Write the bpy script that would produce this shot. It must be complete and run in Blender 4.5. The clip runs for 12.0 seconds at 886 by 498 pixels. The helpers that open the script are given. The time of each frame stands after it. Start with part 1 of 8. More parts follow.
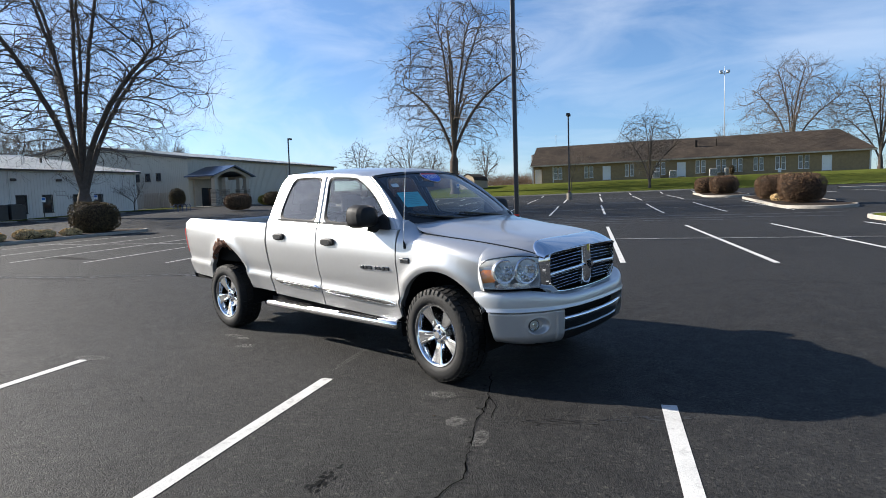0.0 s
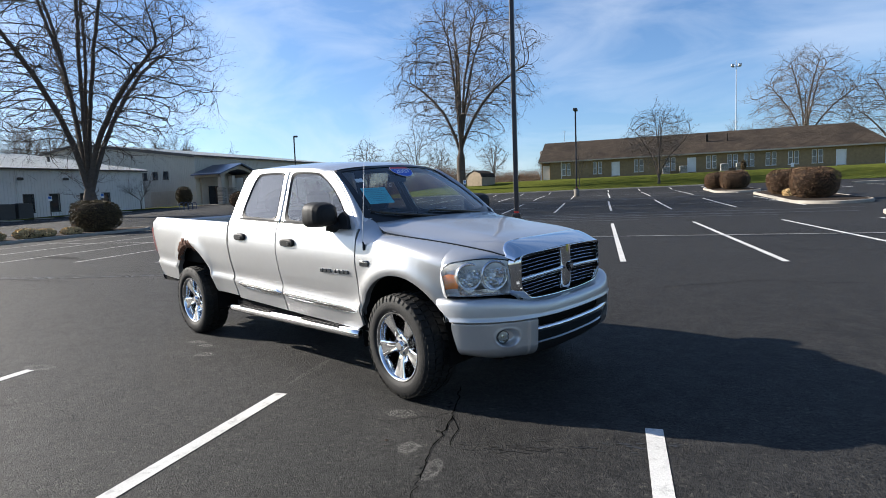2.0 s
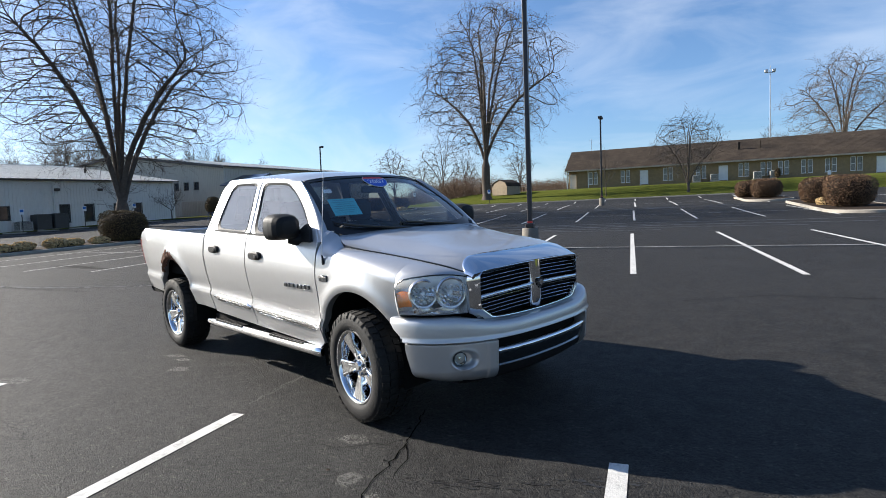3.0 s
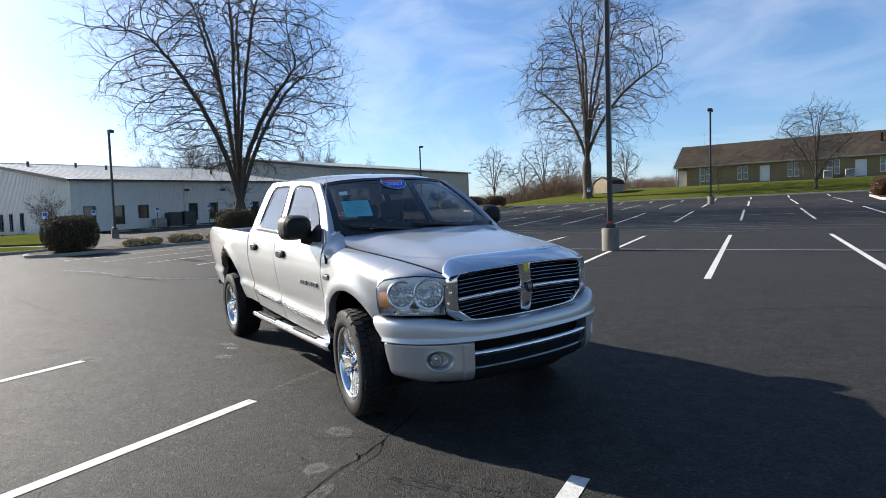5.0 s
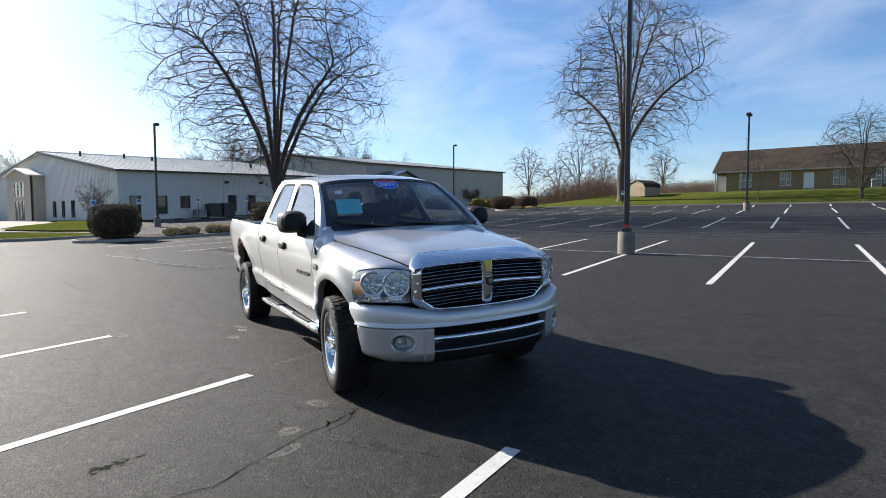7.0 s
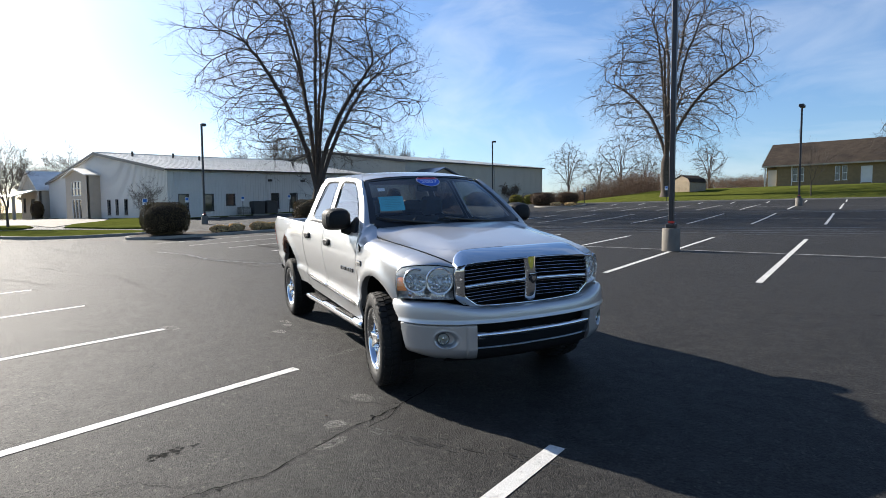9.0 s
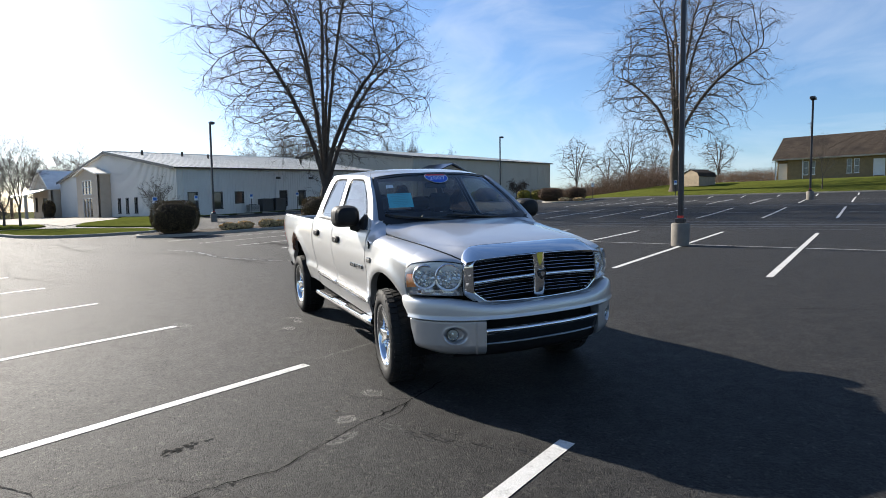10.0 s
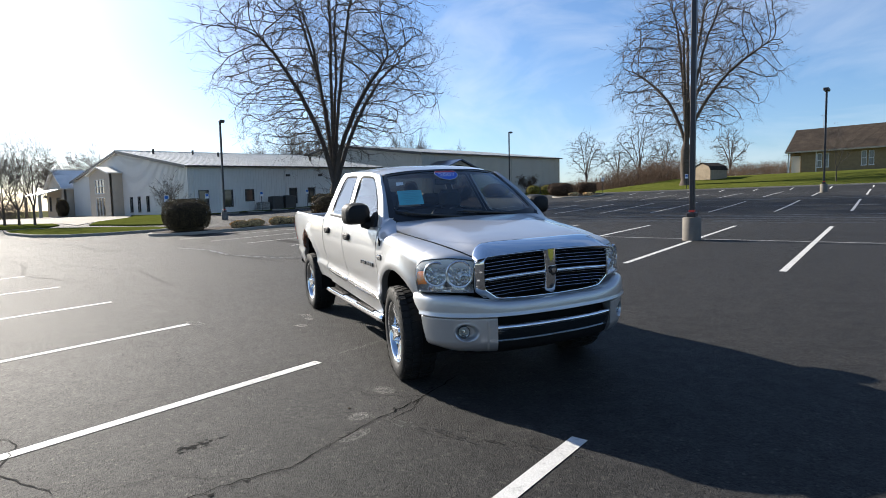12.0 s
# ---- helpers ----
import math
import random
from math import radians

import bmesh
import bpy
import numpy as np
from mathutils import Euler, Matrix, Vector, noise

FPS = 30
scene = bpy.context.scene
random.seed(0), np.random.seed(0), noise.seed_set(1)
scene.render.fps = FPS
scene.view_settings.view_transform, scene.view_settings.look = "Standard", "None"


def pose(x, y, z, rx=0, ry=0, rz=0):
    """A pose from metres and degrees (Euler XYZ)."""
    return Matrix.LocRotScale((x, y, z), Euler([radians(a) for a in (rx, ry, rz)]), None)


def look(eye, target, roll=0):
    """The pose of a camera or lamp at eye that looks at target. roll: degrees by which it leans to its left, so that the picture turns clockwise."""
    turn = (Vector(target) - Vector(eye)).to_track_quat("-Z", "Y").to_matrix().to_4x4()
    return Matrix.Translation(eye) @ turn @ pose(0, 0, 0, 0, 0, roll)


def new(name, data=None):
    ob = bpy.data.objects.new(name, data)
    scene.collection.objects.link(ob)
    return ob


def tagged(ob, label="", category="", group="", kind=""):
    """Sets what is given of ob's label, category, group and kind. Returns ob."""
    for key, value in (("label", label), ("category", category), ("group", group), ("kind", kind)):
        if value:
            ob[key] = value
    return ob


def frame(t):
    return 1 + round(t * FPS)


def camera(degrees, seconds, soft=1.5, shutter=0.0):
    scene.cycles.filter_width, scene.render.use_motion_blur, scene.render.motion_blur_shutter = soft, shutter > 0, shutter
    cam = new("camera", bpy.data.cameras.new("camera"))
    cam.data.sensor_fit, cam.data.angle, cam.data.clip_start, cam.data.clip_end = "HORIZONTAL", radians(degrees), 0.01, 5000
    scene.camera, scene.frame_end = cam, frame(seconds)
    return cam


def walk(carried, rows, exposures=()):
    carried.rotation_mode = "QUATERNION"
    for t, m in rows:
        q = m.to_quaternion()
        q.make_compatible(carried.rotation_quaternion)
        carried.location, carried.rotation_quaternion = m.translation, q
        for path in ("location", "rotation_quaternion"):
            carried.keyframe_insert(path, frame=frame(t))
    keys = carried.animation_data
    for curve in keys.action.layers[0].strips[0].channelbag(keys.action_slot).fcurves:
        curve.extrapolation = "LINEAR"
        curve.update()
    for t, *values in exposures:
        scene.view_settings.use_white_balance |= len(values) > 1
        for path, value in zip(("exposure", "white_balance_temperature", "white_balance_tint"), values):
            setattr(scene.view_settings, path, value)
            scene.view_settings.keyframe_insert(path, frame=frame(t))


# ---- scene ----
cam = camera(76.8, 12.0, soft=0.9)
# the lot round the truck slopes gently; the camera's path is given in its plane
LOT = pose(0, 0, 0, 1.6, 0.57, 0)
PATH = [
    (0, (4.861, -4.33, 1.586), (3.545, -2.838, 1.383), -2.4),
    (0.5, (4.917, -4.274, 1.588), (3.596, -2.786, 1.384), -2.5),
    (1, (4.991, -4.189, 1.588), (3.661, -2.708, 1.388), -2.9),
    (1.5, (4.894, -3.963, 1.555), (3.561, -2.486, 1.351), -2.8),
    (2, (4.816, -3.735, 1.556), (3.474, -2.267, 1.344), -2.7),
    (2.5, (4.887, -3.5, 1.552), (3.518, -2.056, 1.359), -2.8),
    (4.5, (5.389, -2.632, 1.537), (3.792, -1.44, 1.372), -2.8),
    (5, (5.543, -2.63, 1.535), (3.893, -1.512, 1.373), -2.9),
    (5.5, (5.713, -2.669, 1.53), (4.037, -1.589, 1.376), -2.4),
    (6, (5.908, -2.638, 1.55), (4.213, -1.587, 1.396), -1.6),
    (6.5, (6.119, -2.51, 1.542), (4.411, -1.48, 1.388), -1.6),
    (7, (6.185, -2.472, 1.541), (4.469, -1.458, 1.377), -1.3),
    (7.5, (6.162, -2.516, 1.552), (4.434, -1.524, 1.374), -1.1),
    (9.5, (6.184, -2.506, 1.542), (4.393, -1.633, 1.369), -1.8),
    (10, (6.189, -2.521, 1.547), (4.396, -1.654, 1.362), -2.0),
    (10.5, (6.18, -2.523, 1.548), (4.384, -1.665, 1.355), -2.2),
    (11, (6.18, -2.526, 1.555), (4.381, -1.675, 1.358), -2.3),
    (11.5, (6.181, -2.533, 1.555), (4.378, -1.69, 1.358), -2.4),
    (12, (6.183, -2.528, 1.556), (4.377, -1.693, 1.358), -2.5),
]
walk(cam, [(t, LOT @ look(eye, target, roll)) for t, eye, target, roll in PATH], [(0, 1.29, 6200, 10), (12, 1.20, 6250, 10)])

# ---- world, sun, exposure ----
SUN_BEARING, SUN_HEIGHT = 202.0, 26.5
world = bpy.data.worlds.new("sky")
scene.world = world
world.use_nodes = True
wt = world.node_tree
wt.nodes.clear()
w_out = wt.nodes.new("ShaderNodeOutputWorld")
w_bg = wt.nodes.new("ShaderNodeBackground")
w_sky = wt.nodes.new("ShaderNodeTexSky")
w_sky.sky_type = "NISHITA"
w_sky.sun_disc = False
w_sky.sun_elevation = radians(SUN_HEIGHT)
w_sky.sun_rotation = radians(90.0 - SUN_BEARING)
w_sky.air_density, w_sky.dust_density, w_sky.ozone_density = 1.0, 0.75, 5.3
w_bg.inputs["Strength"].default_value = 0.071
# thin drawn-out cirrus
w_co = wt.nodes.new("ShaderNodeTexCoord")
w_map = wt.nodes.new("ShaderNodeMapping")
w_map.inputs["Rotation"].default_value = (0.25, 0.15, 0.55)
w_map.inputs["Scale"].default_value = (1.2, 5.5, 9.0)
w_n = wt.nodes.new("ShaderNodeTexNoise")
w_n.inputs["Scale"].default_value = 1.3
w_n.inputs["Detail"].default_value = 7.0
w_n.inputs["Roughness"].default_value = 0.55
w_n.inputs["Distortion"].default_value = 0.6
w_r = wt.nodes.new("ShaderNodeMapRange")
w_r.inputs["From Min"].default_value, w_r.inputs["From Max"].default_value = 0.42, 0.78
w_r.inputs["To Max"].default_value = 0.36
w_mix = wt.nodes.new("ShaderNodeMix")
w_mix.data_type = "RGBA"
w_mix.inputs["B"].default_value = (6.2, 6.5, 6.9, 1)
wt.links.new(w_co.outputs["Generated"], w_map.inputs["Vector"])
wt.links.new(w_map.outputs["Vector"], w_n.inputs["Vector"])
wt.links.new(w_n.outputs["Fac"], w_r.inputs["Value"])
# the sky clears overhead
w_sep = wt.nodes.new("ShaderNodeSeparateXYZ")
w_high = wt.nodes.new("ShaderNodeMapRange")
w_high.inputs["From Min"].default_value, w_high.inputs["From Max"].default_value = 0.35, 0.80
w_high.inputs["To Min"].default_value, w_high.inputs["To Max"].default_value = 1.0, 0.15
w_mul = wt.nodes.new("ShaderNodeMath")
w_mul.operation = "MULTIPLY"
wt.links.new(w_co.outputs["Generated"], w_sep.inputs["Vector"])
wt.links.new(w_sep.outputs["Z"], w_high.inputs["Value"])
wt.links.new(w_r.outputs["Result"], w_mul.inputs[0])
wt.links.new(w_high.outputs["Result"], w_mul.inputs[1])
wt.links.new(w_mul.outputs["Value"], w_mix.inputs["Factor"])
wt.links.new(w_sky.outputs["Color"], w_mix.inputs["A"])
wt.links.new(w_mix.outputs["Result"], w_bg.inputs["Color"])
wt.links.new(w_bg.outputs["Background"], w_out.inputs["Surface"])

sun_data = bpy.data.lights.new("sun", "SUN")
sun_data.energy, sun_data.angle, sun_data.color = 5.0, radians(0.55), (1.0, 0.91, 0.78)
sun = new("sun", sun_data)
sb, sh = radians(SUN_BEARING), radians(SUN_HEIGHT)
sun.matrix_basis = look((40 * math.cos(sb) * math.cos(sh), 40 * math.sin(sb) * math.cos(sh), 40 * math.sin(sh)), (0, 0, 0))


# ---- materials ----
def material(name, base, rough=0.6, metal=0.0, vary=0.12, scale=6.0, bump=0.0, bump_scale=60.0, spec=0.5, coat=0.0, island=0.0, dark=None, dark_scale=0.6, dark_cut=(0.5, 0.7), dark_mix=0.6):
    """A surface with variation at two scales, an optional second tone in patches, and fine relief."""
    m = bpy.data.materials.new(name)
    m.use_nodes = True
    t = m.node_tree
    b = t.nodes["Principled BSDF"]
    b.inputs["Roughness"].default_value = rough
    b.inputs["Metallic"].default_value = metal
    b.inputs["Specular IOR Level"].default_value = spec
    b.inputs["Coat Weight"].default_value = coat
    b.inputs["Coat Roughness"].default_value = 0.05
    co = t.nodes.new("ShaderNodeTexCoord")
    n1 = t.nodes.new("ShaderNodeTexNoise")
    n1.inputs["Scale"].default_value, n1.inputs["Detail"].default_value = scale, 6.0
    n2 = t.nodes.new("ShaderNodeTexNoise")
    n2.inputs["Scale"].default_value, n2.inputs["Detail"].default_value = scale * 14.0, 3.0
    for n in (n1, n2):
        t.links.new(co.outputs["Object"], n.inputs["Vector"])
    add = t.nodes.new("ShaderNodeMath")
    add.operation = "ADD"
    t.links.new(n1.outputs["Fac"], add.inputs[0])
    t.links.new(n2.outputs["Fac"], add.inputs[1])
    rng = t.nodes.new("ShaderNodeMapRange")
    rng.inputs["From Min"].default_value, rng.inputs["From Max"].default_value = 0.7, 1.3
    rng.inputs["To Min"].default_value, rng.inputs["To Max"].default_value = 1.0 - vary, 1.0 + vary
    t.links.new(add.outputs[0], rng.inputs["Value"])
    hsv = t.nodes.new("ShaderNodeHueSaturation")
    hsv.inputs["Color"].default_value = (*base, 1)
    src = rng.outputs["Result"]
    if island:
        geo = t.nodes.new("ShaderNodeNewGeometry")
        r2 = t.nodes.new("ShaderNodeMapRange")
        r2.inputs["To Min"].default_value, r2.inputs["To Max"].default_value = 1.0 - island, 1.0 + island
        t.links.new(geo.outputs["Random Per Island"], r2.inputs["Value"])
        mul = t.nodes.new("ShaderNodeMath")
        mul.operation = "MULTIPLY"
        t.links.new(src, mul.inputs[0])
        t.links.new(r2.outputs["Result"], mul.inputs[1])
        src = mul.outputs[0]
    t.links.new(src, hsv.inputs["Value"])
    colour = hsv.outputs["Color"]
    if dark:
        n3 = t.nodes.new("ShaderNodeTexNoise")
        n3.inputs["Scale"].default_value, n3.inputs["Detail"].default_value, n3.inputs["Roughness"].default_value = dark_scale, 8.0, 0.65
        t.links.new(co.outputs["Object"], n3.inputs["Vector"])
        r3 = t.nodes.new("ShaderNodeMapRange")
        r3.inputs["From Min"].default_value, r3.inputs["From Max"].default_value = dark_cut
        r3.inputs["To Max"].default_value = dark_mix
        t.links.new(n3.outputs["Fac"], r3.inputs["Value"])
        mx = t.nodes.new("ShaderNodeMix")
        mx.data_type = "RGBA"
        mx.inputs["B"].default_value = (*dark, 1)
        t.links.new(r3.outputs["Result"], mx.inputs["Factor"])
        t.links.new(colour, mx.inputs["A"])
        colour = mx.outputs["Result"]
    t.links.new(colour, b.inputs["Base Color"])
    if bump:
        nb = t.nodes.new("ShaderNodeTexNoise")
        nb.inputs["Scale"].default_value, nb.inputs["Detail"].default_value = bump_scale, 4.0
        t.links.new(co.outputs["Object"], nb.inputs["Vector"])
        bp = t.nodes.new("ShaderNodeBump")
        bp.inputs["Strength"].default_value, bp.inputs["Distance"].default_value = bump, 0.01
        t.links.new(nb.outputs["Fac"], bp.inputs["Height"])
        t.links.new(bp.outputs["Normal"], b.inputs["Normal"])
    return m


def glass(name, tint, rough=0.0, keep=0.06, haze=0.0):
    """Thin pane: part clear, part gloss."""
    m = bpy.data.materials.new(name)
    m.use_nodes = True
    t = m.node_tree
    t.nodes.clear()
    out = t.nodes.new("ShaderNodeOutputMaterial")
    clear = t.nodes.new("ShaderNodeBsdfTransparent")
    clear.inputs["Color"].default_value = (*tint, 1)
    gloss = t.nodes.new("ShaderNodeBsdfGlossy")
    gloss.inputs["Roughness"].default_value = rough
    # gloss that grows towards grazing, alike from both sides of the thin pane
    face = t.nodes.new("ShaderNodeLayerWeight")
    face.inputs["Blend"].default_value = 0.5
    rise_ = t.nodes.new("ShaderNodeMath")
    rise_.operation = "POWER"
    rise_.inputs[1].default_value = 3.2
    t.links.new(face.outputs["Facing"], rise_.inputs[0])
    fres = t.nodes.new("ShaderNodeMapRange")
    fres.inputs["To Min"].default_value, fres.inputs["To Max"].default_value = keep, 1.0
    t.links.new(rise_.outputs["Value"], fres.inputs["Value"])
    mix = t.nodes.new("ShaderNodeMixShader")
    t.links.new(fres.outputs["Result"], mix.inputs["Fac"])
    body = clear.outputs["BSDF"]
    if haze:
        dull = t.nodes.new("ShaderNodeBsdfDiffuse")
        dull.inputs["Color"].default_value = (0.93, 0.91, 0.82, 1)
        veil = t.nodes.new("ShaderNodeMixShader")
        # sun-yellowed towards the top edge
        tc = t.nodes.new("ShaderNodeTexCoord")
        sep = t.nodes.new("ShaderNodeSeparateXYZ")
        fade = t.nodes.new("ShaderNodeMapRange")
        fade.inputs["From Min"].default_value, fade.inputs["From Max"].default_value = 0.66, 0.90
        fade.inputs["To Min"].default_value, fade.inputs["To Max"].default_value = haze, haze * 20.0
        t.links.new(tc.outputs["Generated"], sep.inputs["Vector"])
        t.links.new(sep.outputs["Z"], fade.inputs["Value"])
        t.links.new(fade.outputs["Result"], veil.inputs["Fac"])
        t.links.new(body, veil.inputs[1])
        t.links.new(dull.outputs["BSDF"], veil.inputs[2])
        body = veil.outputs["Shader"]
    t.links.new(body, mix.inputs[1])
    t.links.new(gloss.outputs["BSDF"], mix.inputs[2])
    t.links.new(mix.outputs["Shader"], out.inputs["Surface"])
    return m


ASPHALT = material("asphalt", (0.0193, 0.0185, 0.0171), 0.74, vary=0.6, scale=6.0, bump=0.9, bump_scale=120.0, spec=0.22, dark=(0.030, 0.0292, 0.0280), dark_scale=0.16, dark_cut=(0.42, 0.72), dark_mix=0.7)


def roughen(m, cells=85.0, share=0.42):
    """Chipped aggregate: scattered pits and stones, in colour and relief, and chalky dust in soft drifts."""
    t = m.node_tree
    bs = t.nodes["Principled BSDF"]
    co = t.nodes.new("ShaderNodeTexCoord")
    vo = t.nodes.new("ShaderNodeTexVoronoi")
    vo.inputs["Scale"].default_value = cells
    t.links.new(co.outputs["Object"], vo.inputs["Vector"])
    sep = t.nodes.new("ShaderNodeSeparateColor")
    t.links.new(vo.outputs["Color"], sep.inputs["Color"])
    # most cells keep the tone, some are dark pits, a few pale stones
    tone = t.nodes.new("ShaderNodeValToRGB")
    e = tone.color_ramp.elements
    e[0].position, e[0].color = 0.0, (0.25, 0.25, 0.25, 1)
    e[1].position, e[1].color = 1.0, (2.6, 2.5, 2.3, 1)
    for pos, v in ((share * 0.45, 0.5), (share, 0.95), (0.93, 1.15)):
        n = e.new(pos)
        n.color = (v, v, v, 1)
    t.links.new(sep.outputs["Red"], tone.inputs["Fac"])
    mul = t.nodes.new("ShaderNodeMix")
    mul.data_type, mul.blend_type = "RGBA", "MULTIPLY"
    mul.inputs["Factor"].default_value = 0.8
    old = bs.inputs["Base Color"].links[0].from_socket
    t.links.new(old, mul.inputs["A"])
    t.links.new(tone.outputs["Color"], mul.inputs["B"])
    dn = t.nodes.new("ShaderNodeTexNoise")
    dn.inputs["Scale"].default_value, dn.inputs["Detail"].default_value, dn.inputs["Roughness"].default_value = 0.9, 12.0, 0.72
    t.links.new(co.outputs["Object"], dn.inputs["Vector"])
    dr = t.nodes.new("ShaderNodeMapRange")
    dr.inputs["From Min"].default_value, dr.inputs["From Max"].default_value, dr.inputs["To Max"].default_value = 0.58, 0.80, 0.5
    t.links.new(dn.outputs["Fac"], dr.inputs["Value"])
    dust = t.nodes.new("ShaderNodeMix")
    dust.data_type = "RGBA"
    dust.inputs["B"].default_value = (0.060, 0.058, 0.053, 1)
    t.links.new(dr.outputs["Result"], dust.inputs["Factor"])
    t.links.new(mul.outputs["Result"], dust.inputs["A"])
    t.links.new(dust.outputs["Result"], bs.inputs["Base Color"])
    bp = t.nodes.new("ShaderNodeBump")
    bp.inputs["Strength"].default_value, bp.inputs["Distance"].default_value = 0.85, 0.012
    t.links.new(sep.outputs["Red"], bp.inputs["Height"])
    t.links.new(bs.inputs["Normal"].links[0].from_socket, bp.inputs["Normal"])
    # worn hollows between the larger stones, their shade darkened into the base colour
    pit = t.nodes.new("ShaderNodeTexVoronoi")
    pit.inputs["Scale"].default_value = 42.0
    warp = t.nodes.new("ShaderNodeMix")
    warp.data_type = "RGBA"
    warp.inputs["Factor"].default_value = 0.06
    wn = t.nodes.new("ShaderNodeTexNoise")
    wn.inputs["Scale"].default_value = 22.0
    t.links.new(co.outputs["Object"], wn.inputs["Vector"])
    t.links.new(co.outputs["Object"], warp.inputs["A"])
    t.links.new(wn.outputs["Color"], warp.inputs["B"])
    t.links.new(warp.outputs["Result"], pit.inputs["Vector"])
    deep = t.nodes.new("ShaderNodeMapRange")
    deep.inputs["From Min"].default_value, deep.inputs["From Max"].default_value = 0.12, 0.42
    t.links.new(pit.outputs["Distance"], deep.inputs["Value"])
    shade = t.nodes.new("ShaderNodeMapRange")
    shade.inputs["To Min"].default_value, shade.inputs["To Max"].default_value = 0.66, 1.08
    t.links.new(deep.outputs["Result"], shade.inputs["Value"])
    hollow = t.nodes.new("ShaderNodeMix")
    hollow.data_type, hollow.blend_type = "RGBA", "MULTIPLY"
    hollow.inputs["Factor"].default_value = 1.0
    t.links.new(dust.outputs["Result"], hollow.inputs["A"])
    t.links.new(shade.outputs["Result"], hollow.inputs["B"])
    t.links.new(hollow.outputs["Result"], bs.inputs["Base Color"])
    b2 = t.nodes.new("ShaderNodeBump")
    b2.inputs["Strength"].default_value, b2.inputs["Distance"].default_value = 0.5, 0.007
    t.links.new(deep.outputs["Result"], b2.inputs["Height"])
    t.links.new(bp.outputs["Normal"], b2.inputs["Normal"])
    t.links.new(b2.outputs["Normal"], bs.inputs["Normal"])


roughen(ASPHALT, 62.0, 0.40)
LINE = material("line_paint", (0.52, 0.512, 0.49), 0.7, vary=0.16, scale=5.0, bump=0.5, bump_scale=120.0, spec=0.2, dark=(0.16, 0.158, 0.15), dark_scale=11.0, dark_cut=(0.54, 0.70), dark_mix=0.6)
FADED = material("faded_line", (0.36, 0.352, 0.336), 0.65, vary=0.2, scale=4.0, dark=(0.13, 0.13, 0.125), dark_scale=5.0, dark_cut=(0.45, 0.7), dark_mix=0.8)
TAR = material("crack", (0.012, 0.012, 0.012), 0.9, spec=0.08, vary=0.3)
# near-black for the shade down in an open crack, laid on as colour
GAP_SHADE = material("open_crack", (0.0025, 0.0025, 0.0025), 0.95, spec=0.0, vary=0.2)
STAIN = material("oil_stain", (0.022, 0.021, 0.02), 0.5, vary=0.3, scale=9.0)
SCUFF = material("scuff", (0.17, 0.163, 0.15), 0.7, vary=0.35, scale=9.0)
CONCRETE = material("concrete", (0.31, 0.285, 0.245), 0.85, spec=0.1, vary=0.15, scale=3.0, bump=0.4, bump_scale=50.0, dark=(0.2, 0.185, 0.16), dark_scale=2.5)
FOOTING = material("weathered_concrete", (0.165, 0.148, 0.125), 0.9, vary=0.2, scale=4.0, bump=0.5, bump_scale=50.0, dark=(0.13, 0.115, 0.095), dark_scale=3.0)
GRASS = material("grass", (0.078, 0.088, 0.019), 0.9, vary=0.35, scale=1.5, bump=0.8, bump_scale=30.0, spec=0.0, dark=(0.095, 0.110, 0.028), dark_scale=0.35, dark_cut=(0.45, 0.7), dark_mix=0.6)
BLADE = material("grass_blade", (0.075, 0.105, 0.020), 0.8, vary=0.2, spec=0.2, island=0.35)
FIELD = material("far_ground", (0.10, 0.10, 0.05), 0.95, vary=0.3, scale=0.2, spec=0.0)
# bed mulch; also colours the shell that stands for shade inside shrubs
MULCH_AND_SHADE = material("mulch", (0.036, 0.026, 0.019), 0.95, spec=0.1, vary=0.4, scale=12.0, bump=0.8, bump_scale=60.0)
WOOD_BARK = material("bark", (0.105, 0.085, 0.070), 0.9, vary=0.3, scale=4.0, bump=0.9, bump_scale=14.0, spec=0.15)
TWIG = material("twig", (0.10, 0.078, 0.062), 0.9, vary=0.2, scale=2.0, spec=0.1)
PALE_TWIG = material("pale_twig", (0.130, 0.110, 0.094), 0.9, vary=0.25, scale=2.0, spec=0.1)
BRUSH = material("brush", (0.135, 0.092, 0.066), 0.95, vary=0.25, scale=1.0, spec=0.1, island=0.4)
SHRUB = material("shrub_leaf", (0.105, 0.078, 0.042), 0.7, vary=0.25, scale=5.0, spec=0.06, island=0.55)
SHRUB_RED = material("shrub_leaf_brown", (0.125, 0.075, 0.042), 0.7, vary=0.25, scale=5.0, spec=0.2, island=0.5)
SHRUB_GOLD = material("shrub_leaf_gold", (0.27, 0.23, 0.04), 0.7, vary=0.25, scale=5.0, spec=0.2, island=0.4)
SHRUB_TAN = material("dry_clump", (0.55, 0.40, 0.21), 0.9, vary=0.25, scale=5.0, spec=0.1, island=0.4)
SIDING = material("siding", (0.63, 0.617, 0.587), 0.45, vary=0.05, scale=0.4, spec=0.4, dark=(0.55, 0.53, 0.49), dark_scale=0.25, dark_mix=0.3)
SIDING_TAN = material("siding_tan", (0.50, 0.465, 0.385), 0.45, vary=0.05, scale=0.4, spec=0.4)
TRIM_DARK = material("dark_trim", (0.05, 0.043, 0.038), 0.5, vary=0.1)
ROOF_METAL = material("roof_metal", (0.70, 0.68, 0.63), 0.42, metal=0.25, vary=0.08, scale=0.6, dark=(0.40, 0.38, 0.34), dark_scale=0.5, dark_mix=0.4)
ROOF_BLUE = material("blue_roof", (0.055, 0.075, 0.13), 0.3, metal=0.4, vary=0.08)
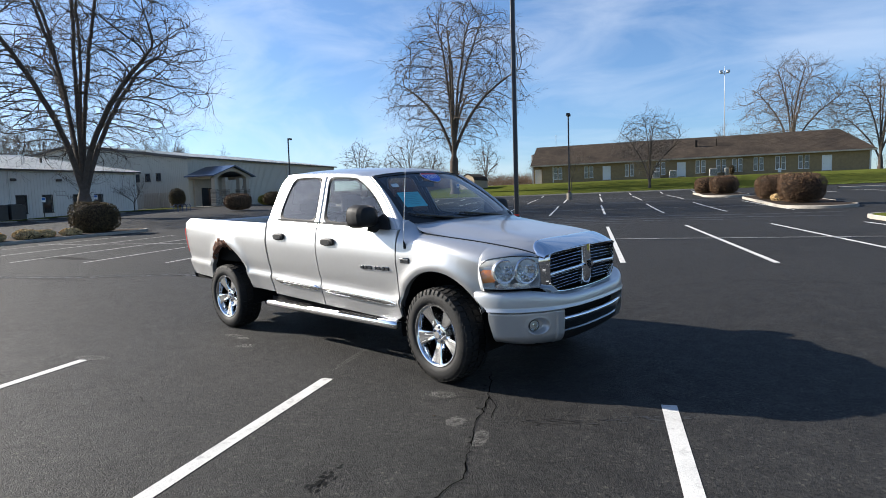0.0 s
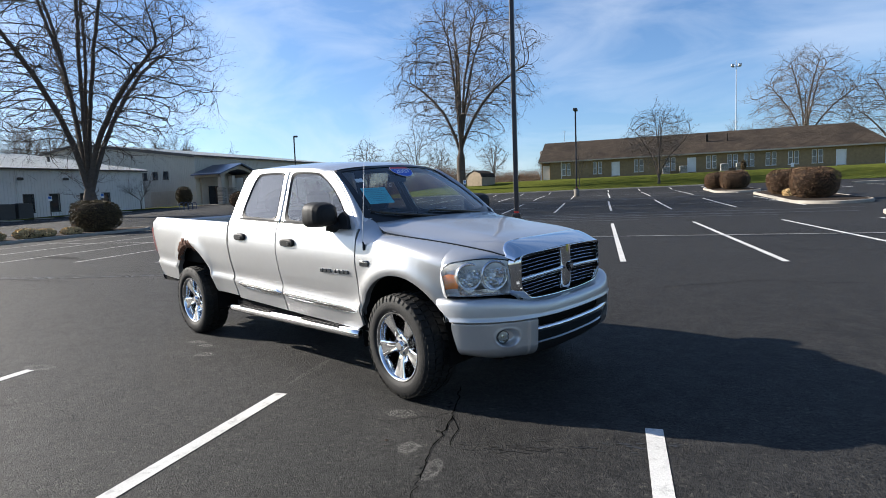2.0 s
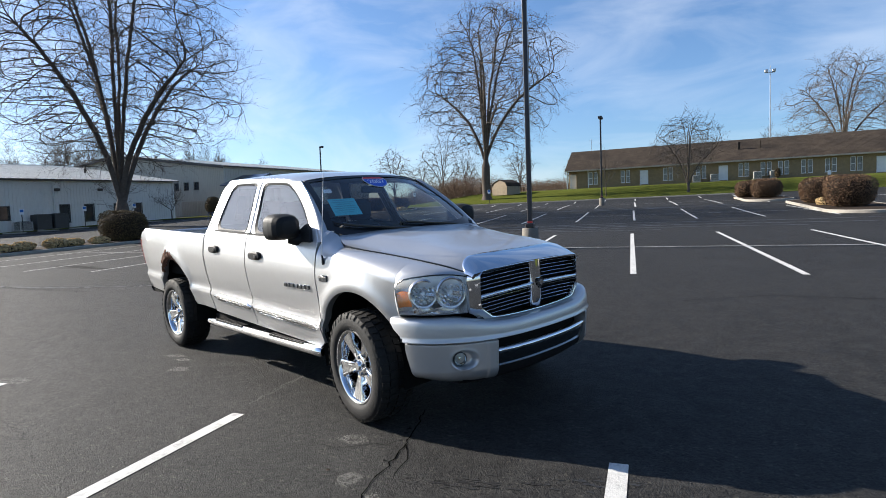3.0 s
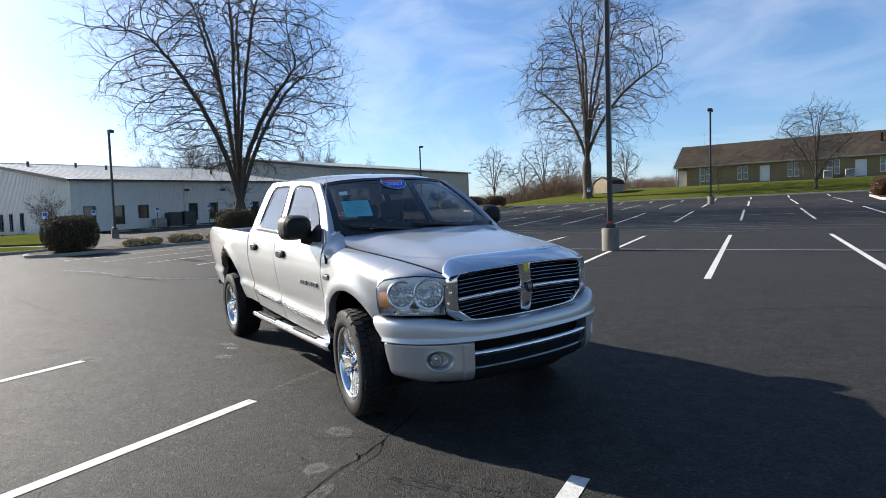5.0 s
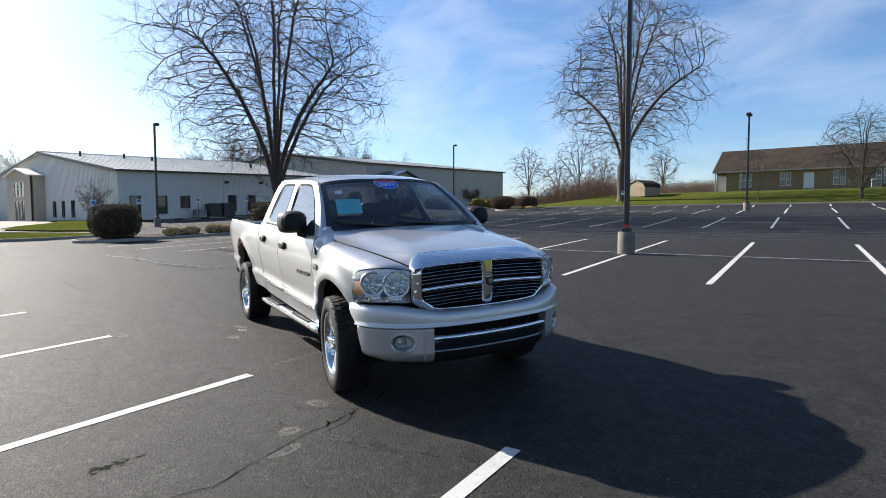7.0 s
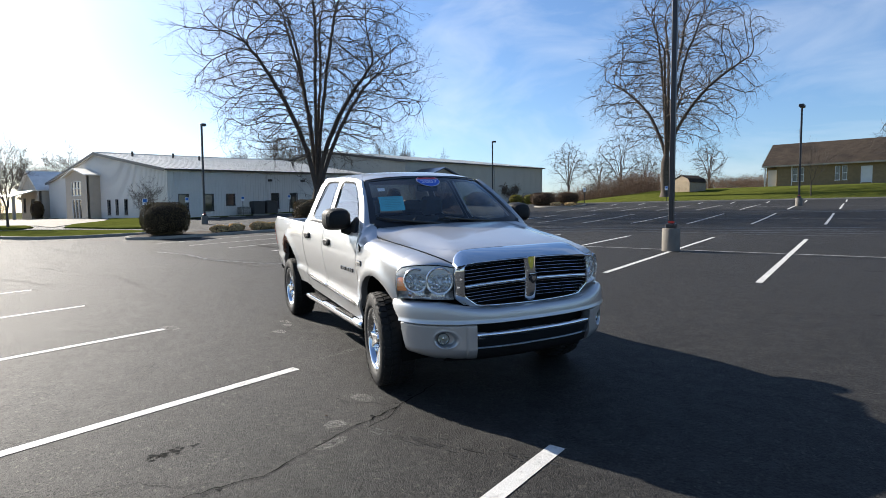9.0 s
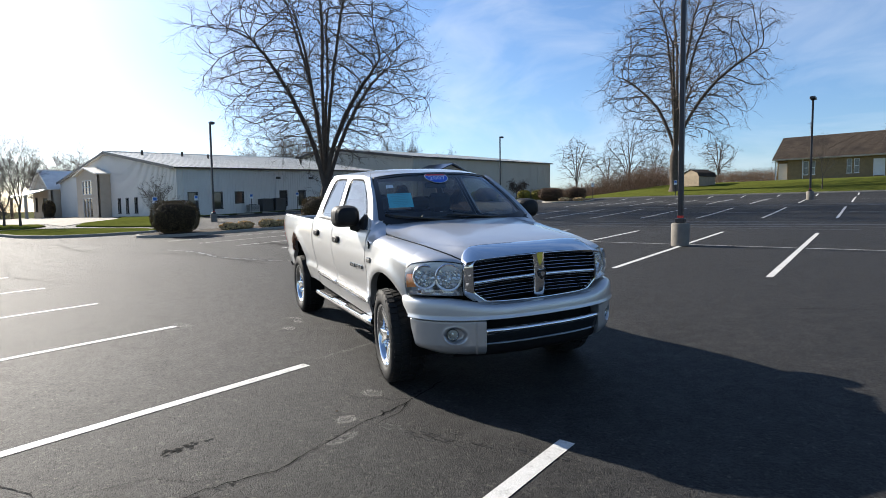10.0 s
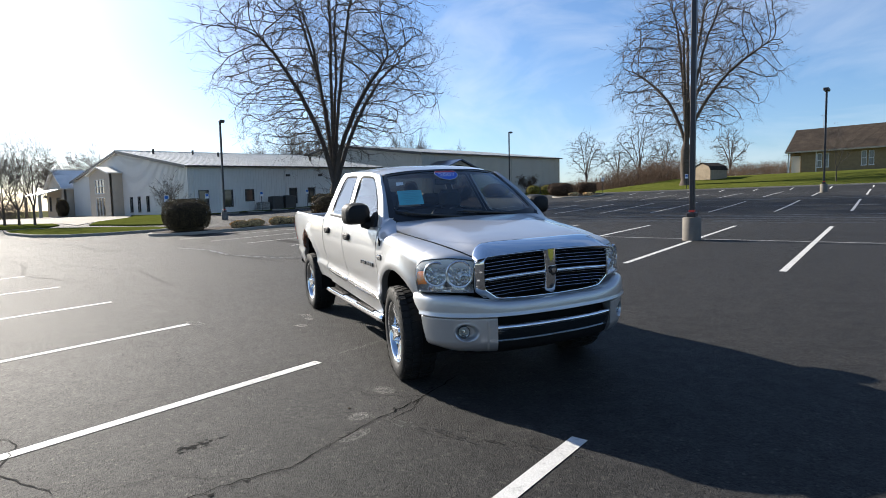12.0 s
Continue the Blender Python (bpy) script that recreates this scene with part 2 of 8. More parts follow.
SHINGLE = material("shingle", (0.060, 0.047, 0.036), 0.9, vary=0.30, scale=1.4, bump=0.6, bump_scale=18.0, spec=0.10, dark=(0.026, 0.022, 0.019), dark_scale=0.30, dark_cut=(0.42, 0.66), dark_mix=0.75)
BRICK_TAN = material("tan_brick", (0.262, 0.190, 0.102), 0.85, vary=0.18, scale=2.5, bump=0.4, bump_scale=25.0, dark=(0.205, 0.155, 0.082), dark_scale=1.0)
STONE = material("stone", (0.30, 0.26, 0.21), 0.85, vary=0.2, scale=3.0, bump=0.5, bump_scale=20.0, island=0.35)
SHED_WOOD = material("shed_boards", (0.30, 0.24, 0.165), 0.85, vary=0.15, scale=2.0, bump=0.3, bump_scale=25.0, dark=(0.22, 0.17, 0.115), dark_scale=1.2)
STUCCO = material("stucco", (0.46, 0.40, 0.32), 0.85, vary=0.08, scale=2.0, bump=0.2)
WHITE_PAINT = material("white_paint", (0.76, 0.76, 0.74), 0.5, vary=0.05, scale=2.0)
DARK_GLASS = material("window_glass", (0.03, 0.035, 0.04), 0.04, vary=0.3, scale=0.4, spec=0.8)
PALE_GLASS = material("curtained_glass", (0.22, 0.22, 0.20), 0.12, vary=0.35, scale=0.7, spec=0.7)
FRAME_DARK = material("window_frame", (0.035, 0.032, 0.03), 0.5, vary=0.1)
POLE_DARK = material("pole_paint", (0.022, 0.018, 0.02), 0.4, vary=0.15, scale=3.0)
STEEL = material("galvanised", (0.45, 0.46, 0.47), 0.4, metal=0.8, vary=0.1)
AC_GREY = material("unit_grey", (0.42, 0.41, 0.38), 0.5, vary=0.1)
AC_DARK = material("unit_dark", (0.06, 0.058, 0.055), 0.6, vary=0.15)
SIGN_BLUE = material("sign_blue", (0.02, 0.13, 0.45), 0.5, vary=0.05)
SIGN_WHITE = material("sign_white", (0.75, 0.77, 0.78), 0.5, vary=0.05)
RED_TAPE = material("red_tape", (0.55, 0.03, 0.02), 0.5, vary=0.1)
# truck
PAINT = material("silver_paint", (0.505, 0.507, 0.509), 0.41, metal=0.70, vary=0.02, scale=1.5, coat=0.9, dark=(0.46, 0.463, 0.466), dark_scale=1.2, dark_mix=0.35)
PAINT.node_tree.nodes["Principled BSDF"].inputs["Coat Roughness"].default_value = 0.06
CHROME = material("chrome", (0.83, 0.84, 0.85), 0.05, metal=1.0, vary=0.02, scale=2.0)
CHROME_SOFT = material("chrome_soft", (0.72, 0.72, 0.72), 0.16, metal=1.0, vary=0.05, scale=4.0)
BLACK_PLASTIC = material("black_plastic", (0.010, 0.010, 0.0105), 0.6, spec=0.28, vary=0.15, bump=0.15, bump_scale=300.0)
SATIN_BLACK = material("satin_black", (0.012, 0.012, 0.013), 0.3, vary=0.1)
GLOSS_DARK = material("dark_chrome", (0.12, 0.13, 0.14), 0.12, metal=0.9, vary=0.05)
# near-black; inside the truck bed it stands for shade
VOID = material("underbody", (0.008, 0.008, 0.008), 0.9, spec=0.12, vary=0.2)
RUBBER = material("tyre_rubber", (0.013, 0.0127, 0.0124), 0.72, vary=0.3, scale=6.0, bump=0.3, bump_scale=90.0, spec=0.3, dark=(0.030, 0.028, 0.025), dark_scale=4.0, dark_mix=0.5)
RUST = material("rust", (0.13, 0.052, 0.025), 0.95, vary=0.45, scale=14.0, bump=1.0, bump_scale=60.0, dark=(0.04, 0.02, 0.014), dark_scale=18.0)
SATIN_RING = material("satin_ring", (0.66, 0.66, 0.66), 0.18, metal=0.85, vary=0.04, scale=10.0)
AMBER = material("amber_lens", (0.75, 0.22, 0.03), 0.2, vary=0.08, coat=0.6)
RED_LENS = material("red_lens", (0.42, 0.02, 0.02), 0.15, vary=0.08, coat=0.6)
BOWL = material("lamp_bowl", (0.95, 0.95, 0.95), 0.08, metal=0.92, vary=0.05, scale=12.0)
HOUSING = material("lamp_housing", (0.80, 0.81, 0.83), 0.22, metal=0.35, vary=0.1, scale=8.0)
BULB = material("bulb", (0.85, 0.86, 0.88), 0.08, vary=0.02, coat=0.5)
CLOTH = material("seat_cloth", (0.032, 0.032, 0.035), 0.9, vary=0.2, scale=8.0)
DASH = material("dash", (0.022, 0.022, 0.024), 0.75, vary=0.12)
PAPER = material("blue_paper", (0.10, 0.50, 0.58), 0.6, vary=0.05)
PAPER_INK = material("paper_ink", (0.07, 0.32, 0.38), 0.6, vary=0.05)
STICK_BLUE = material("sticker_blue", (0.015, 0.10, 0.55), 0.4, vary=0.04)
STICK_RED = material("sticker_red", (0.62, 0.03, 0.05), 0.4, vary=0.04)
STICK_WHITE = material("sticker_white", (0.82, 0.82, 0.82), 0.4, vary=0.03)
WIND_GLASS = glass("clear_glass", (0.86, 0.90, 0.89), keep=0.07)
TINT_GLASS = glass("tinted_glass", (0.58, 0.60, 0.58), keep=0.11)
SIDE_GLASS = glass("side_glass", (0.82, 0.88, 0.85), keep=0.075)
DOOR_TINT = glass("rear_door_glass", (0.40, 0.37, 0.34), keep=0.07)
LENS = glass("lamp_lens", (0.98, 0.98, 0.97), rough=0.03, keep=0.05, haze=0.035)


# ---- mesh helpers ----
class Geo:
    """Vertices and faces of one mesh."""

    def __init__(self):
        self.v, self.f = [], []

    def add(self, verts, faces):
        k = len(self.v)
        self.v.extend([tuple(p) for p in verts])
        self.f.extend([tuple(i + k for i in f) for f in faces])
        return self

    def quad(self, a, b, c, d):
        return self.add((a, b, c, d), ((0, 1, 2, 3),))

    def box(self, x0, x1, y0, y1, z0, z1, m=None, bevel=0.0):
        if bevel:
            c = bevel
            outs = []
            for z, k in ((z0, c), (z0 + c, 0), (z1 - c, 0), (z1, c)):
                xa, xb, ya, yb = x0 + k, x1 - k, y0 + k, y1 - k
                outs.append([(xa + c, ya, z), (xb - c, ya, z), (xb, ya + c, z), (xb, yb - c, z), (xb - c, yb, z), (xa + c, yb, z), (xa, yb - c, z), (xa, ya + c, z)])
            vs = [p for ring in outs for p in ring]
            fs = [tuple(range(7, -1, -1)), tuple(range(24, 32))]
            for r in range(3):
                for i in range(8):
                    j = (i + 1) % 8
                    fs.append((r * 8 + i, r * 8 + j, r * 8 + 8 + j, r * 8 + 8 + i))
        else:
            vs = [(x, y, z) for z in (z0, z1) for y in (y0, y1) for x in (x0, x1)]
            fs = [(0, 2, 3, 1), (4, 5, 7, 6), (0, 1, 5, 4), (2, 6, 7, 3), (0, 4, 6, 2), (1, 3, 7, 5)]
        if m is not None:
            vs = [m @ Vector(p) for p in vs]
        return self.add(vs, fs)

    def tube(self, pts, radii, sides=8, caps=True):
        """Tapered tube along a polyline."""
        pts = [Vector(p) for p in pts]
        if not hasattr(radii, "__len__"):
            radii = [radii] * len(pts)
        vs, n = [], len(pts)
        ref = None
        for i, p in enumerate(pts):
            d = (pts[min(i + 1, n - 1)] - pts[max(i - 1, 0)]).normalized()
            if ref is None:
                ref = Vector((0, 0, 1)) if abs(d.z) < 0.9 else Vector((1, 0, 0))
            a = (ref - d * ref.dot(d)).normalized()
            ref = a
            b = d.cross(a)
            for k in range(sides):
                t = 2 * math.pi * k / sides
                vs.append(p + radii[i] * (math.cos(t) * a + math.sin(t) * b))
        fs = []
        for i in range(n - 1):
            for k in range(sides):
                j = (k + 1) % sides
                fs.append((i * sides + k, i * sides + j, (i + 1) * sides + j, (i + 1) * sides + k))
        if caps:
            fs.append(tuple(range(sides - 1, -1, -1)))
            fs.append(tuple(range((n - 1) * sides, n * sides)))
        return self.add(vs, fs)

    def lathe(self, prof, sides=48, m=None, closed=False):
        """Turn (radius, height) pairs about the local z axis."""
        vs, fs, n = [], [], len(prof)
        for k in range(sides):
            t = 2 * math.pi * k / sides
            for r, h in prof:
                vs.append(Vector((r * math.cos(t), r * math.sin(t), h)))
        for k in range(sides):
            j = (k + 1) % sides
            for i in range(n if closed else n - 1):
                i2 = (i + 1) % n
                fs.append((k * n + i, j * n + i, j * n + i2, k * n + i2))
        if m is not None:
            vs = [m @ p for p in vs]
        return self.add(vs, fs)

    def grid(self, rows):
        """Skin over rows of points, all of one length."""
        n = len(rows[0])
        fs = [(i * n + j, i * n + j + 1, (i + 1) * n + j + 1, (i + 1) * n + j) for i in range(len(rows) - 1) for j in range(n - 1)]
        return self.add([p for r in rows for p in r], fs)

    def prism(self, poly, axis_vec):
        """Polygon pushed along a vector."""
        n = len(poly)
        a = [Vector(p) for p in poly]
        w = Vector(axis_vec)
        fs = [tuple(range(n - 1, -1, -1)), tuple(range(n, 2 * n))]
        fs += [(i, (i + 1) % n, n + (i + 1) % n, n + i) for i in range(n)]
        return self.add(a + [p + w for p in a], fs)

    def ring(self, outer, inner):
        """Flat frame between two loops of one length."""
        n = len(outer)
        return self.add(list(outer) + list(inner), [(i, (i + 1) % n, n + (i + 1) % n, n + i) for i in range(n)])

    def mirrored(self):
        g = Geo()
        g.v = [(p[0], -p[1], p[2]) for p in self.v]
        g.f = [tuple(reversed(f)) for f in self.f]
        return g


def mesh_of(name, g, mat, smooth=35):
    me = bpy.data.meshes.new(name)
    me.from_pydata([tuple(p) for p in g.v], [], g.f)
    me.materials.append(mat)
    if smooth:
        me.shade_smooth()
        me.set_sharp_from_angle(angle=radians(smooth))
    me.update()
    return me


def part(name, g, mat, parent, label="", smooth=35, solid=0.0):
    """One mesh object under a thing or under a part."""
    ob = new(name, mesh_of(name, g, mat, smooth))
    ob.parent = parent
    if solid:
        s = ob.modifiers.new("thickness", "SOLIDIFY")
        s.thickness, s.offset = solid, -1.0
    if label:
        ob["label"] = label
    return ob


def thing(name, label, category, m=None, group="", kind=""):
    """An empty at the base of a thing, to carry its parts."""
    ob = new(name)
    ob.empty_display_size = 0.2
    if m is not None:
        ob.matrix_basis = m
    return tagged(ob, label, category, group, kind)


def solo(name, g, mat, label, category, m=None, group="", kind="", smooth=35):
    """A thing that is one mesh."""
    ob = new(name, mesh_of(name, g, mat, smooth))
    if m is not None:
        ob.matrix_basis = m
    return tagged(ob, label, category, group, kind)


# ---- lie of the land: p runs along the stall rows, q across them, away from the truck ----
ROW = radians(23.0)
CA, SA = math.cos(ROW), math.sin(ROW)


def step(v, a, b):
    k = min(1.0, max(0.0, (v - a) / (b - a)))
    return k * k * (3 - 2 * k)


def rise(p, q):
    """Height above the plane of the lot round the truck."""
    far = step(p, -38, -22)
    return 0.45 * step(q, 20, 50) + (0.30 * step(q, 50, 57) + 1.42 * step(q, 57.5, 78)) * far + 0.5 * step(-p, 22, 50)


def xy(p, q):
    return p * CA - q * SA, p * SA + q * CA


def ground(p, q, up=0.0):
    """The point of the ground at p, q in the world."""
    x, y = xy(p, q)
    return Vector((x, y, -0.010 * x + 0.028 * y + rise(p, q) + up))


def stand(p, q, turn=0.0, up=0.0):
    """An upright pose on the ground; turn is measured from the row direction."""
    g = ground(p, q, up)
    return pose(g.x, g.y, g.z, 0, 0, 23.0 + turn)


def fall(root, k):
    """Let a long building follow the slope of the site along its length."""
    bpy.context.view_layer.update()
    back = root.matrix_world.inverted()
    todo, seen = list(root.children), set()
    while todo:
        ob = todo.pop()
        todo += list(ob.children)
        if ob.type != "MESH" or ob.data.name in seen:
            continue
        seen.add(ob.data.name)
        m = back @ ob.matrix_world
        inv = m.inverted()
        for v in ob.data.vertices:
            c = m @ v.co
            c.z += k * c.x
            v.co = inv @ c

# ---- ground ----
def axis(breaks):
    out = []
    for a, b, n in breaks:
        out += list(np.linspace(a, b, n, endpoint=False))
    return out + [breaks[-1][1]]


def sheet(ps, qs, up=0.0):
    g = Geo()
    g.grid([[ground(p, q, up) for p in ps] for q in qs])
    return g


far_p = axis([(-900, -200, 6), (-200, -60, 14), (-60, 60, 60), (60, 200, 10), (200, 900, 6)])
far_q = axis([(-900, -100, 6), (-100, -20, 8), (-20, 100, 60), (100, 200, 10), (200, 900, 6)])
solo("ground", sheet(far_p, far_q, -0.03), FIELD, "dull green winter ground running out to the horizon", "ground", kind="structure")
lot = solo("parking_lot", sheet(axis([(-100, -50, 12), (-50, 62, 56)]), axis([(-70, -10, 15), (-10, 56, 40)])), ASPHALT, "dark sealed asphalt car park, finely cracked", "asphalt", kind="structure")
solo("lawn", sheet(axis([(-46, -20, 14), (-20, 90, 30)]), axis([(56.25, 82, 20), (82, 140, 12)]), 0.03), GRASS, "green mown grass bank behind the car park", "lawn", kind="structure")
solo("lawn", sheet(axis([(19, 62, 14)]), axis([(-68, 18, 20)]), 0.03), GRASS, "green mown grass across the car park, mirrored in the chrome", "lawn", kind="structure")
solo("lawn", sheet(axis([(-51.2, -47.3, 5)]), axis([(19.4, 50, 14)]), 0.05), GRASS, "green grass strip along the metal building", "lawn", kind="structure")


def bed(points, mat, up, name, label, category):
    """A flat bed with a free outline that follows the ground."""
    n = len(points)
    c = (sum(p for p, q in points) / n, sum(q for p, q in points) / n)
    g = Geo()
    rings = [[ground(c[0] + (p - c[0]) * k, c[1] + (q - c[1]) * k, up) for p, q in points] for k in (0.33, 0.67, 1.0)]
    rings.append([ground(p, q, -0.02) for p, q in points])
    g.add([ground(*c, up)] + rings[0], [(0, 1 + i, 1 + (i + 1) % n) for i in range(n)])
    for r0, r1 in zip(rings[:-1], rings[1:]):
        g.ring(r0, r1)
    return solo(name, g, mat, label, category, kind="structure")


bed([(-34.0, 11.4), (-36.5, 9.3), (-40.2, 7.8), (-44.5, 9.6), (-50, 13.6), (-58, 17.0), (-66, 19.4), (-51.4, 19.5), (-47.5, 19.5), (-46.8, 18.0), (-43, 15.4), (-38, 13.0)], GRASS, 0.10, "lawn", "bright green grass before the gable wall of the metal building", "lawn")
bed([(-39.5, 4.2), (-42.0, 3.2), (-50.0, 0.5), (-58.0, -2.0), (-60.0, 0.5), (-52.0, 4.5), (-46.0, 7.0), (-42.5, 6.6)], GRASS, 0.09, "lawn", "narrow grass strip under slim trees by the drive", "lawn")
bed([(-41.5, 7.4), (-46.0, 7.6), (-54, 6.0), (-70, 2.0), (-100, -6.0), (-100, 18.0), (-67, 19.0), (-58, 16.6), (-50, 13.2), (-44.5, 9.2)], CONCRETE, 0.04, "pavement", "pale concrete drive before the entrance", "pavement")


def ribbon(g, a, b, half, up=0.004, n=8):
    """A painted stripe that follows the ground from a to b (p, q pairs)."""
    a, b = Vector((*a, 0)), Vector((*b, 0))
    d = (b - a).normalized()
    s = Vector((-d.y, d.x, 0)) * half
    rows = []
    for i in range(n + 1):
        c = a.lerp(b, i / n)
        rows.append([ground(*(c - s).xy, up), ground(*(c + s).xy, up)])
    g.grid(rows)


def stripe(a, b, half=0.055, mat=LINE, name="parking_line", label="white painted stall line on asphalt"):
    g = Geo()
    ribbon(g, a, b, half)
    return solo(name, g, mat, label, "line", group="stall lines", kind="structure", smooth=0)


def skewed(p0, q0, qa, qb):
    return (p0 - 0.062 * (qa - q0), qa), (p0 - 0.062 * (qb - q0), qb)


# near row
stripe((3.052, -1.73), (3.41, -12.4), 0.053)
for k, p0 in enumerate((0.275, -2.61, -5.56, -8.65, -11.75, -14.8, -17.8, -20.8)):
    stripe((p0, -1.70 + 0.02 * k), (p0 - 0.03, -12.4), 0.055)
for p0 in (6.0, 8.9):
    stripe((p0, -9.2), (p0, -14.6))
# double row with the tall lamp
for k in range(-8, 4):
    a, b = skewed(2.36 + 2.76 * k if k > -2 else -0.40 + 2.98 * (k + 1), 11.2, 5.95, 16.3)
    stripe(a, b, 0.055, FADED if k < -3 else LINE)
stripe((-22.0, 11.9), (10.6, 11.0), 0.036, FADED, label="thin faded spine line between two stall rows")
# second double row
for k in range(-8, 4):
    a, b = skewed(1.35 + 2.92 * k, 29.6, 25.0, 34.4)
    stripe(a, b)
stripe((-22.0, 29.9), (10.0, 29.4), 0.036, FADED, label="thin faded spine line between two stall rows")
# third double row
for k in range(-7, 4):
    a, b = skewed(0.6 + 2.92 * k, 44.3, 39.3, 49.4)
    stripe(a, b)
    c, d = skewed(0.15 + 2.92 * k, 53.0, 52.4, 54.8)
    stripe(c, d)
stripe((-20.0, 44.6), (10.0, 44.1), 0.036, FADED, label="thin faded spine line between two stall rows")
for k in range(5):
    stripe((14.5 + 2.9 * k, 42.0), (14.1 + 2.9 * k, 47.2))
# handicap bays in front of the metal building
for k in range(8):
    stripe((-45.6, 20.0 + 2.7 * k), (-40.6, 20.0 + 2.7 * k), 0.05, FADED, label="worn white stall line before the metal building")
for k in range(4):
    stripe((-44.6 + 0.9 * k, 27.0), (-43.9 + 0.9 * k, 28.6), 0.05, FADED, label="worn hatching between accessible bays")


# cracks, stains and scuffs of the asphalt
def crack(points, wide, name="asphalt_crack", seed=1, rough=0.05, mat=TAR, up=0.004, label="thin dark crack running through the asphalt", even=0.35, pitch=0.07):
    rnd = random.Random(seed)
    fine = []
    for (pa, qa), (pb, qb) in zip(points[:-1], points[1:]):
        n = max(2, int(math.hypot(pb - pa, qb - qa) / pitch))
        for i in range(n):
            t = i / n
            fine.append((pa + (pb - pa) * t + rnd.uniform(-rough, rough) * 0.5, qa + (qb - qa) * t + rnd.uniform(-rough, rough) * 0.5))
    fine.append(points[-1])
    rows = []
    for i, (p, q) in enumerate(fine):
        a, b = fine[max(0, i - 1)], fine[min(len(fine) - 1, i + 1)]
        d = Vector((b[0] - a[0], b[1] - a[1], 0)).normalized()
        w = wide * rnd.uniform(even, 1.2) * (0.3 if i in (0, len(fine) - 1) else 1.0)
        rows.append([ground(p - d.y * w, q + d.x * w, up), ground(p + d.y * w, q - d.x * w, up)])
    g = Geo()
    g.grid(rows)
    return solo(name, g, mat, label, "crack", kind="structure", smooth=0)


MAIN = [(1.64, -1.25), (1.745, -1.81), (1.765, -1.98), (1.78, -2.17), (1.77, -2.34), (1.80, -2.50), (1.825, -2.62), (1.858, -2.80), (1.886, -2.96), (1.90, -3.06),
        (1.86, -3.16), (1.81, -3.31), (1.785, -3.43), (1.755, -3.56), (1.70, -3.80), (1.60, -4.60), (1.75, -6.0)]
crack(MAIN, 0.0046, seed=3, rough=0.030, mat=GAP_SHADE, even=0.4, pitch=0.042)
crack([(1.745, -1.81), (1.862, -2.02), (1.868, -2.20), (1.885, -2.30)], 0.003, seed=16, rough=0.02, mat=GAP_SHADE)
crack([(-0.6, -4.3), (0.1, -4.0), (0.5, -4.2), (1.1, -4.05)], 0.005, seed=7)
for i, pts in enumerate((
        [(1.62, -1.25), (1.45, -0.95), (1.1, -0.75)], [(1.72, -1.75), (1.5, -1.95), (1.2, -2.0)],
        [(1.80, -3.3), (1.45, -3.5), (1.25, -3.9)], [(-2.2, -2.6), (-1.6, -2.3), (-0.9, -2.5)],
        [(-4.5, -2.0), (-3.6, -2.4), (-2.9, -2.2)], [(3.6, 0.6), (4.4, 0.9), (5.4, 0.7)])):
    crack(pts, 0.0024, seed=80 + i, rough=0.09)
crack([(-30.0, 1.5), (-24.0, 2.6), (-19.0, 2.0), (-13.0, 3.4), (-8.0, 3.0)], 0.018, seed=8, rough=0.2)
crack([(-22.0, 2.3), (-20.5, 4.5), (-17.0, 5.2), (-13.5, 4.9)], 0.014, seed=9, rough=0.2)
crack([(-33.0, -4.0), (-24.0, -2.5), (-18.0, -3.5), (-12.0, -2.6)], 0.014, seed=10, rough=0.2)
crack([(-15.0, -0.4), (-9.5, 0.2), (-6.5, -0.3)], 0.007, seed=11, rough=0.1)
crack([(3.2, 3.2), (4.6, 3.9), (7.0, 3.6)], 0.008, seed=12)
crack([(0.5, 18.5), (-4.0, 19.4), (-9.0, 18.8)], 0.013, seed=13, rough=0.15)
crack([(3.0, 20.5), (8.0, 20.0), (12.5, 21.0)], 0.013, seed=14, rough=0.15)
crack([(0.35, -0.9), (0.7, -0.75), (1.05, -0.62)], 0.005, seed=15, rough=0.09)


for i, pts in enumerate((
        [(-27.5, 6.6), (-25.0, 4.2), (-22.5, 3.6), (-20.0, 4.2)], [(-28.5, 3.0), (-25.5, 3.8), (-22.5, 3.6)],
        [(-12.0, -4.4), (-10.0, -3.2), (-7.5, -3.6)], [(-20.0, -1.0), (-16.0, -0.8), (-12.0, -1.6), (-9.0, -1.2)],
        [(-10.0, 4.6), (-6.0, 4.2), (-2.5, 4.5)], [(4.0, 8.5), (6.5, 7.6), (9.5, 8.0)])):
    crack(pts, 0.010, seed=40 + i, rough=0.16)
# crumbled bits along the widest crack
rnd = random.Random(77)
for i in range(12):
    s = rnd.uniform(0, 1)
    cp, cq = 1.62 + 0.24 * min(1, s * 1.6) - 0.14 * max(0, s - 0.6), -1.3 - 2.6 * s
    g = Geo()
    d = rnd.uniform(0.005, 0.012)
    g.add([ground(cp + rnd.gauss(0, 0.012) + d * math.cos(w), cq + 2.2 * d * math.sin(w), 0.0045) for w in (0, 1.1, 2.2, 3.3, 4.3, 5.4)], [(0, 1, 2, 3, 4, 5)])
    solo("crack_chip", g, TAR, "dark crumbled gap beside the crack", "crack", kind="structure", smooth=0)
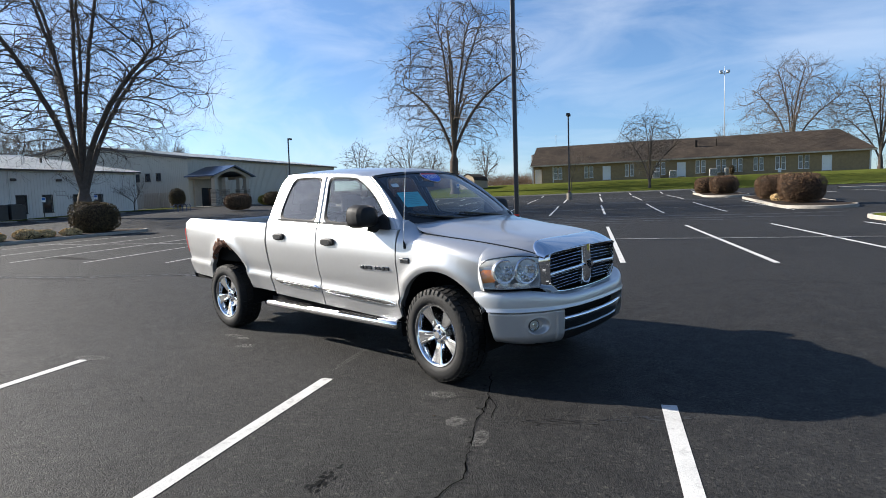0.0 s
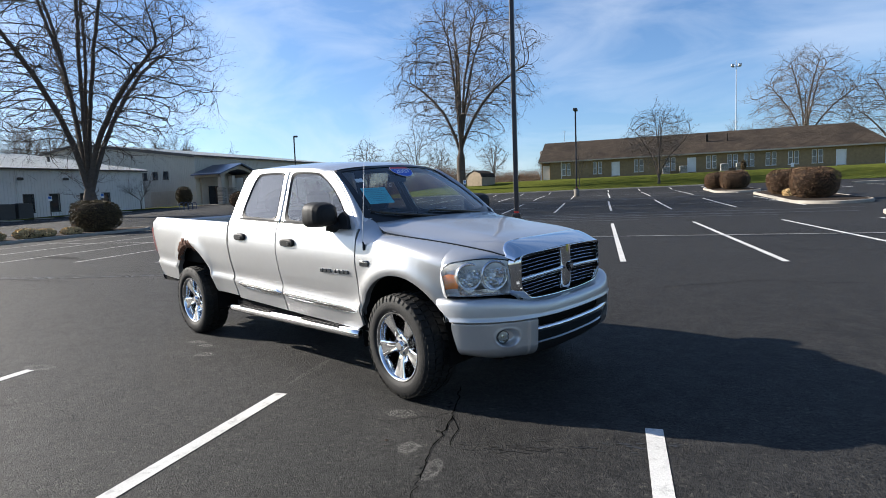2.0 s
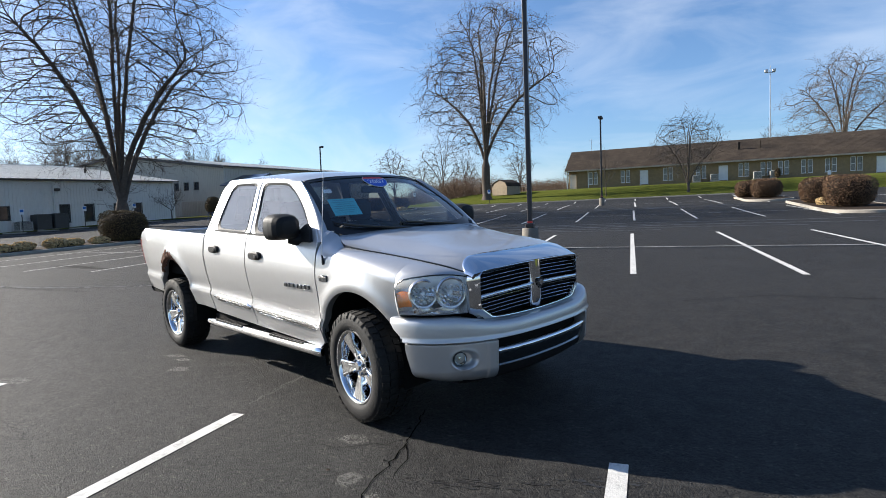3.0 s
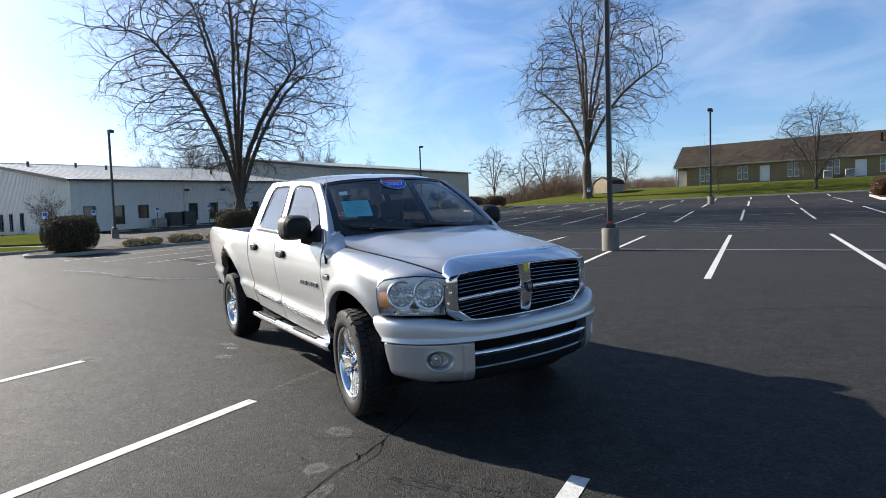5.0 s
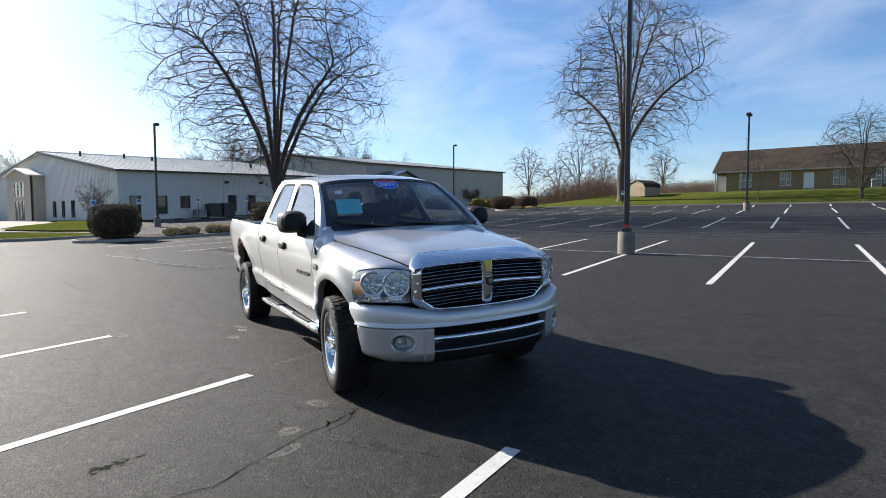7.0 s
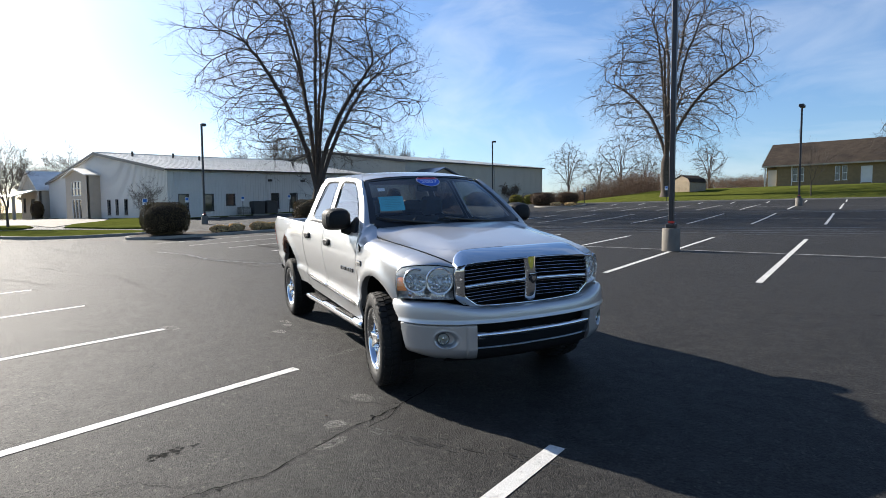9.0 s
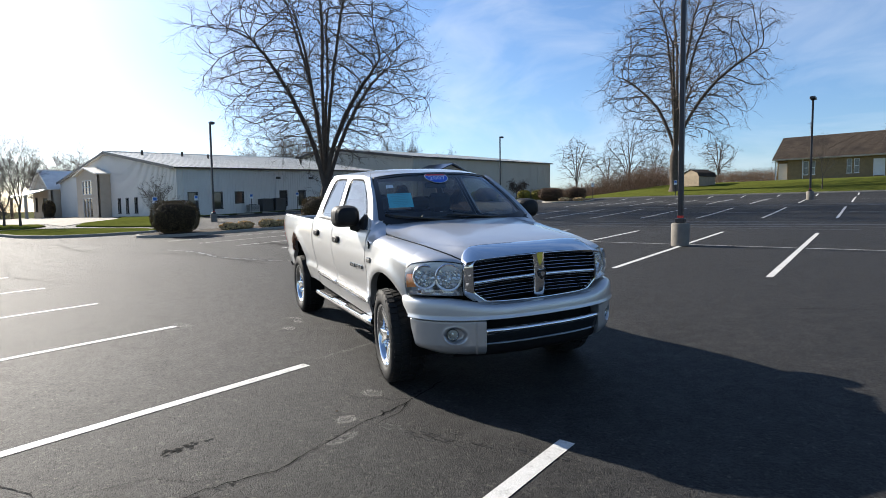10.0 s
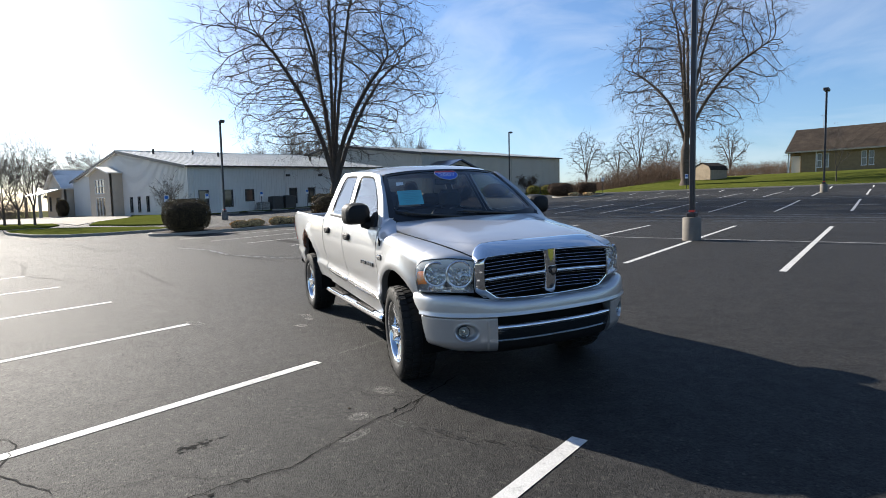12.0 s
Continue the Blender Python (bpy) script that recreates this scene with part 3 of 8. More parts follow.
# dark smeared tyre and sealer streaks across the aisles
for i, (pa, pb, q, w) in enumerate(((-14, 8, 19.2, 0.10), (-10, 11, 20.6, 0.14), (-18, 3, 21.8, 0.09), (-6, 12, 22.7, 0.12), (-12, 4, 36.2, 0.16), (-4, 9, 37.4, 0.14), (2, 12, 36.0, 0.10), (-16, -2, 3.6, 0.05), (-13, 3, 18.3, 0.08))):
    crack([(pa + (pb - pa) * k / 6, q + 0.35 * math.sin(1.7 * k + i)) for k in range(7)], w, "tyre_streak", 60 + i, 0.12, STAIN, label="faint dark tyre streak across the aisle")


def blot(p, q, rp, rq, mat, name, label, seed, up=0.003):
    rnd = random.Random(seed)
    n = 22
    ring = []
    for i in range(n):
        t = 2 * math.pi * i / n
        k = rnd.uniform(0.6, 1.15)
        ring.append(ground(p + rp * k * math.cos(t), q + rq * k * math.sin(t), up))
    g = Geo()
    g.add([ground(p, q, up)] + ring, [(0, 1 + i, 1 + (i + 1) % n) for i in range(n)])
    return solo(name, g, mat, label, "stain", kind="structure", smooth=0)


for i in range(34):
    rr = random.Random(300 + i)
    blot(1.14 + rr.gauss(0, 0.022), -3.27 + rr.gauss(0, 0.075), rr.uniform(0.004, 0.016), rr.uniform(0.006, 0.026), TAR, "oil_stain", "small dark tarry stain on the asphalt", 320 + i)
for i in range(60):
    rr = random.Random(400 + i)
    s_ = rr.random()
    blot(1.9 + 1.3 * s_, -2.28 + 0.34 * s_ + rr.gauss(0, 0.035), rr.uniform(0.01, 0.06), rr.uniform(0.003, 0.010), STAIN, "rubber_smear", "dark smeared rubber mark on the asphalt", 420 + i)
blot(1.5, -4.3, 0.10, 0.05, STAIN, "oil_stain", "small dark oil stain on the asphalt", 22)
for i, (p, q, a, c) in enumerate(((-14.6, 7.15, 0.75, 0.22), (-13.8, 6.95, 0.6, 0.18), (-13.2, 6.75, 0.5, 0.14), (-15.4, 7.3, 0.35, 0.10), (-12.5, 6.65, 0.3, 0.08), (-14.2, 6.6, 0.3, 0.06))):
    blot(p, q, a, c, TAR, "asphalt_patch", "dark broken hole in the asphalt", 230 + i)


def chalk(p, q, rp, rq, seed, count=700):
    """A chalky scuff: many small pale flecks along a worn ring."""
    rnd = random.Random(seed)
    g = Geo()
    for i in range(count):
        a = rnd.uniform(0, 6.283)
        r = abs(rnd.gauss(0.80, 0.22)) if rnd.random() < 0.7 else math.sqrt(rnd.random())
        c, s, d = p + rp * r * math.cos(a), q + rq * r * math.sin(a), rnd.uniform(0.0008, 0.0032)
        turn = rnd.uniform(0, 6.283)
        g.add([ground(c + d * rnd.uniform(0.5, 1.3) * math.cos(turn + w), s + d * rnd.uniform(0.5, 1.3) * math.sin(turn + w), 0.003) for w in (0, 1.3, 2.5, 3.8, 5.0)], [(0, 1, 2, 3, 4)])
    return solo("scuff_mark", g, SCUFF, "pale chalky scuff on the asphalt", "stain", kind="stuff", smooth=0)


for i, (p, q, a, c) in enumerate(((1.39, -1.86, 0.11, 0.065), (1.64, -2.33, 0.07, 0.07), (-1.2, -0.9, 0.10, 0.06), (-1.66, -0.52, 0.12, 0.05), (-1.45, -0.62, 0.08, 0.04), (0.2, -1.1, 0.03, 0.4), (1.87, -2.55, 0.05, 0.12), (-2.6, -1.6, 0.2, 0.08))):
    chalk(p, q, a, c, 30 + i)
for i in range(12):
    rnd = random.Random(100 + i)
    p, q = rnd.uniform(-9, 9), rnd.uniform(-5, 9)
    g = Geo()
    g.lathe([(0.0, 0.0), (0.012, 0.0), (0.010, 0.004), (0.0, 0.006)], 7)
    solo("dead_leaf", g, MULCH_AND_SHADE, "small brown dead leaf lying on asphalt", "leaf", stand(p, q, rnd.uniform(0, 360), 0.003), group="leaves on the asphalt")


# ---- kerbs, islands ----
def kerb_loop(points, name, label, mat_top, height=0.15, wide=0.16):
    """A kerbed island: a concrete kerb round a bed of soil or grass."""
    n = len(points)
    c = Vector((sum(p for p, q in points) / n, sum(q for p, q in points) / n, 0))
    inner = []
    for p, q in points:
        d = (c - Vector((p, q, 0)))
        inner.append((p + d.x / d.length * wide, q + d.y / d.length * wide))
    g = Geo()
    lo = [ground(p, q, -0.02) for p, q in points]
    mid = [ground(p, q, height - 0.03) for p, q in points]
    top = [ground(p + (a - p) * 0.2, q + (b - q) * 0.2, height) for (p, q), (a, b) in zip(points, inner)]
    inn = [ground(p, q, height) for p, q in inner]
    dwn = [ground(p, q, height - 0.05) for p, q in inner]
    g.ring(lo, mid).ring(mid, top).ring(top, inn).ring(inn, dwn)
    isl = thing(name, label, "island", kind="structure")
    part("kerb", g, CONCRETE, isl, "pale concrete kerb")
    b = Geo()
    b.add([ground(c.x, c.y, height + (0.15 if mat_top is GRASS else 0.02))] + [ground(p, q, height - 0.012) for p, q in inner], [(0, 1 + i, 1 + (i + 1) % n) for i in range(n)])
    part("bed", b, mat_top, isl)
    return isl


def capsule(p0, p1, q0, q1, n=9):
    """Rounded strip outline, long in q."""
    r = (p1 - p0) / 2
    c = (p0 + p1) / 2
    pts = [(c + r * math.cos(t), q1 - r + r * math.sin(t)) for t in np.linspace(0, math.pi, n)]
    m = 6
    pts += [(p0, q1 - r + (q0 - q1 + 2 * r) * k / m) for k in range(1, m)]
    pts += [(c + r * math.cos(t), q0 + r + r * math.sin(t)) for t in np.linspace(math.pi, 2 * math.pi, n)]
    pts += [(p1, q0 + r + (q1 - q0 - 2 * r) * k / m) for k in range(1, m)]
    return pts


kerb_loop(capsule(-26.8, -23.9, 6.3, 20.6), "planting_island", "kerbed mulch island with clipped shrubs at its ends", MULCH_AND_SHADE)
kerb_loop(capsule(10.2, 13.6, 25.2, 38.5), "planting_island", "kerbed mulch island with two large clipped shrubs", MULCH_AND_SHADE)
kerb_loop(capsule(8.3, 11.5, 39.8, 50.0), "planting_island", "kerbed mulch island with clipped shrubs at the far row", MULCH_AND_SHADE)
kerb_loop(capsule(11.0, 14.2, 8.0, 19.4), "planting_island", "kerbed grass island at the end of the stall row", GRASS)
kerb_loop(capsule(-28.8, -23.4, 49.0, 55.2), "planting_island", "kerbed mulch island with low shrubs by the lawn", MULCH_AND_SHADE)
kerb_loop([(-38.2, 2.6), (-35.5, 2.3), (-32.0, 2.7), (-30.0, 3.7), (-29.0, 5.6), (-28.7, 8.2), (-29.5, 9.5), (-32.0, 9.2), (-35.5, 7.2), (-38.6, 4.0)], "grass_island", "kerbed green grass island by the drive", GRASS)
g = Geo()
for qa, qb in ((56.0, 56.25),):
    rows = []
    for p in np.linspace(-46, 12, 40):
        rows.append([ground(p, qa, -0.02), ground(p, qa + 0.02, 0.1), ground(p, qb, 0.1), ground(p, qb + 0.02, -0.02)])
    g.grid(rows)
solo("kerb", g, CONCRETE, "long pale concrete kerb between car park and grass", "kerb", kind="structure")
g = Geo()
for p0, p1 in ((20.0, 40.0),):
    rows = [[ground(p, 50.2, -0.02), ground(p, 50.2, 0.15), ground(p, 50.9, 0.15), ground(p, 50.9, -0.02)] for p in np.linspace(p0, p1, 14)]
    g.grid(rows)
solo("kerb", g, CONCRETE, "pale concrete kerb beside the far stalls", "kerb", kind="structure")
# pavement before the entrances
g = Geo()
g.grid([[ground(p, q, 0.06) for p in np.linspace(-51.2, -46.5, 5)] for q in np.linspace(50, 66, 9)])
solo("pavement", g, CONCRETE, "pale concrete walk before the building entrances", "pavement", kind="structure")
for k in range(7):
    g = Geo()
    g.box(-0.08, 0.08, -0.9, 0.9, 0, 0.12, bevel=0.03)
    solo("wheel_stop", g, CONCRETE, "low concrete wheel stop at the head of a bay", "wheel stop", stand(-46.2, 21.4 + 2.7 * k, 0), group="wheel stops")


# ---- lamp posts ----
def lamp_post(p, q, heads=1, turn=0.0, base=0.62, height=7.5, lean=0.0):
    lp = thing("street_lamp", "dark square lamp post on a round concrete base", "lamp post", stand(p, q, turn), group="car park lamps")
    g = Geo()
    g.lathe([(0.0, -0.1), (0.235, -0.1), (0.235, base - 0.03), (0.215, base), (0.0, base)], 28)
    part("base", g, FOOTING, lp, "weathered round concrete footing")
    g = Geo()
    g.box(-0.12, 0.12, -0.12, 0.12, base, base + 0.13, bevel=0.02)
    part("base_cover", g, POLE_DARK, lp)
    g = Geo()
    g.box(-0.062, 0.062, -0.062, 0.062, base + 0.13, height, bevel=0.012)
    part("pole", g, POLE_DARK, lp)
    g = Geo()
    g.box(-0.066, 0.066, -0.066, 0.066, base + 0.14, base + 0.20)
    part("band", g, RED_TAPE, lp, "strip of red tape", smooth=0)
    for k in range(heads):
        s = 1 if k == 0 else -1
        g = Geo()
        g.box(min(0, s * 0.16), max(0, s * 0.16), -0.04, 0.04, height - 0.14, height - 0.04)
        part("arm", g, POLE_DARK, lp)
        g = Geo()
        g.box(min(s * 0.10, s * 0.44), max(s * 0.10, s * 0.44), -0.17, 0.17, height - 0.2, height, bevel=0.03)
        part("lamp_head", g, POLE_DARK, lp)
    return lp


lamp_post(-0.42, 10.95, heads=2, turn=0)
lamp_post(-2.08, 44.5, heads=2, turn=90)
lamp_post(-36.4, 15.9, heads=1, turn=0)
lamp_post(-35.6, 52.4, heads=1, turn=0, height=8.0)

# tall floodlight mast beyond the brick building
mast = thing("light_mast", "tall thin steel floodlight mast far behind", "light mast", stand(20.6, 115, 0))
g = Geo()
g.tube([(0, 0, 0), (0, 0, 21.0)], [0.13, 0.06], 10)
part("pole", g, STEEL, mast)
for k in (-1, 1):
    g = Geo()
    g.box(k * 0.62 - 0.3, k * 0.62 + 0.3, -0.3, 0.3, 19.85, 20.35, bevel=0.08)
    part("lamp_head", g, STEEL, mast)
g = Geo()
g.box(-0.8, 0.8, -0.06, 0.06, 19.7, 19.84)
part("crossarm", g, STEEL, mast)


# ---- signs ----
def bay_sign(p, q, turn=90.0, high=2.0, face=SIGN_BLUE, label="blue and white accessible parking sign on a post"):
    s = thing("parking_sign", label, "sign", stand(p, q, turn), group="bay signs")
    g = Geo()
    g.box(-0.03, 0.03, -0.02, 0.02, 0, high)
    part("post", g, POLE_DARK, s)
    g = Geo()
    g.box(-0.16, 0.16, -0.035, -0.02, high - 0.45, high, bevel=0.005)
    pl = part("plate", g, SIGN_WHITE, s)
    g = Geo()
    g.box(-0.12, 0.12, -0.041, -0.036, high - 0.26, high - 0.04)
    part("symbol_field", g, face, pl)
    return s


for q in (14.2, 19.4, 25.0, 30.4, 35.6):
    bay_sign(-46.6 if q > 15 else -36.5, q if q > 15 else 11.7, 67)
bay_sign(-16.0, 57.0, 10, 1.7, SIGN_BLUE, "small post sign at the edge of the grass")
bay_sign(-24.2, 54.3, 10, 1.9, STEEL, "small grey post sign in the planting island")
bay_sign(19.2, 66.8, 0, 1.3, SIGN_WHITE, "low white marker post sign on the grass")

# ---- buildings: local x runs along the wall, y into the building, z up ----
def wall_mesh(length, height, openings, thick=0.25):
    """A wall with through openings (x0, x1, z0, z1); outer face at y = 0."""
    g = Geo()
    xs = sorted({0.0, length, *[v for o in openings for v in o[:2]]})
    zs = sorted({0.0, height, *[v for o in openings for v in o[2:]]})
    for xa, xb in zip(xs[:-1], xs[1:]):
        for za, zb in zip(zs[:-1], zs[1:]):
            cx, cz = (xa + xb) / 2, (za + zb) / 2
            if any(o[0] < cx < o[1] and o[2] < cz < o[3] for o in openings):
                continue
            g.quad((xa, 0, za), (xb, 0, za), (xb, 0, zb), (xa, 0, zb))
            g.quad((xb, thick, za), (xa, thick, za), (xa, thick, zb), (xb, thick, zb))
    for x0, x1, z0, z1 in openings:
        g.quad((x0, 0, z0), (x0, thick, z0), (x1, thick, z0), (x1, 0, z0))
        g.quad((x0, 0, z1), (x1, 0, z1), (x1, thick, z1), (x0, thick, z1))
        g.quad((x0, 0, z0), (x0, 0, z1), (x0, thick, z1), (x0, thick, z0))
        g.quad((x1, 0, z0), (x1, thick, z0), (x1, thick, z1), (x1, 0, z1))
    return g


def ribs(length, top, openings, pitch=0.305, depth=0.03, g=None):
    """Raised ribs of metal cladding, broken at the openings; top is a height or a function of x."""
    g = g or Geo()
    n = int(length / pitch)
    for i in range(1, n):
        x = i * length / n
        h = top(x) if callable(top) else top
        spans = [(0.0, h)]
        for x0, x1, z0, z1 in openings:
            if x0 - 0.05 < x < x1 + 0.05:
                spans = [s for a, b in spans for s in ((a, min(b, z0 - 0.06)), (max(a, z1 + 0.06), b)) if s[1] - s[0] > 0.05]
        for a, b in spans:
            g.add([(x - 0.035, -0.002, a), (x - 0.015, -depth, a), (x + 0.015, -depth, a), (x + 0.035, -0.002, a),
                   (x - 0.035, -0.002, b), (x - 0.015, -depth, b), (x + 0.015, -depth, b), (x + 0.035, -0.002, b)],
                  [(0, 1, 5, 4), (1, 2, 6, 5), (2, 3, 7, 6)])
    return g


def window_in(parent, x0, x1, z0, z1, m, frame_mat=FRAME_DARK, bars=(0, 0), fw=0.07, pane_mat=DARK_GLASS, sill=True):
    """A framed window set into an opening; m places the wall."""
    w = part("window", Geo(), frame_mat, parent)
    w.matrix_basis = m
    g = Geo()
    for a, b, c, d in ((x0 - fw, x0, z0 - fw, z1 + fw), (x1, x1 + fw, z0 - fw, z1 + fw), (x0, x1, z1, z1 + fw), (x0, x1, z0 - fw, z0)):
        g.box(a, b, -0.05, 0.08, c, d)
    nx, nz = bars
    for i in range(nx):
        x = x0 + (x1 - x0) * (i + 1) / (nx + 1)
        g.box(x - 0.03, x + 0.03, 0.0, 0.07, z0, z1)
    for i in range(nz):
        z = z0 + (z1 - z0) * (i + 1) / (nz + 1)
        g.box(x0, x1, 0.0, 0.07, z - 0.03, z + 0.03)
    part("frame", g, frame_mat, w, smooth=0)
    g = Geo()
    g.box(x0, x1, 0.09, 0.11, z0, z1)
    part("pane", g, pane_mat, w, smooth=0)
    if sill:
        g = Geo()
        g.box(x0 - 0.1, x1 + 0.1, -0.09, 0.0, z0 - fw - 0.05, z0 - fw)
        part("sill", g, frame_mat, w, smooth=0)
    return w


def door_in(parent, x0, x1, z0, z1, m, mat=WHITE_PAINT, panes=False):
    d = part("door", Geo(), mat, parent)
    d.matrix_basis = m
    g = Geo()
    g.box(x0 - 0.06, x0, -0.04, 0.1, z0, z1 + 0.06)
    g.box(x1, x1 + 0.06, -0.04, 0.1, z0, z1 + 0.06)
    g.box(x0, x1, -0.04, 0.1, z1, z1 + 0.06)
    part("frame", g, mat, d, smooth=0)
    g = Geo()
    if panes:
        g.box(x0, x1, 0.06, 0.09, z0, z1)
        part("pane", g, DARK_GLASS, d, smooth=0)
        g = Geo()
        xm = (x0 + x1) / 2
        for a, b in ((x0, x0 + 0.08), (xm - 0.06, xm + 0.06), (x1 - 0.08, x1)):
            g.box(a, b, 0.03, 0.058, z0, z1)
        g.box(x0, x1, 0.03, 0.058, z0, z0 + 0.2)
        part("stile", g, FRAME_DARK, d, smooth=0)
    else:
        g.box(x0, x1, 0.04, 0.09, z0, z1)
        part("leaf", g, mat, d, smooth=0)
    g = Geo()
    g.lathe([(0.0, 0.0), (0.035, 0.0), (0.035, 0.02), (0.0, 0.05)], 10, pose(x0 + 0.12, 0.04, z0 + 1.0, 90))
    part("knob", g, STEEL, d)
    return d


def roof_slab(g, a, b, c, d, thick=0.16):
    """A sloping slab from four corners, pushed down by its thickness."""
    p = [Vector(v) for v in (a, b, c, d)]
    dn = Vector((0, 0, -thick))
    g.add(p + [v + dn for v in p], [(0, 1, 2, 3), (7, 6, 5, 4), (0, 4, 5, 1), (1, 5, 6, 2), (2, 6, 7, 3), (3, 7, 4, 0)])


def seams(g, a, b, c, d, pitch=0.6, high=0.05):
    """Standing seams up a slope whose eave runs a-b and ridge d-c."""
    a, b, c, d = (Vector(v) for v in (a, b, c, d))
    n = int((b - a).length / pitch)
    side = (b - a).normalized() * 0.02
    up = (b - a).cross(d - a).normalized() * high
    for i in range(n + 1):
        lo, hi = a.lerp(b, i / n), d.lerp(c, i / n)
        g.add([lo - side, lo + side, hi + side, hi - side, lo - side + up, lo + side + up, hi + side + up, hi - side + up],
              [(4, 5, 6, 7), (0, 1, 5, 4), (1, 2, 6, 5), (3, 0, 4, 7)])


I4 = Matrix.Identity(4)

# -- metal building beside the bays: its long wall faces the car park
LEN1, DEEP1, EAVE1, RIDGE1 = 25.0, 37.0, 4.75, 7.6
b1 = thing("metal_building", "pale ribbed metal building with a low metal gable roof", "building", stand(-51.0, 19.6, 90))
wins = [(1.1, 2.0, 0.75, 2.35), (3.7, 4.6, 0.75, 2.35), (6.1, 7.0, 1.25, 2.35), (11.5, 12.4, 0.8, 2.4), (14.0, 14.9, 0.8, 2.4), (17.2, 18.1, 0.8, 2.4), (19.6, 20.5, 0.8, 2.4)]
part("wall", wall_mesh(LEN1, EAVE1, wins), SIDING, b1, smooth=0)
part("wall_ribs", ribs(LEN1, EAVE1 - 0.1, wins), SIDING, b1, smooth=0)
for o in wins:
    window_in(b1, *o, I4)
# gable wall: turned so that its outside faces along the rows
half = DEEP1 / 2
gab = lambda x: EAVE1 + (RIDGE1 - EAVE1) * (1 - abs(x - half) / half)
GM = Matrix.Translation((0, DEEP1, 0)) @ pose(0, 0, 0, 0, 0, -90)
gwin = [(DEEP1 - a - 0.7, DEEP1 - a, 0.5, 2.1) for a in (9.8, 12.3, 14.7, 28.2)]
gw = wall_mesh(DEEP1, EAVE1, gwin)
gw.add([(0, 0, EAVE1), (DEEP1, 0, EAVE1), (half, 0, RIDGE1), (0, 0.25, EAVE1), (DEEP1, 0.25, EAVE1), (half, 0.25, RIDGE1)], [(0, 1, 2), (5, 4, 3)])
w = part("gable_wall", gw, SIDING, b1, smooth=0)
w.matrix_basis = GM
w = part("gable_ribs", ribs(DEEP1, gab, gwin), SIDING, b1, smooth=0)
w.matrix_basis = GM
for o in gwin:
    window_in(b1, *o, GM)
far_wall = wall_mesh(DEEP1, EAVE1, [])
far_wall.add([(0, 0, EAVE1), (DEEP1, 0, EAVE1), (half, 0, RIDGE1)], [(0, 1, 2)])
w = part("gable_wall", far_wall, SIDING, b1, smooth=0)
w.matrix_basis = Matrix.Translation((LEN1, 0, 0)) @ pose(0, 0, 0, 0, 0, 90)
g = Geo()
o = 0.35
rz = (RIDGE1 - EAVE1) / half
E0, E1 = (-o, -o, EAVE1 - o * rz + 0.18), (LEN1 + o, -o, EAVE1 - o * rz + 0.18)
R0, R1 = (-o, half, RIDGE1 + 0.18), (LEN1 + o, half, RIDGE1 + 0.18)
B0, B1 = (-o, DEEP1 + o, EAVE1 - o * rz + 0.18), (LEN1 + o, DEEP1 + o, EAVE1 - o * rz + 0.18)
roof_slab(g, E0, E1, R1, R0)
roof_slab(g, R0, R1, B1, B0)
rf = part("roof", g, ROOF_METAL, b1, smooth=0)
g = Geo()
seams(g, E0, E1, R1, R0, 0.75, 0.09)
part("seam", g, ROOF_METAL, rf, smooth=0)
g = Geo()
g.box(-o, LEN1 + o, -o - 0.12, -o, EAVE1 - 0.03, EAVE1 + 0.13)
part("gutter", g, TRIM_DARK, b1, "dark metal gutter", smooth=0)
g = Geo()
for s in (0, 1):
    ya, yb = (-o, half) if s == 0 else (DEEP1 + o, half)
    za, zb = EAVE1 - o * rz, RIDGE1
    g.add([(-o - 0.03, ya, za - 0.1), (-o - 0.03, yb, zb - 0.1), (-o - 0.03, yb, zb + 0.2), (-o - 0.03, ya, za + 0.2)], [(0, 1, 2, 3)])
part("verge_trim", g, TRIM_DARK, b1, smooth=0)
g = Geo()
g.box(-o, LEN1 + o, half - 0.2, half + 0.2, RIDGE1 + 0.17, RIDGE1 + 0.27)
part("ridge_cap", g, ROOF_METAL, b1, smooth=0)
for x, y in ((2.5, 14.5), (7.2, 14.5), (9.0, 11.5), (20.0, 8.0)):
    g = Geo()
    z = EAVE1 + rz * y
    g.tube([(x, y, z), (x, y, z + 0.75)], 0.13, 10)
    part("vent_pipe", g, TRIM_DARK, b1)
for x in (9.8, 21.6):
    g = Geo()
    g.box(x, x + 0.9, -0.06, -0.031, 3.55, 4.0)
    for k in range(4):
        g.box(x + 0.05, x + 0.85, -0.1, -0.06, 3.6 + k * 0.1, 3.65 + k * 0.1)
    part("louvre", g, SIDING, b1, smooth=0)
for x in (15.4, 11.0):
    g = Geo()
    g.box(x, x + 0.5, -0.3, -0.03, 3.75, 4.0, bevel=0.04)
    part("wall_light", g, TRIM_DARK, b1)
for x in (0.6, 10.9, 24.7):
    g = Geo()
    g.box(x, x + 0.1, -0.12, -0.031, 0.1, EAVE1 - 0.1)
    part("downpipe", g, SIDING, b1, smooth=0)
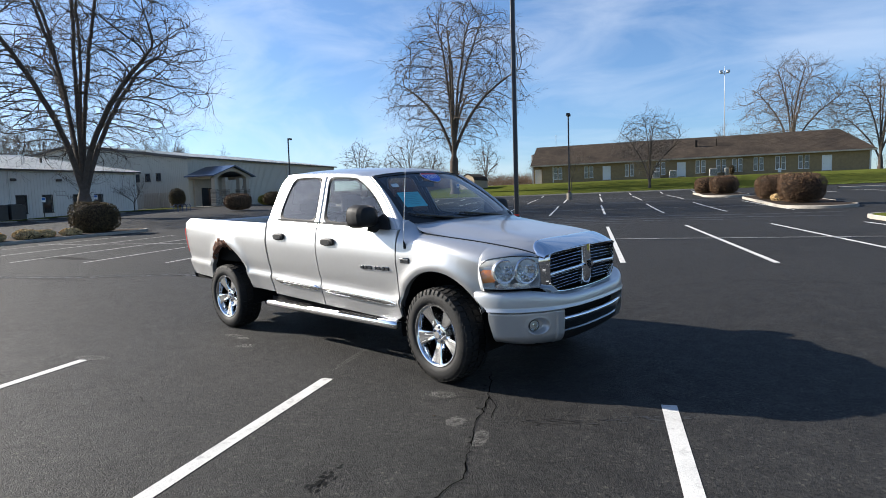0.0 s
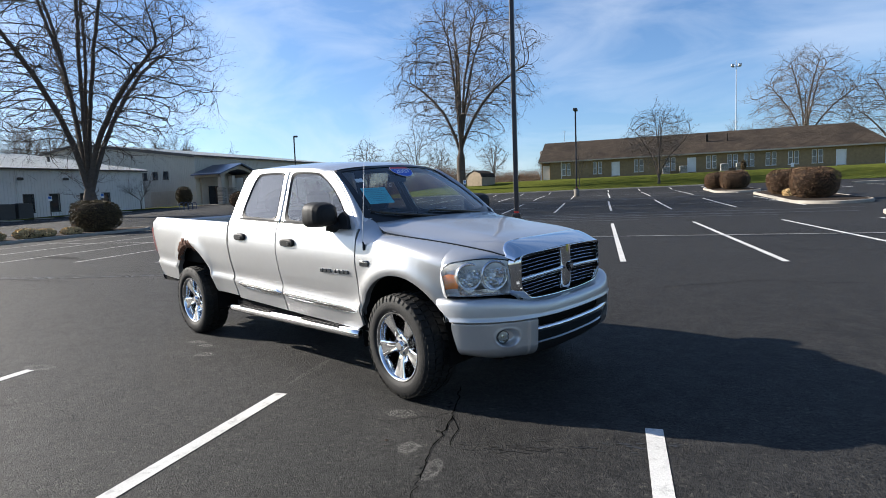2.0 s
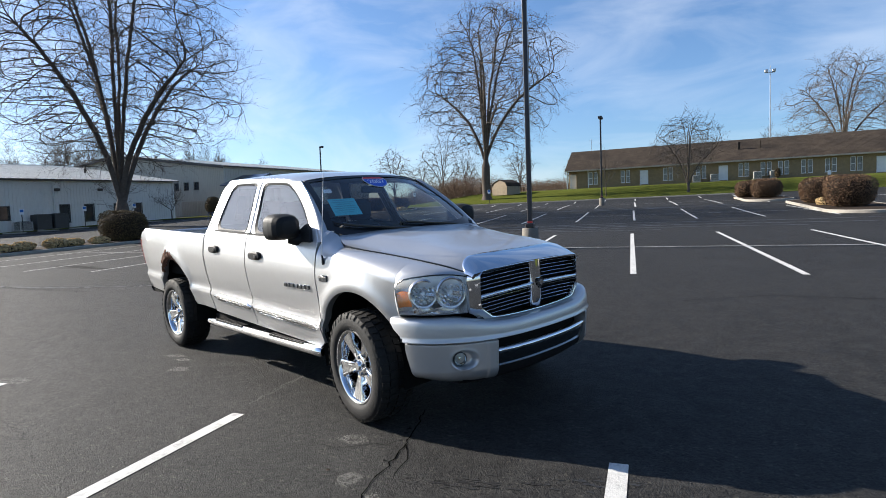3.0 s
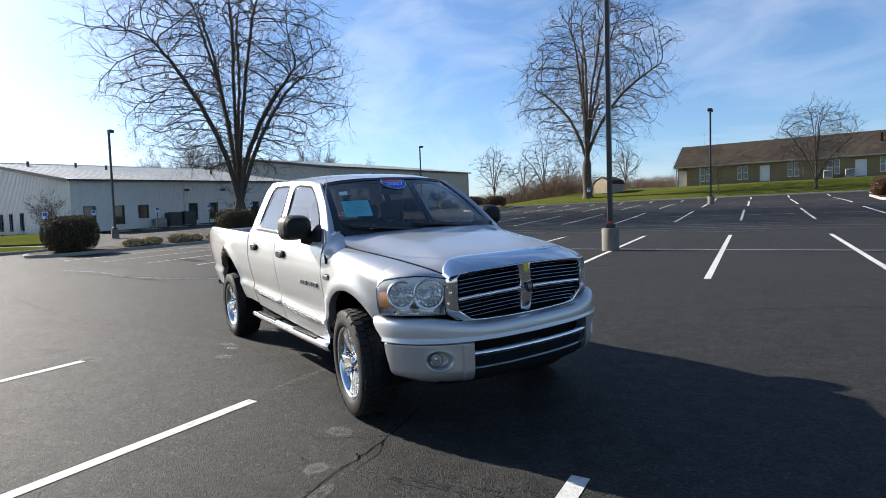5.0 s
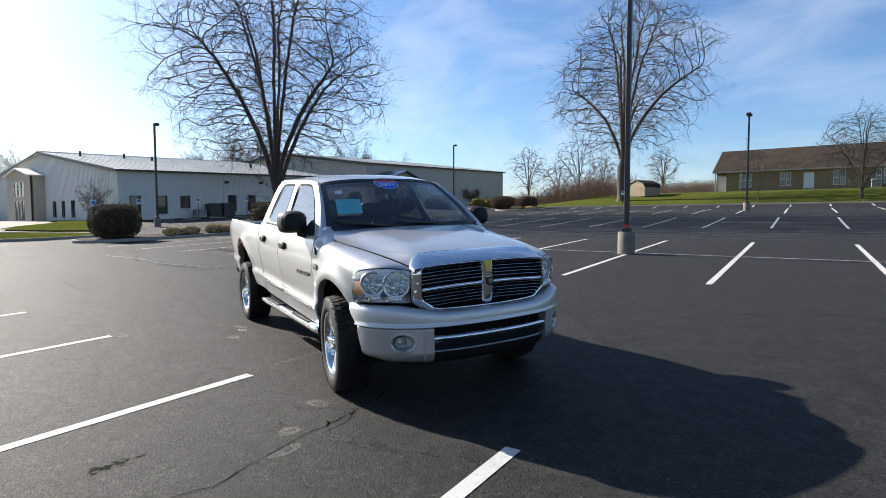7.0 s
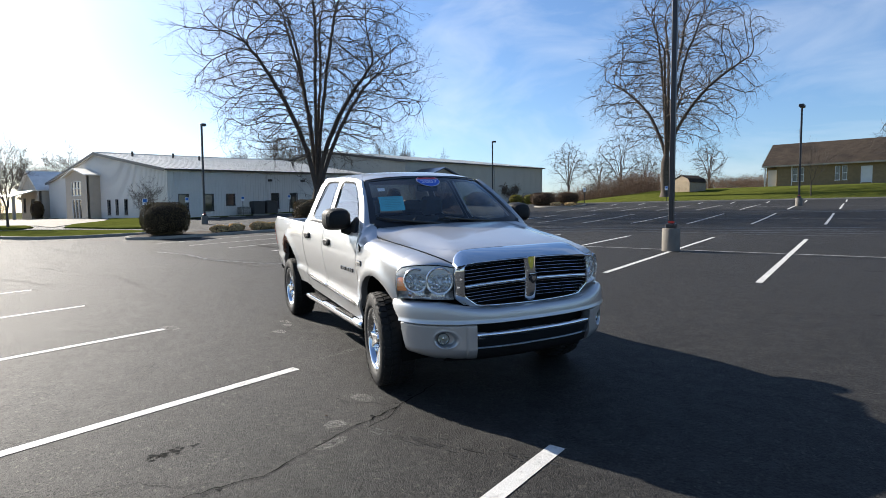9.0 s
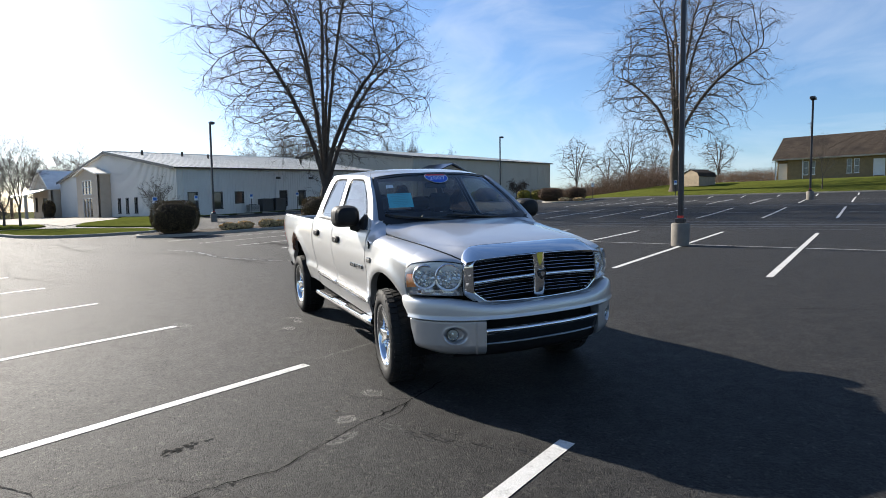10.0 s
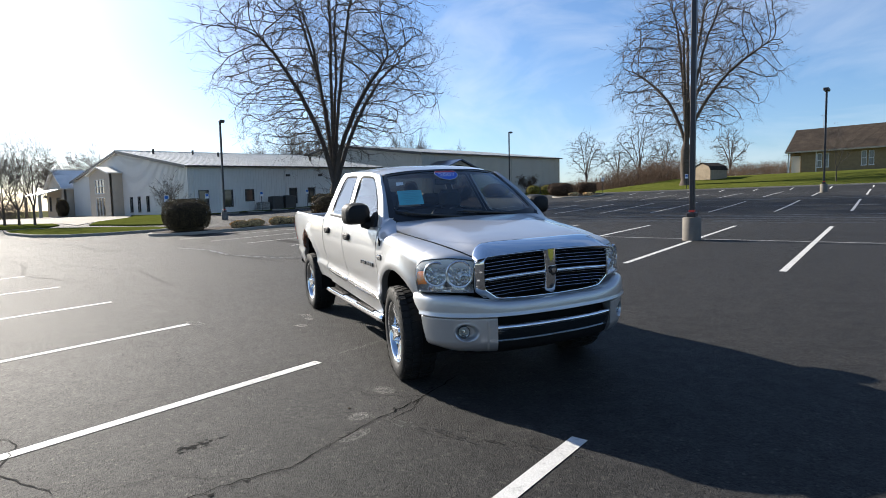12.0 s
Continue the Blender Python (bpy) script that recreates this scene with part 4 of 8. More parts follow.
# entrance block in the gable wall
ent = part("entrance_block", Geo(), STUCCO, b1)
ent.matrix_basis = GM @ Matrix.Translation((DEEP1 - 25.0, -1.4, 0))
EW, EH, EA = 7.4, 5.2, 5.9
part("front", wall_mesh(EW, EH, [(2.0, 5.4, 0.1, 2.35), (2.0, 5.4, 2.75, 4.5)]), STUCCO, ent, smooth=0)
g = Geo()
for x in (0.0, EW - 0.2):
    g.box(x, x + 0.2, 0.25, 1.4, 0, EH)
g.prism([(0, 0, EH), (EW, 0, EH), (EW / 2, 0, EA)], (0, 1.4, 0))
part("side", g, STUCCO, ent, smooth=0)
g = Geo()
roof_slab(g, (-0.3, -0.35, EH - 0.05), (EW / 2, -0.35, EA + 0.15), (EW / 2, 5.0, EA + 0.15), (-0.3, 5.0, EH - 0.05), 0.12)
roof_slab(g, (EW / 2, -0.35, EA + 0.15), (EW + 0.3, -0.35, EH - 0.05), (EW + 0.3, 5.0, EH - 0.05), (EW / 2, 5.0, EA + 0.15), 0.12)
part("roof", g, ROOF_METAL, ent, smooth=0)
g = Geo()
g.box(2.0, 5.4, 0.1, 0.13, 0.1, 2.35)
g.box(2.0, 5.4, 0.1, 0.13, 2.75, 4.5)
part("pane", g, DARK_GLASS, ent, smooth=0)
g = Geo()
for x in (2.0, 3.1, 4.2, 5.3):
    g.box(x, x + 0.1, 0.02, 0.098, 0.1, 2.35)
    g.box(x, x + 0.1, 0.02, 0.098, 2.75, 4.5)
for z in (2.27, 2.75, 3.6, 4.42):
    g.box(2.0, 5.4, 0.02, 0.096, z, z + 0.09)
part("mullion", g, WHITE_PAINT, ent, smooth=0)
# smaller wing beyond
wing = thing("metal_building", "small tan wing with a metal gable roof", "building", stand(-97.4, 18.5, 0))
part("wall", wall_mesh(9.0, 4.2, [(1.4, 2.2, 1.0, 3.0), (5.2, 7.0, 0.0, 2.8)]), STUCCO, wing, smooth=0)
window_in(wing, 1.4, 2.2, 1.0, 3.0, I4)
door_in(wing, 5.2, 7.0, 0.0, 2.8, I4, FRAME_DARK)
g = Geo()
g.box(0, 9, 0.3, 14, 0, 4.15)
g.prism([(0, 0.01, 4.2), (9, 0.01, 4.2), (4.5, 0.01, 6.8)], (0, 14, 0))
part("body", g, STUCCO, wing, smooth=0)
g = Geo()
roof_slab(g, (-0.4, -0.4, 4.1), (4.5, -0.4, 7.0), (4.5, 14, 7.0), (-0.4, 14, 4.1))
roof_slab(g, (4.5, -0.4, 7.0), (9.4, -0.4, 4.1), (9.4, 14, 4.1), (4.5, 14, 7.0))
roof_slab(g, (-1.0, -3.0, 3.2), (8.0, -3.0, 3.2), (8.0, 0, 4.2), (-1.0, 0, 4.2))
part("roof", g, ROOF_METAL, wing, smooth=0)
for x in (-0.6, 7.4):
    g = Geo()
    g.box(x, x + 0.35, -2.8, -2.45, 0, 3.2)
    part("column", g, STUCCO, wing, smooth=0)

# -- larger metal building with the stone porch
LEN2, DEEP2, EAVE2, RIDGE2 = 38.2, 40.0, 6.4, 9.15
b2 = thing("metal_building", "long tan ribbed metal hall with a stone-faced porch", "building", stand(-51.2, 53.0, 90))
w2 = [(9.4, 11.0, 1.0, 2.7)]
part("wall", wall_mesh(LEN2, EAVE2, w2), SIDING_TAN, b2, smooth=0)
part("wall_ribs", ribs(LEN2, EAVE2 - 0.1, w2), SIDING_TAN, b2, smooth=0)
window_in(b2, *w2[0], I4, bars=(1, 0))
half2 = DEEP2 / 2
gab2 = lambda x: EAVE2 + (RIDGE2 - EAVE2) * (1 - abs(x - half2) / half2)
GM2 = Matrix.Translation((0, DEEP2, 0)) @ pose(0, 0, 0, 0, 0, -90)
gwin2 = [(DEEP2 - a - 0.7, DEEP2 - a, 3.7, 4.6) for a in (4.5, 6.3, 8.1)]
gw = wall_mesh(DEEP2, EAVE2, gwin2)
gw.add([(0, 0, EAVE2), (DEEP2, 0, EAVE2), (half2, 0, RIDGE2), (0, 0.25, EAVE2), (DEEP2, 0.25, EAVE2), (half2, 0.25, RIDGE2)], [(0, 1, 2), (5, 4, 3)])
w = part("gable_wall", gw, SIDING_TAN, b2, smooth=0)
w.matrix_basis = GM2
w = part("gable_ribs", ribs(DEEP2, gab2, gwin2), SIDING_TAN, b2, smooth=0)
w.matrix_basis = GM2
for o2 in gwin2:
    window_in(b2, *o2, GM2)
far_wall = wall_mesh(DEEP2, EAVE2, [])
far_wall.add([(0, 0, EAVE2), (DEEP2, 0, EAVE2), (half2, 0, RIDGE2)], [(0, 1, 2)])
w = part("gable_wall", far_wall, SIDING_TAN, b2, smooth=0)
w.matrix_basis = Matrix.Translation((LEN2, 0, 0)) @ pose(0, 0, 0, 0, 0, 90)
g = Geo()
rz2 = (RIDGE2 - EAVE2) / half2
e = EAVE2 - o * rz2 + 0.18
E0, E1, R0, R1 = (-o, -o, e), (LEN2 + o, -o, e), (-o, half2, RIDGE2 + 0.18), (LEN2 + o, half2, RIDGE2 + 0.18)
roof_slab(g, E0, E1, R1, R0)
roof_slab(g, R0, R1, (LEN2 + o, DEEP2 + o, e), (-o, DEEP2 + o, e))
rf = part("roof", g, ROOF_METAL, b2, smooth=0)
g = Geo()
seams(g, E0, E1, R1, R0, 0.75, 0.09)
part("seam", g, ROOF_METAL, rf, smooth=0)
g = Geo()
g.box(-o, LEN2 + o, -o - 0.12, -o, EAVE2 - 0.03, EAVE2 + 0.14)
part("gutter", g, TRIM_DARK, b2, smooth=0)
g = Geo()
for ya, yb in ((-o, half2), (DEEP2 + o, half2)):
    g.add([(-o - 0.03, ya, e - 0.35), (-o - 0.03, yb, RIDGE2 - 0.15), (-o - 0.03, yb, RIDGE2 + 0.2), (-o - 0.03, ya, e + 0.02)], [(0, 1, 2, 3)])
part("verge_trim", g, TRIM_DARK, b2, smooth=0)
for x in (22.0, 37.9):
    g = Geo()
    g.box(x, x + 0.12, -0.12, -0.031, 0.1, EAVE2 - 0.1)
    part("downpipe", g, SIDING_TAN, b2, smooth=0)
# porch
por = part("porch", Geo(), STUCCO, b2)
por.matrix_basis = Matrix.Translation((-0.3, -4.2, 0))
PW, PE, PR = 7.4, 3.7, 5.15
for x in (0.2, 2.2, 5.0, 6.4):
    g = Geo()
    g.box(x, x + 0.55, 0.0, 0.55, 2.2, PE)
    part("column", g, STUCCO, por, smooth=0)
for x in (0.1, 2.1, 4.9, 6.3):
    g = Geo()
    rnd = random.Random(int(x * 10))
    z = 0.0
    while z < 2.2:
        h = rnd.uniform(0.1, 0.2)
        k = 0.0
        while k < 0.74:
            wd = min(rnd.uniform(0.18, 0.4), 0.75 - k)
            g.box(x + k, x + k + wd - 0.012, -0.1 - rnd.uniform(0, 0.03), 0.65, z, min(2.2, z + h) - 0.012)
            k += wd
        z += h
    part("stone_pier", g, STONE, por, "grey-brown ledgestone pier", smooth=0)
g = Geo()
for x in (0.0, PW - 0.6):
    g.box(x, x + 0.6, 0.36, 4.0, PE - 0.1, PE + 0.3)
xs_p = list(np.linspace(0, PW, 25))
peak = [PE + 0.30 + (PR - PE - 0.30) * (1 - abs(x - PW / 2) / (PW / 2)) for x in xs_p]
arch = [min(t - 0.28, PE - 0.10 + 0.95 * math.sin(math.pi * min(1, max(0, (x - 0.7) / (PW - 1.4)))) ** 0.8) for x, t in zip(xs_p, peak)]
for y in (0.0, 0.35):
    g.grid([[(x, y, a), (x, y, t)] for x, a, t in zip(xs_p, arch, peak)])
g.grid([[(x, 0.0, a), (x, 0.35, a)] for x, a in zip(xs_p, arch)])
part("gable", g, STUCCO, por, smooth=0)
g = Geo()
roof_slab(g, (-0.5, -0.5, PE + 0.28), (PW / 2, -0.5, PR + 0.2), (PW / 2, 4.2, PR + 0.2), (-0.5, 4.2, PE + 0.28), 0.14)
roof_slab(g, (PW / 2, -0.5, PR + 0.2), (PW + 0.5, -0.5, PE + 0.28), (PW + 0.5, 4.2, PE + 0.28), (PW / 2, 4.2, PR + 0.2), 0.14)
part("roof", g, ROOF_BLUE, por, "dark blue metal porch roof", smooth=0)
g = Geo()
g.box(1.0, 6.2, 3.9, 4.15, 0, PE)
part("back_panel", g, STUCCO, por, smooth=0)
g = Geo()
g.box(2.2, 4.6, 3.78, 3.88, 0, 2.5)
part("doorway", g, DARK_GLASS, por, smooth=0)
# gate panels beside the hall
for x in (3.0, 10.0):
    g = Geo()
    g.box(0, 2.6, -0.05, 0.05, 0.1, 2.0)
    fp = thing("fence_panel", "pale board fence panel beside the hall", "fence", stand(-56.5 + 0.2 * x, 50.2 + 0.02 * x, 0), group="fence panels")
    part("backing", g, STUCCO, fp, smooth=0)
    for k in range(9):
        g = Geo()
        g.box(0.1 + k * 0.28, 0.2 + k * 0.28, -0.08, -0.05, 0.15, 1.95)
        part("board", g, STUCCO, fp, smooth=0)

# condensers by the long wall
def condenser(p, q, w, d, h, mat, label, turn=90):
    c = thing("condenser", label, "air conditioner", stand(p, q, turn), group="outdoor condensers")
    g = Geo()
    g.box(0, w, 0, d, 0.1, h, bevel=0.03)
    part("casing", g, mat, c)
    g = Geo()
    for k in range(int(h / 0.09) - 2):
        g.box(0.06, w - 0.06, -0.015, 0.0, 0.2 + k * 0.09, 0.24 + k * 0.09)
        g.box(-0.015, 0.0, 0.06, d - 0.06, 0.2 + k * 0.09, 0.24 + k * 0.09)
    part("grille", g, AC_DARK, c, smooth=0)
    g = Geo()
    g.lathe([(w * 0.4, h), (w * 0.4, h + 0.04), (w * 0.36, h + 0.04), (w * 0.36, h)], 20, Matrix.Translation((w / 2, d / 2, 0)))
    part("fan_guard", g, AC_DARK, c)
    g = Geo()
    g.box(-0.1, w + 0.1, -0.1, d + 0.1, 0.0, 0.1)
    part("pad", g, CONCRETE, c, smooth=0)


condenser(-49.8, 28.2, 1.3, 1.0, 1.45, AC_DARK, "dark outdoor condenser beside the metal wall")
condenser(-49.8, 29.8, 1.3, 1.0, 1.45, AC_DARK, "dark outdoor condenser beside the metal wall")
condenser(-49.6, 26.6, 1.1, 0.9, 0.9, AC_GREY, "low grey outdoor condenser beside the metal wall")

# bicycle rack
rk = thing("bicycle_rack", "blue looped steel bicycle rack", "bicycle rack", stand(-40.6, 39.2, 80))
for k in range(4):
    g = Geo()
    g.tube([(k * 0.5 + 0.22 * (1 - math.cos(t)), 0, 0.55 + 0.25 * math.sin(t)) for t in np.linspace(0, math.pi, 9)], 0.035, 8)
    g.tube([(k * 0.5, 0, 0), (k * 0.5, 0, 0.56)], 0.035, 8)
    g.tube([(k * 0.5 + 0.44, 0, 0), (k * 0.5 + 0.44, 0, 0.56)], 0.035, 8)
    part("loop", g, ROOF_BLUE, rk)

# -- low brick building on the bank
LB, DB, EB, RB = 42.0, 13.0, 2.7, 6.15
bb = thing("brick_building", "long low tan brick building with a brown shingle hip roof", "building", stand(-9.5, 80.0, 0, -0.02))
pairs = [1.8, 6.3, 12.0, 16.2, 21.4, 24.0, 26.0, 28.6, 31.2, 33.9]
doors = [(8.9, 9.9), (19.0, 20.0), (36.6, 37.6)]
ops = [(x, x + 0.42, 0.65, 2.3) for x in pairs] + [(x + 0.72, x + 1.14, 0.65, 2.3) for x in pairs] + [(a, b, 0.1, 2.15) for a, b in doors]
part("wall", wall_mesh(LB, EB, ops), BRICK_TAN, bb, smooth=0)
g = Geo()
course = 0.2
for k in range(int(EB / course)):
    z = 0.05 + k * course
    spans = [(0.0, LB)]
    for x0, x1, z0, z1 in ops:
        if z0 - 0.05 < z < z1 + 0.05:
            spans = [s for a, b in spans for s in ((a, min(b, x0)), (max(a, x1), b)) if s[1] - s[0] > 0.02]
    for a, b in spans:
        g.box(a, b, -0.012, -0.001, z, z + course - 0.02)
part("brick_course", g, BRICK_TAN, bb, smooth=0)
for x in pairs:
    for dx in (0.0, 0.72):
        window_in(bb, x + dx, x + dx + 0.42, 0.65, 2.3, I4, WHITE_PAINT, bars=(0, 1), fw=0.045, pane_mat=PALE_GLASS)
for a, b in doors:
    door_in(bb, a, b, 0.1, 2.15, I4)
g = Geo()
g.box(0.0, 0.25, 0.25, DB, 0, EB)
g.box(LB - 0.25, LB, 0.25, DB, 0, EB)
g.box(0.25, LB - 0.25, DB - 0.25, DB, 0, EB)
part("wall", g, BRICK_TAN, bb, smooth=0)
g = Geo()
g.box(-1.25, -0.25, 1.10, 1.16, 0.1, 2.25)
part("door", g, WHITE_PAINT, bb, "white end door", smooth=0)
g = Geo()
g.box(-1.4, -0.004, 1.17, 1.4, 0, EB - 0.13)
part("alcove_wall", g, BRICK_TAN, bb, smooth=0)
g = Geo()
g.box(-1.45, -1.33, -0.1, 0.02, 0, EB - 0.13)
part("post", g, WHITE_PAINT, bb, smooth=0)
g = Geo()
u = 0.5
UL = 1.7
A_, B_, C_, D_ = (-UL, -u, EB), (LB + u, -u, EB), (LB + u, DB + u, EB), (-UL, DB + u, EB)
Ra, Rb = (-UL, DB / 2, RB), (LB - 1.6, DB / 2, RB)
vs = [A_, B_, C_, D_, Ra, Rb] + [(p[0], p[1], p[2] - 0.05) for p in (A_, B_, C_, D_)]
g.add(vs, [(0, 1, 5, 4), (1, 2, 5), (2, 3, 4, 5), (9, 8, 7, 6)])
rf = part("roof", g, SHINGLE, bb, smooth=0)
g = Geo()
g.prism([(-1.4, 0.0, EB), (-1.4, DB, EB), (-1.4, DB / 2, RB - 0.25)], (0.2, 0, 0))
part("gable", g, SHINGLE, bb, "brown boarded gable", smooth=0)
g = Geo()
for ya, yb in ((-u, DB / 2), (DB + u, DB / 2)):
    g.add([(-UL - 0.03, ya, EB - 0.14), (-UL - 0.03, yb, RB - 0.12), (-UL - 0.03, yb, RB + 0.03), (-UL - 0.03, ya, EB + 0.03)], [(0, 1, 2, 3)])
part("verge_board", g, STUCCO, bb, smooth=0)
g = Geo()
rows = 26
for k in range(rows):
    t0, t1 = k / rows, (k + 1) / rows
    a, b = Vector(A_).lerp(Vector(Ra), t0), Vector(B_).lerp(Vector(Rb), t0)
    c, d = Vector(B_).lerp(Vector(Rb), t1), Vector(A_).lerp(Vector(Ra), t1)
    nrm = Vector((0, -0.43, 0.9)) * 0.022
    g.add([a + nrm, b + nrm, c + nrm * 0.2, d + nrm * 0.2, a, b], [(0, 1, 2, 3), (4, 5, 1, 0)])
part("shingle_course", g, SHINGLE, rf, smooth=0)
g = Geo()
g.box(-UL, LB + u, -u - 0.1, -u, EB - 0.14, EB + 0.03)
part("gutter", g, STUCCO, bb, "pale gutter along the eave", smooth=0)
g = Geo()
g.box(-UL, LB + u, -u, 0.0, EB - 0.12, EB - 0.06)
part("soffit", g, STUCCO, bb, smooth=0)
for x in (1.6, LB - 0.2):
    g = Geo()
    g.box(x, x + 0.1, -0.12, -0.02, 0.1, EB)
    part("downpipe", g, WHITE_PAINT, bb, smooth=0)
for x, w in ((21.6, 0.28), (24.3, 0.12)):
    g = Geo()
    g.box(x, x + w, 3.0, 3.0 + w, 4.0, 5.5)
    part("flue", g, SHINGLE, bb, smooth=0)
g = Geo()
g.tube([(1.2, 8, 5), (1.2, 8, 8.2)], 0.03, 6)
g.tube([(0.9, 8, 8.0), (1.5, 8, 8.0)], 0.02, 6)
part("aerial", g, STEEL, bb)
for x in (15.7, 17.9, 23.0, 24.9):
    condenser(-9.5 + x, 78.9, 0.95, 0.8, 1.05, AC_GREY, "grey condenser box against the tan brick wall", 0)

# garden shed
sh_ = thing("garden_shed", "small tan barn-shaped shed with a brown roof", "shed", stand(-19.9, 71.0, -25) @ Matrix.Scale(0.8, 4))
prof = [(0, 0), (3.4, 0), (3.4, 1.5), (3.05, 2.05), (1.7, 2.6), (0.35, 2.05), (0, 1.5)]
g = Geo()
g.prism([(x, 0, z) for x, z in prof], (0, 3.6, 0))
part("wall", g, SHED_WOOD, sh_, smooth=0)
g = Geo()
for k in range(9):
    g.box(0, 3.4, -0.02, -0.001, 0.05 + k * 0.18, 0.2 + k * 0.18)
part("board", g, SHED_WOOD, sh_, smooth=0)
g = Geo()
lift = [(3.45, 1.48), (3.1, 2.1), (1.7, 2.68), (0.3, 2.1), (-0.05, 1.48)]
g.grid([[(x, -0.1, z) for x, z in lift], [(x, 3.7, z) for x, z in lift]])
part("roof", g, SHINGLE, sh_, smooth=0, solid=0.05)

# distant chimney stack and low sheds beyond the brush
st = thing("water_tower", "dark far standpipe rising over the brush", "tower", stand(-18.5, 130, 0))
g = Geo()
g.lathe([(0.45, 0), (0.40, 5.6), (0.65, 5.7), (0.65, 7.2), (0.45, 7.4), (0.0, 7.4)], 16)
part("stack", g, TRIM_DARK, st)

fall(b1, 0.027)
fall(b2, 0.024)

# ---- the truck: x forward, y to its left, z up; origin on the ground amid the wheels ----
truck = thing("pickup_truck", "silver four-door pickup truck with chrome wheels and rusted arch", "pickup truck", LOT.copy())
WB = 1.785
R_TYRE = 0.398

Z_KEYS = [0.28, 0.437, 0.55, 0.630, 0.648, 0.672, 0.80, 0.95, 1.03, 1.10, 1.20, 1.28, 1.34]
Y_KEYS = [0.845, 0.880, 0.908, 0.930, 0.926, 0.914, 0.942, 0.964, 0.969, 0.962, 0.944, 0.916, 0.880]
ARCHES = ((WB, 0.44, 0.46, 0.50), (-1.67, 0.50, 0.48, 0.545))


def rake(x):
    """The body stands a little higher at the tail."""
    return 0.041 * (1.33 - x) if x < 1.33 else 0.0


def spline(x, xs, ys):
    """Smooth curve through the keys."""
    n = len(xs)
    if x <= xs[0]:
        return ys[0]
    if x >= xs[-1]:
        return ys[-1]
    i = next(k for k in range(n - 1) if xs[k] <= x <= xs[k + 1])
    h = xs[i + 1] - xs[i]
    t = (x - xs[i]) / h

    def slope(k):
        if k in (0, n - 1):
            return 0.0 if n > 2 else (ys[-1] - ys[0]) / (xs[-1] - xs[0])
        return (ys[k + 1] - ys[k - 1]) / (xs[k + 1] - xs[k - 1])
    a, b = slope(i) * h, slope(i + 1) * h
    t2, t3 = t * t, t * t * t
    return (2 * t3 - 3 * t2 + 1) * ys[i] + (t3 - 2 * t2 + t) * a + (-2 * t3 + 3 * t2) * ys[i + 1] + (t3 - t2) * b


def plan(x):
    return spline(x, [-2.82, -2.5, -1.0, 1.2, 1.9, 2.2, 2.42, 2.62], [0.955, 0.985, 1.0, 1.0, 0.99, 0.955, 0.88, 0.72])


def side_y(x, z):
    y = spline(z - rake(x), Z_KEYS, Y_KEYS) * plan(x)
    for cx, cz, rx, rz in ARCHES:
        r = math.hypot((x - cx) / rx, (z - cz) / rz)
        y += 0.026 * math.exp(-((r - 1.06) / 0.14) ** 2)
    return y


def arch_floor(x, low):
    z = low + rake(x)
    for cx, cz, rx, rz in ARCHES:
        k = (x - cx) / rx
        if abs(k) < 1:
            z = max(z, cz + rz * math.sqrt(1 - k * k))
    return z


def columns(x0, x1, n=18):
    xs = set(np.linspace(x0, x1, n))
    for cx, cz, rx, rz in ARCHES:
        for t in np.linspace(0, math.pi, 25):
            x = cx + rx * math.cos(t)
            if x0 + 0.004 < x < x1 - 0.004:
                xs.add(x)
    return sorted(xs)


def side_panel(x0, x1, low, top, rows=16, n=18, extra=None):
    """Outer skin of one side panel with returned edges, on the right-hand side."""
    g = Geo()
    cols = columns(x0, x1, n)
    skin, inset = [], []
    for x in cols:
        lo, hi = arch_floor(x, low), top(x) if callable(top) else top
        col = []
        for k in range(rows + 1):
            z = lo + (hi - lo) * k / rows
            col.append((x, -side_y(x, z), z))
        if extra:
            col += extra(x)
        skin.append(col)
    g.grid(skin)
    # edges turned inward
    m = len(skin[0])
    back = 0.035
    bot = [c[0] for c in skin]
    g.grid([bot, [(x, y + back * 1.6, z + 0.005) for x, y, z in bot]])
    if not extra:
        up = [c[-1] for c in skin]
        g.grid([[(x, y + back, z) for x, y, z in up], up])
    g.grid([[(x, y + back, z) for x, y, z in skin[0]], skin[0]])
    g.grid([skin[-1], [(x, y + back, z) for x, y, z in skin[-1]]])
    return g


def both(name, g, mat, parent, label="", smooth=40, solid=0.0):
    a = part(name, g, mat, parent, label, smooth, solid)
    b = part(name, g.mirrored(), mat, parent, label, smooth, solid)
    return a, b


X_BED, X_MID, X_FEN = -0.735, 0.180, 1.335
GAP = 0.0075
BELT = 1.272


def belt(x):
    return BELT + rake(x)


def rail(x):
    return 1.362 - 0.05 * step(-x, 2.66, 2.80) - 0.030 * max(0.0, x + 2.6)


# bed side
bed_r, bed_l = both("bed_side", side_panel(-2.80, X_BED - GAP - 0.016, 0.455, rail, 26, 20), PAINT, truck)
# doors: lower skins
rd_r, rd_l = both("rear_door", side_panel(X_BED + GAP, X_MID - GAP, 0.437, belt, 26, 12), PAINT, truck)
fd_r, fd_l = both("front_door", side_panel(X_MID + GAP, X_FEN - GAP, 0.437, belt, 26, 12), PAINT, truck)


# front fender, rolling over to the bonnet line
def hood_side(x):
    """Where the bonnet meets the fender: y and z."""
    keys = [1.05, 1.30, 1.57, 2.1, 2.42, 2.60]
    return spline(x, keys, [0.842, 0.842, 0.826, 0.735, 0.658, 0.603]), spline(x, keys, [1.262, 1.250, 1.229, 1.166, 1.110, 1.066])


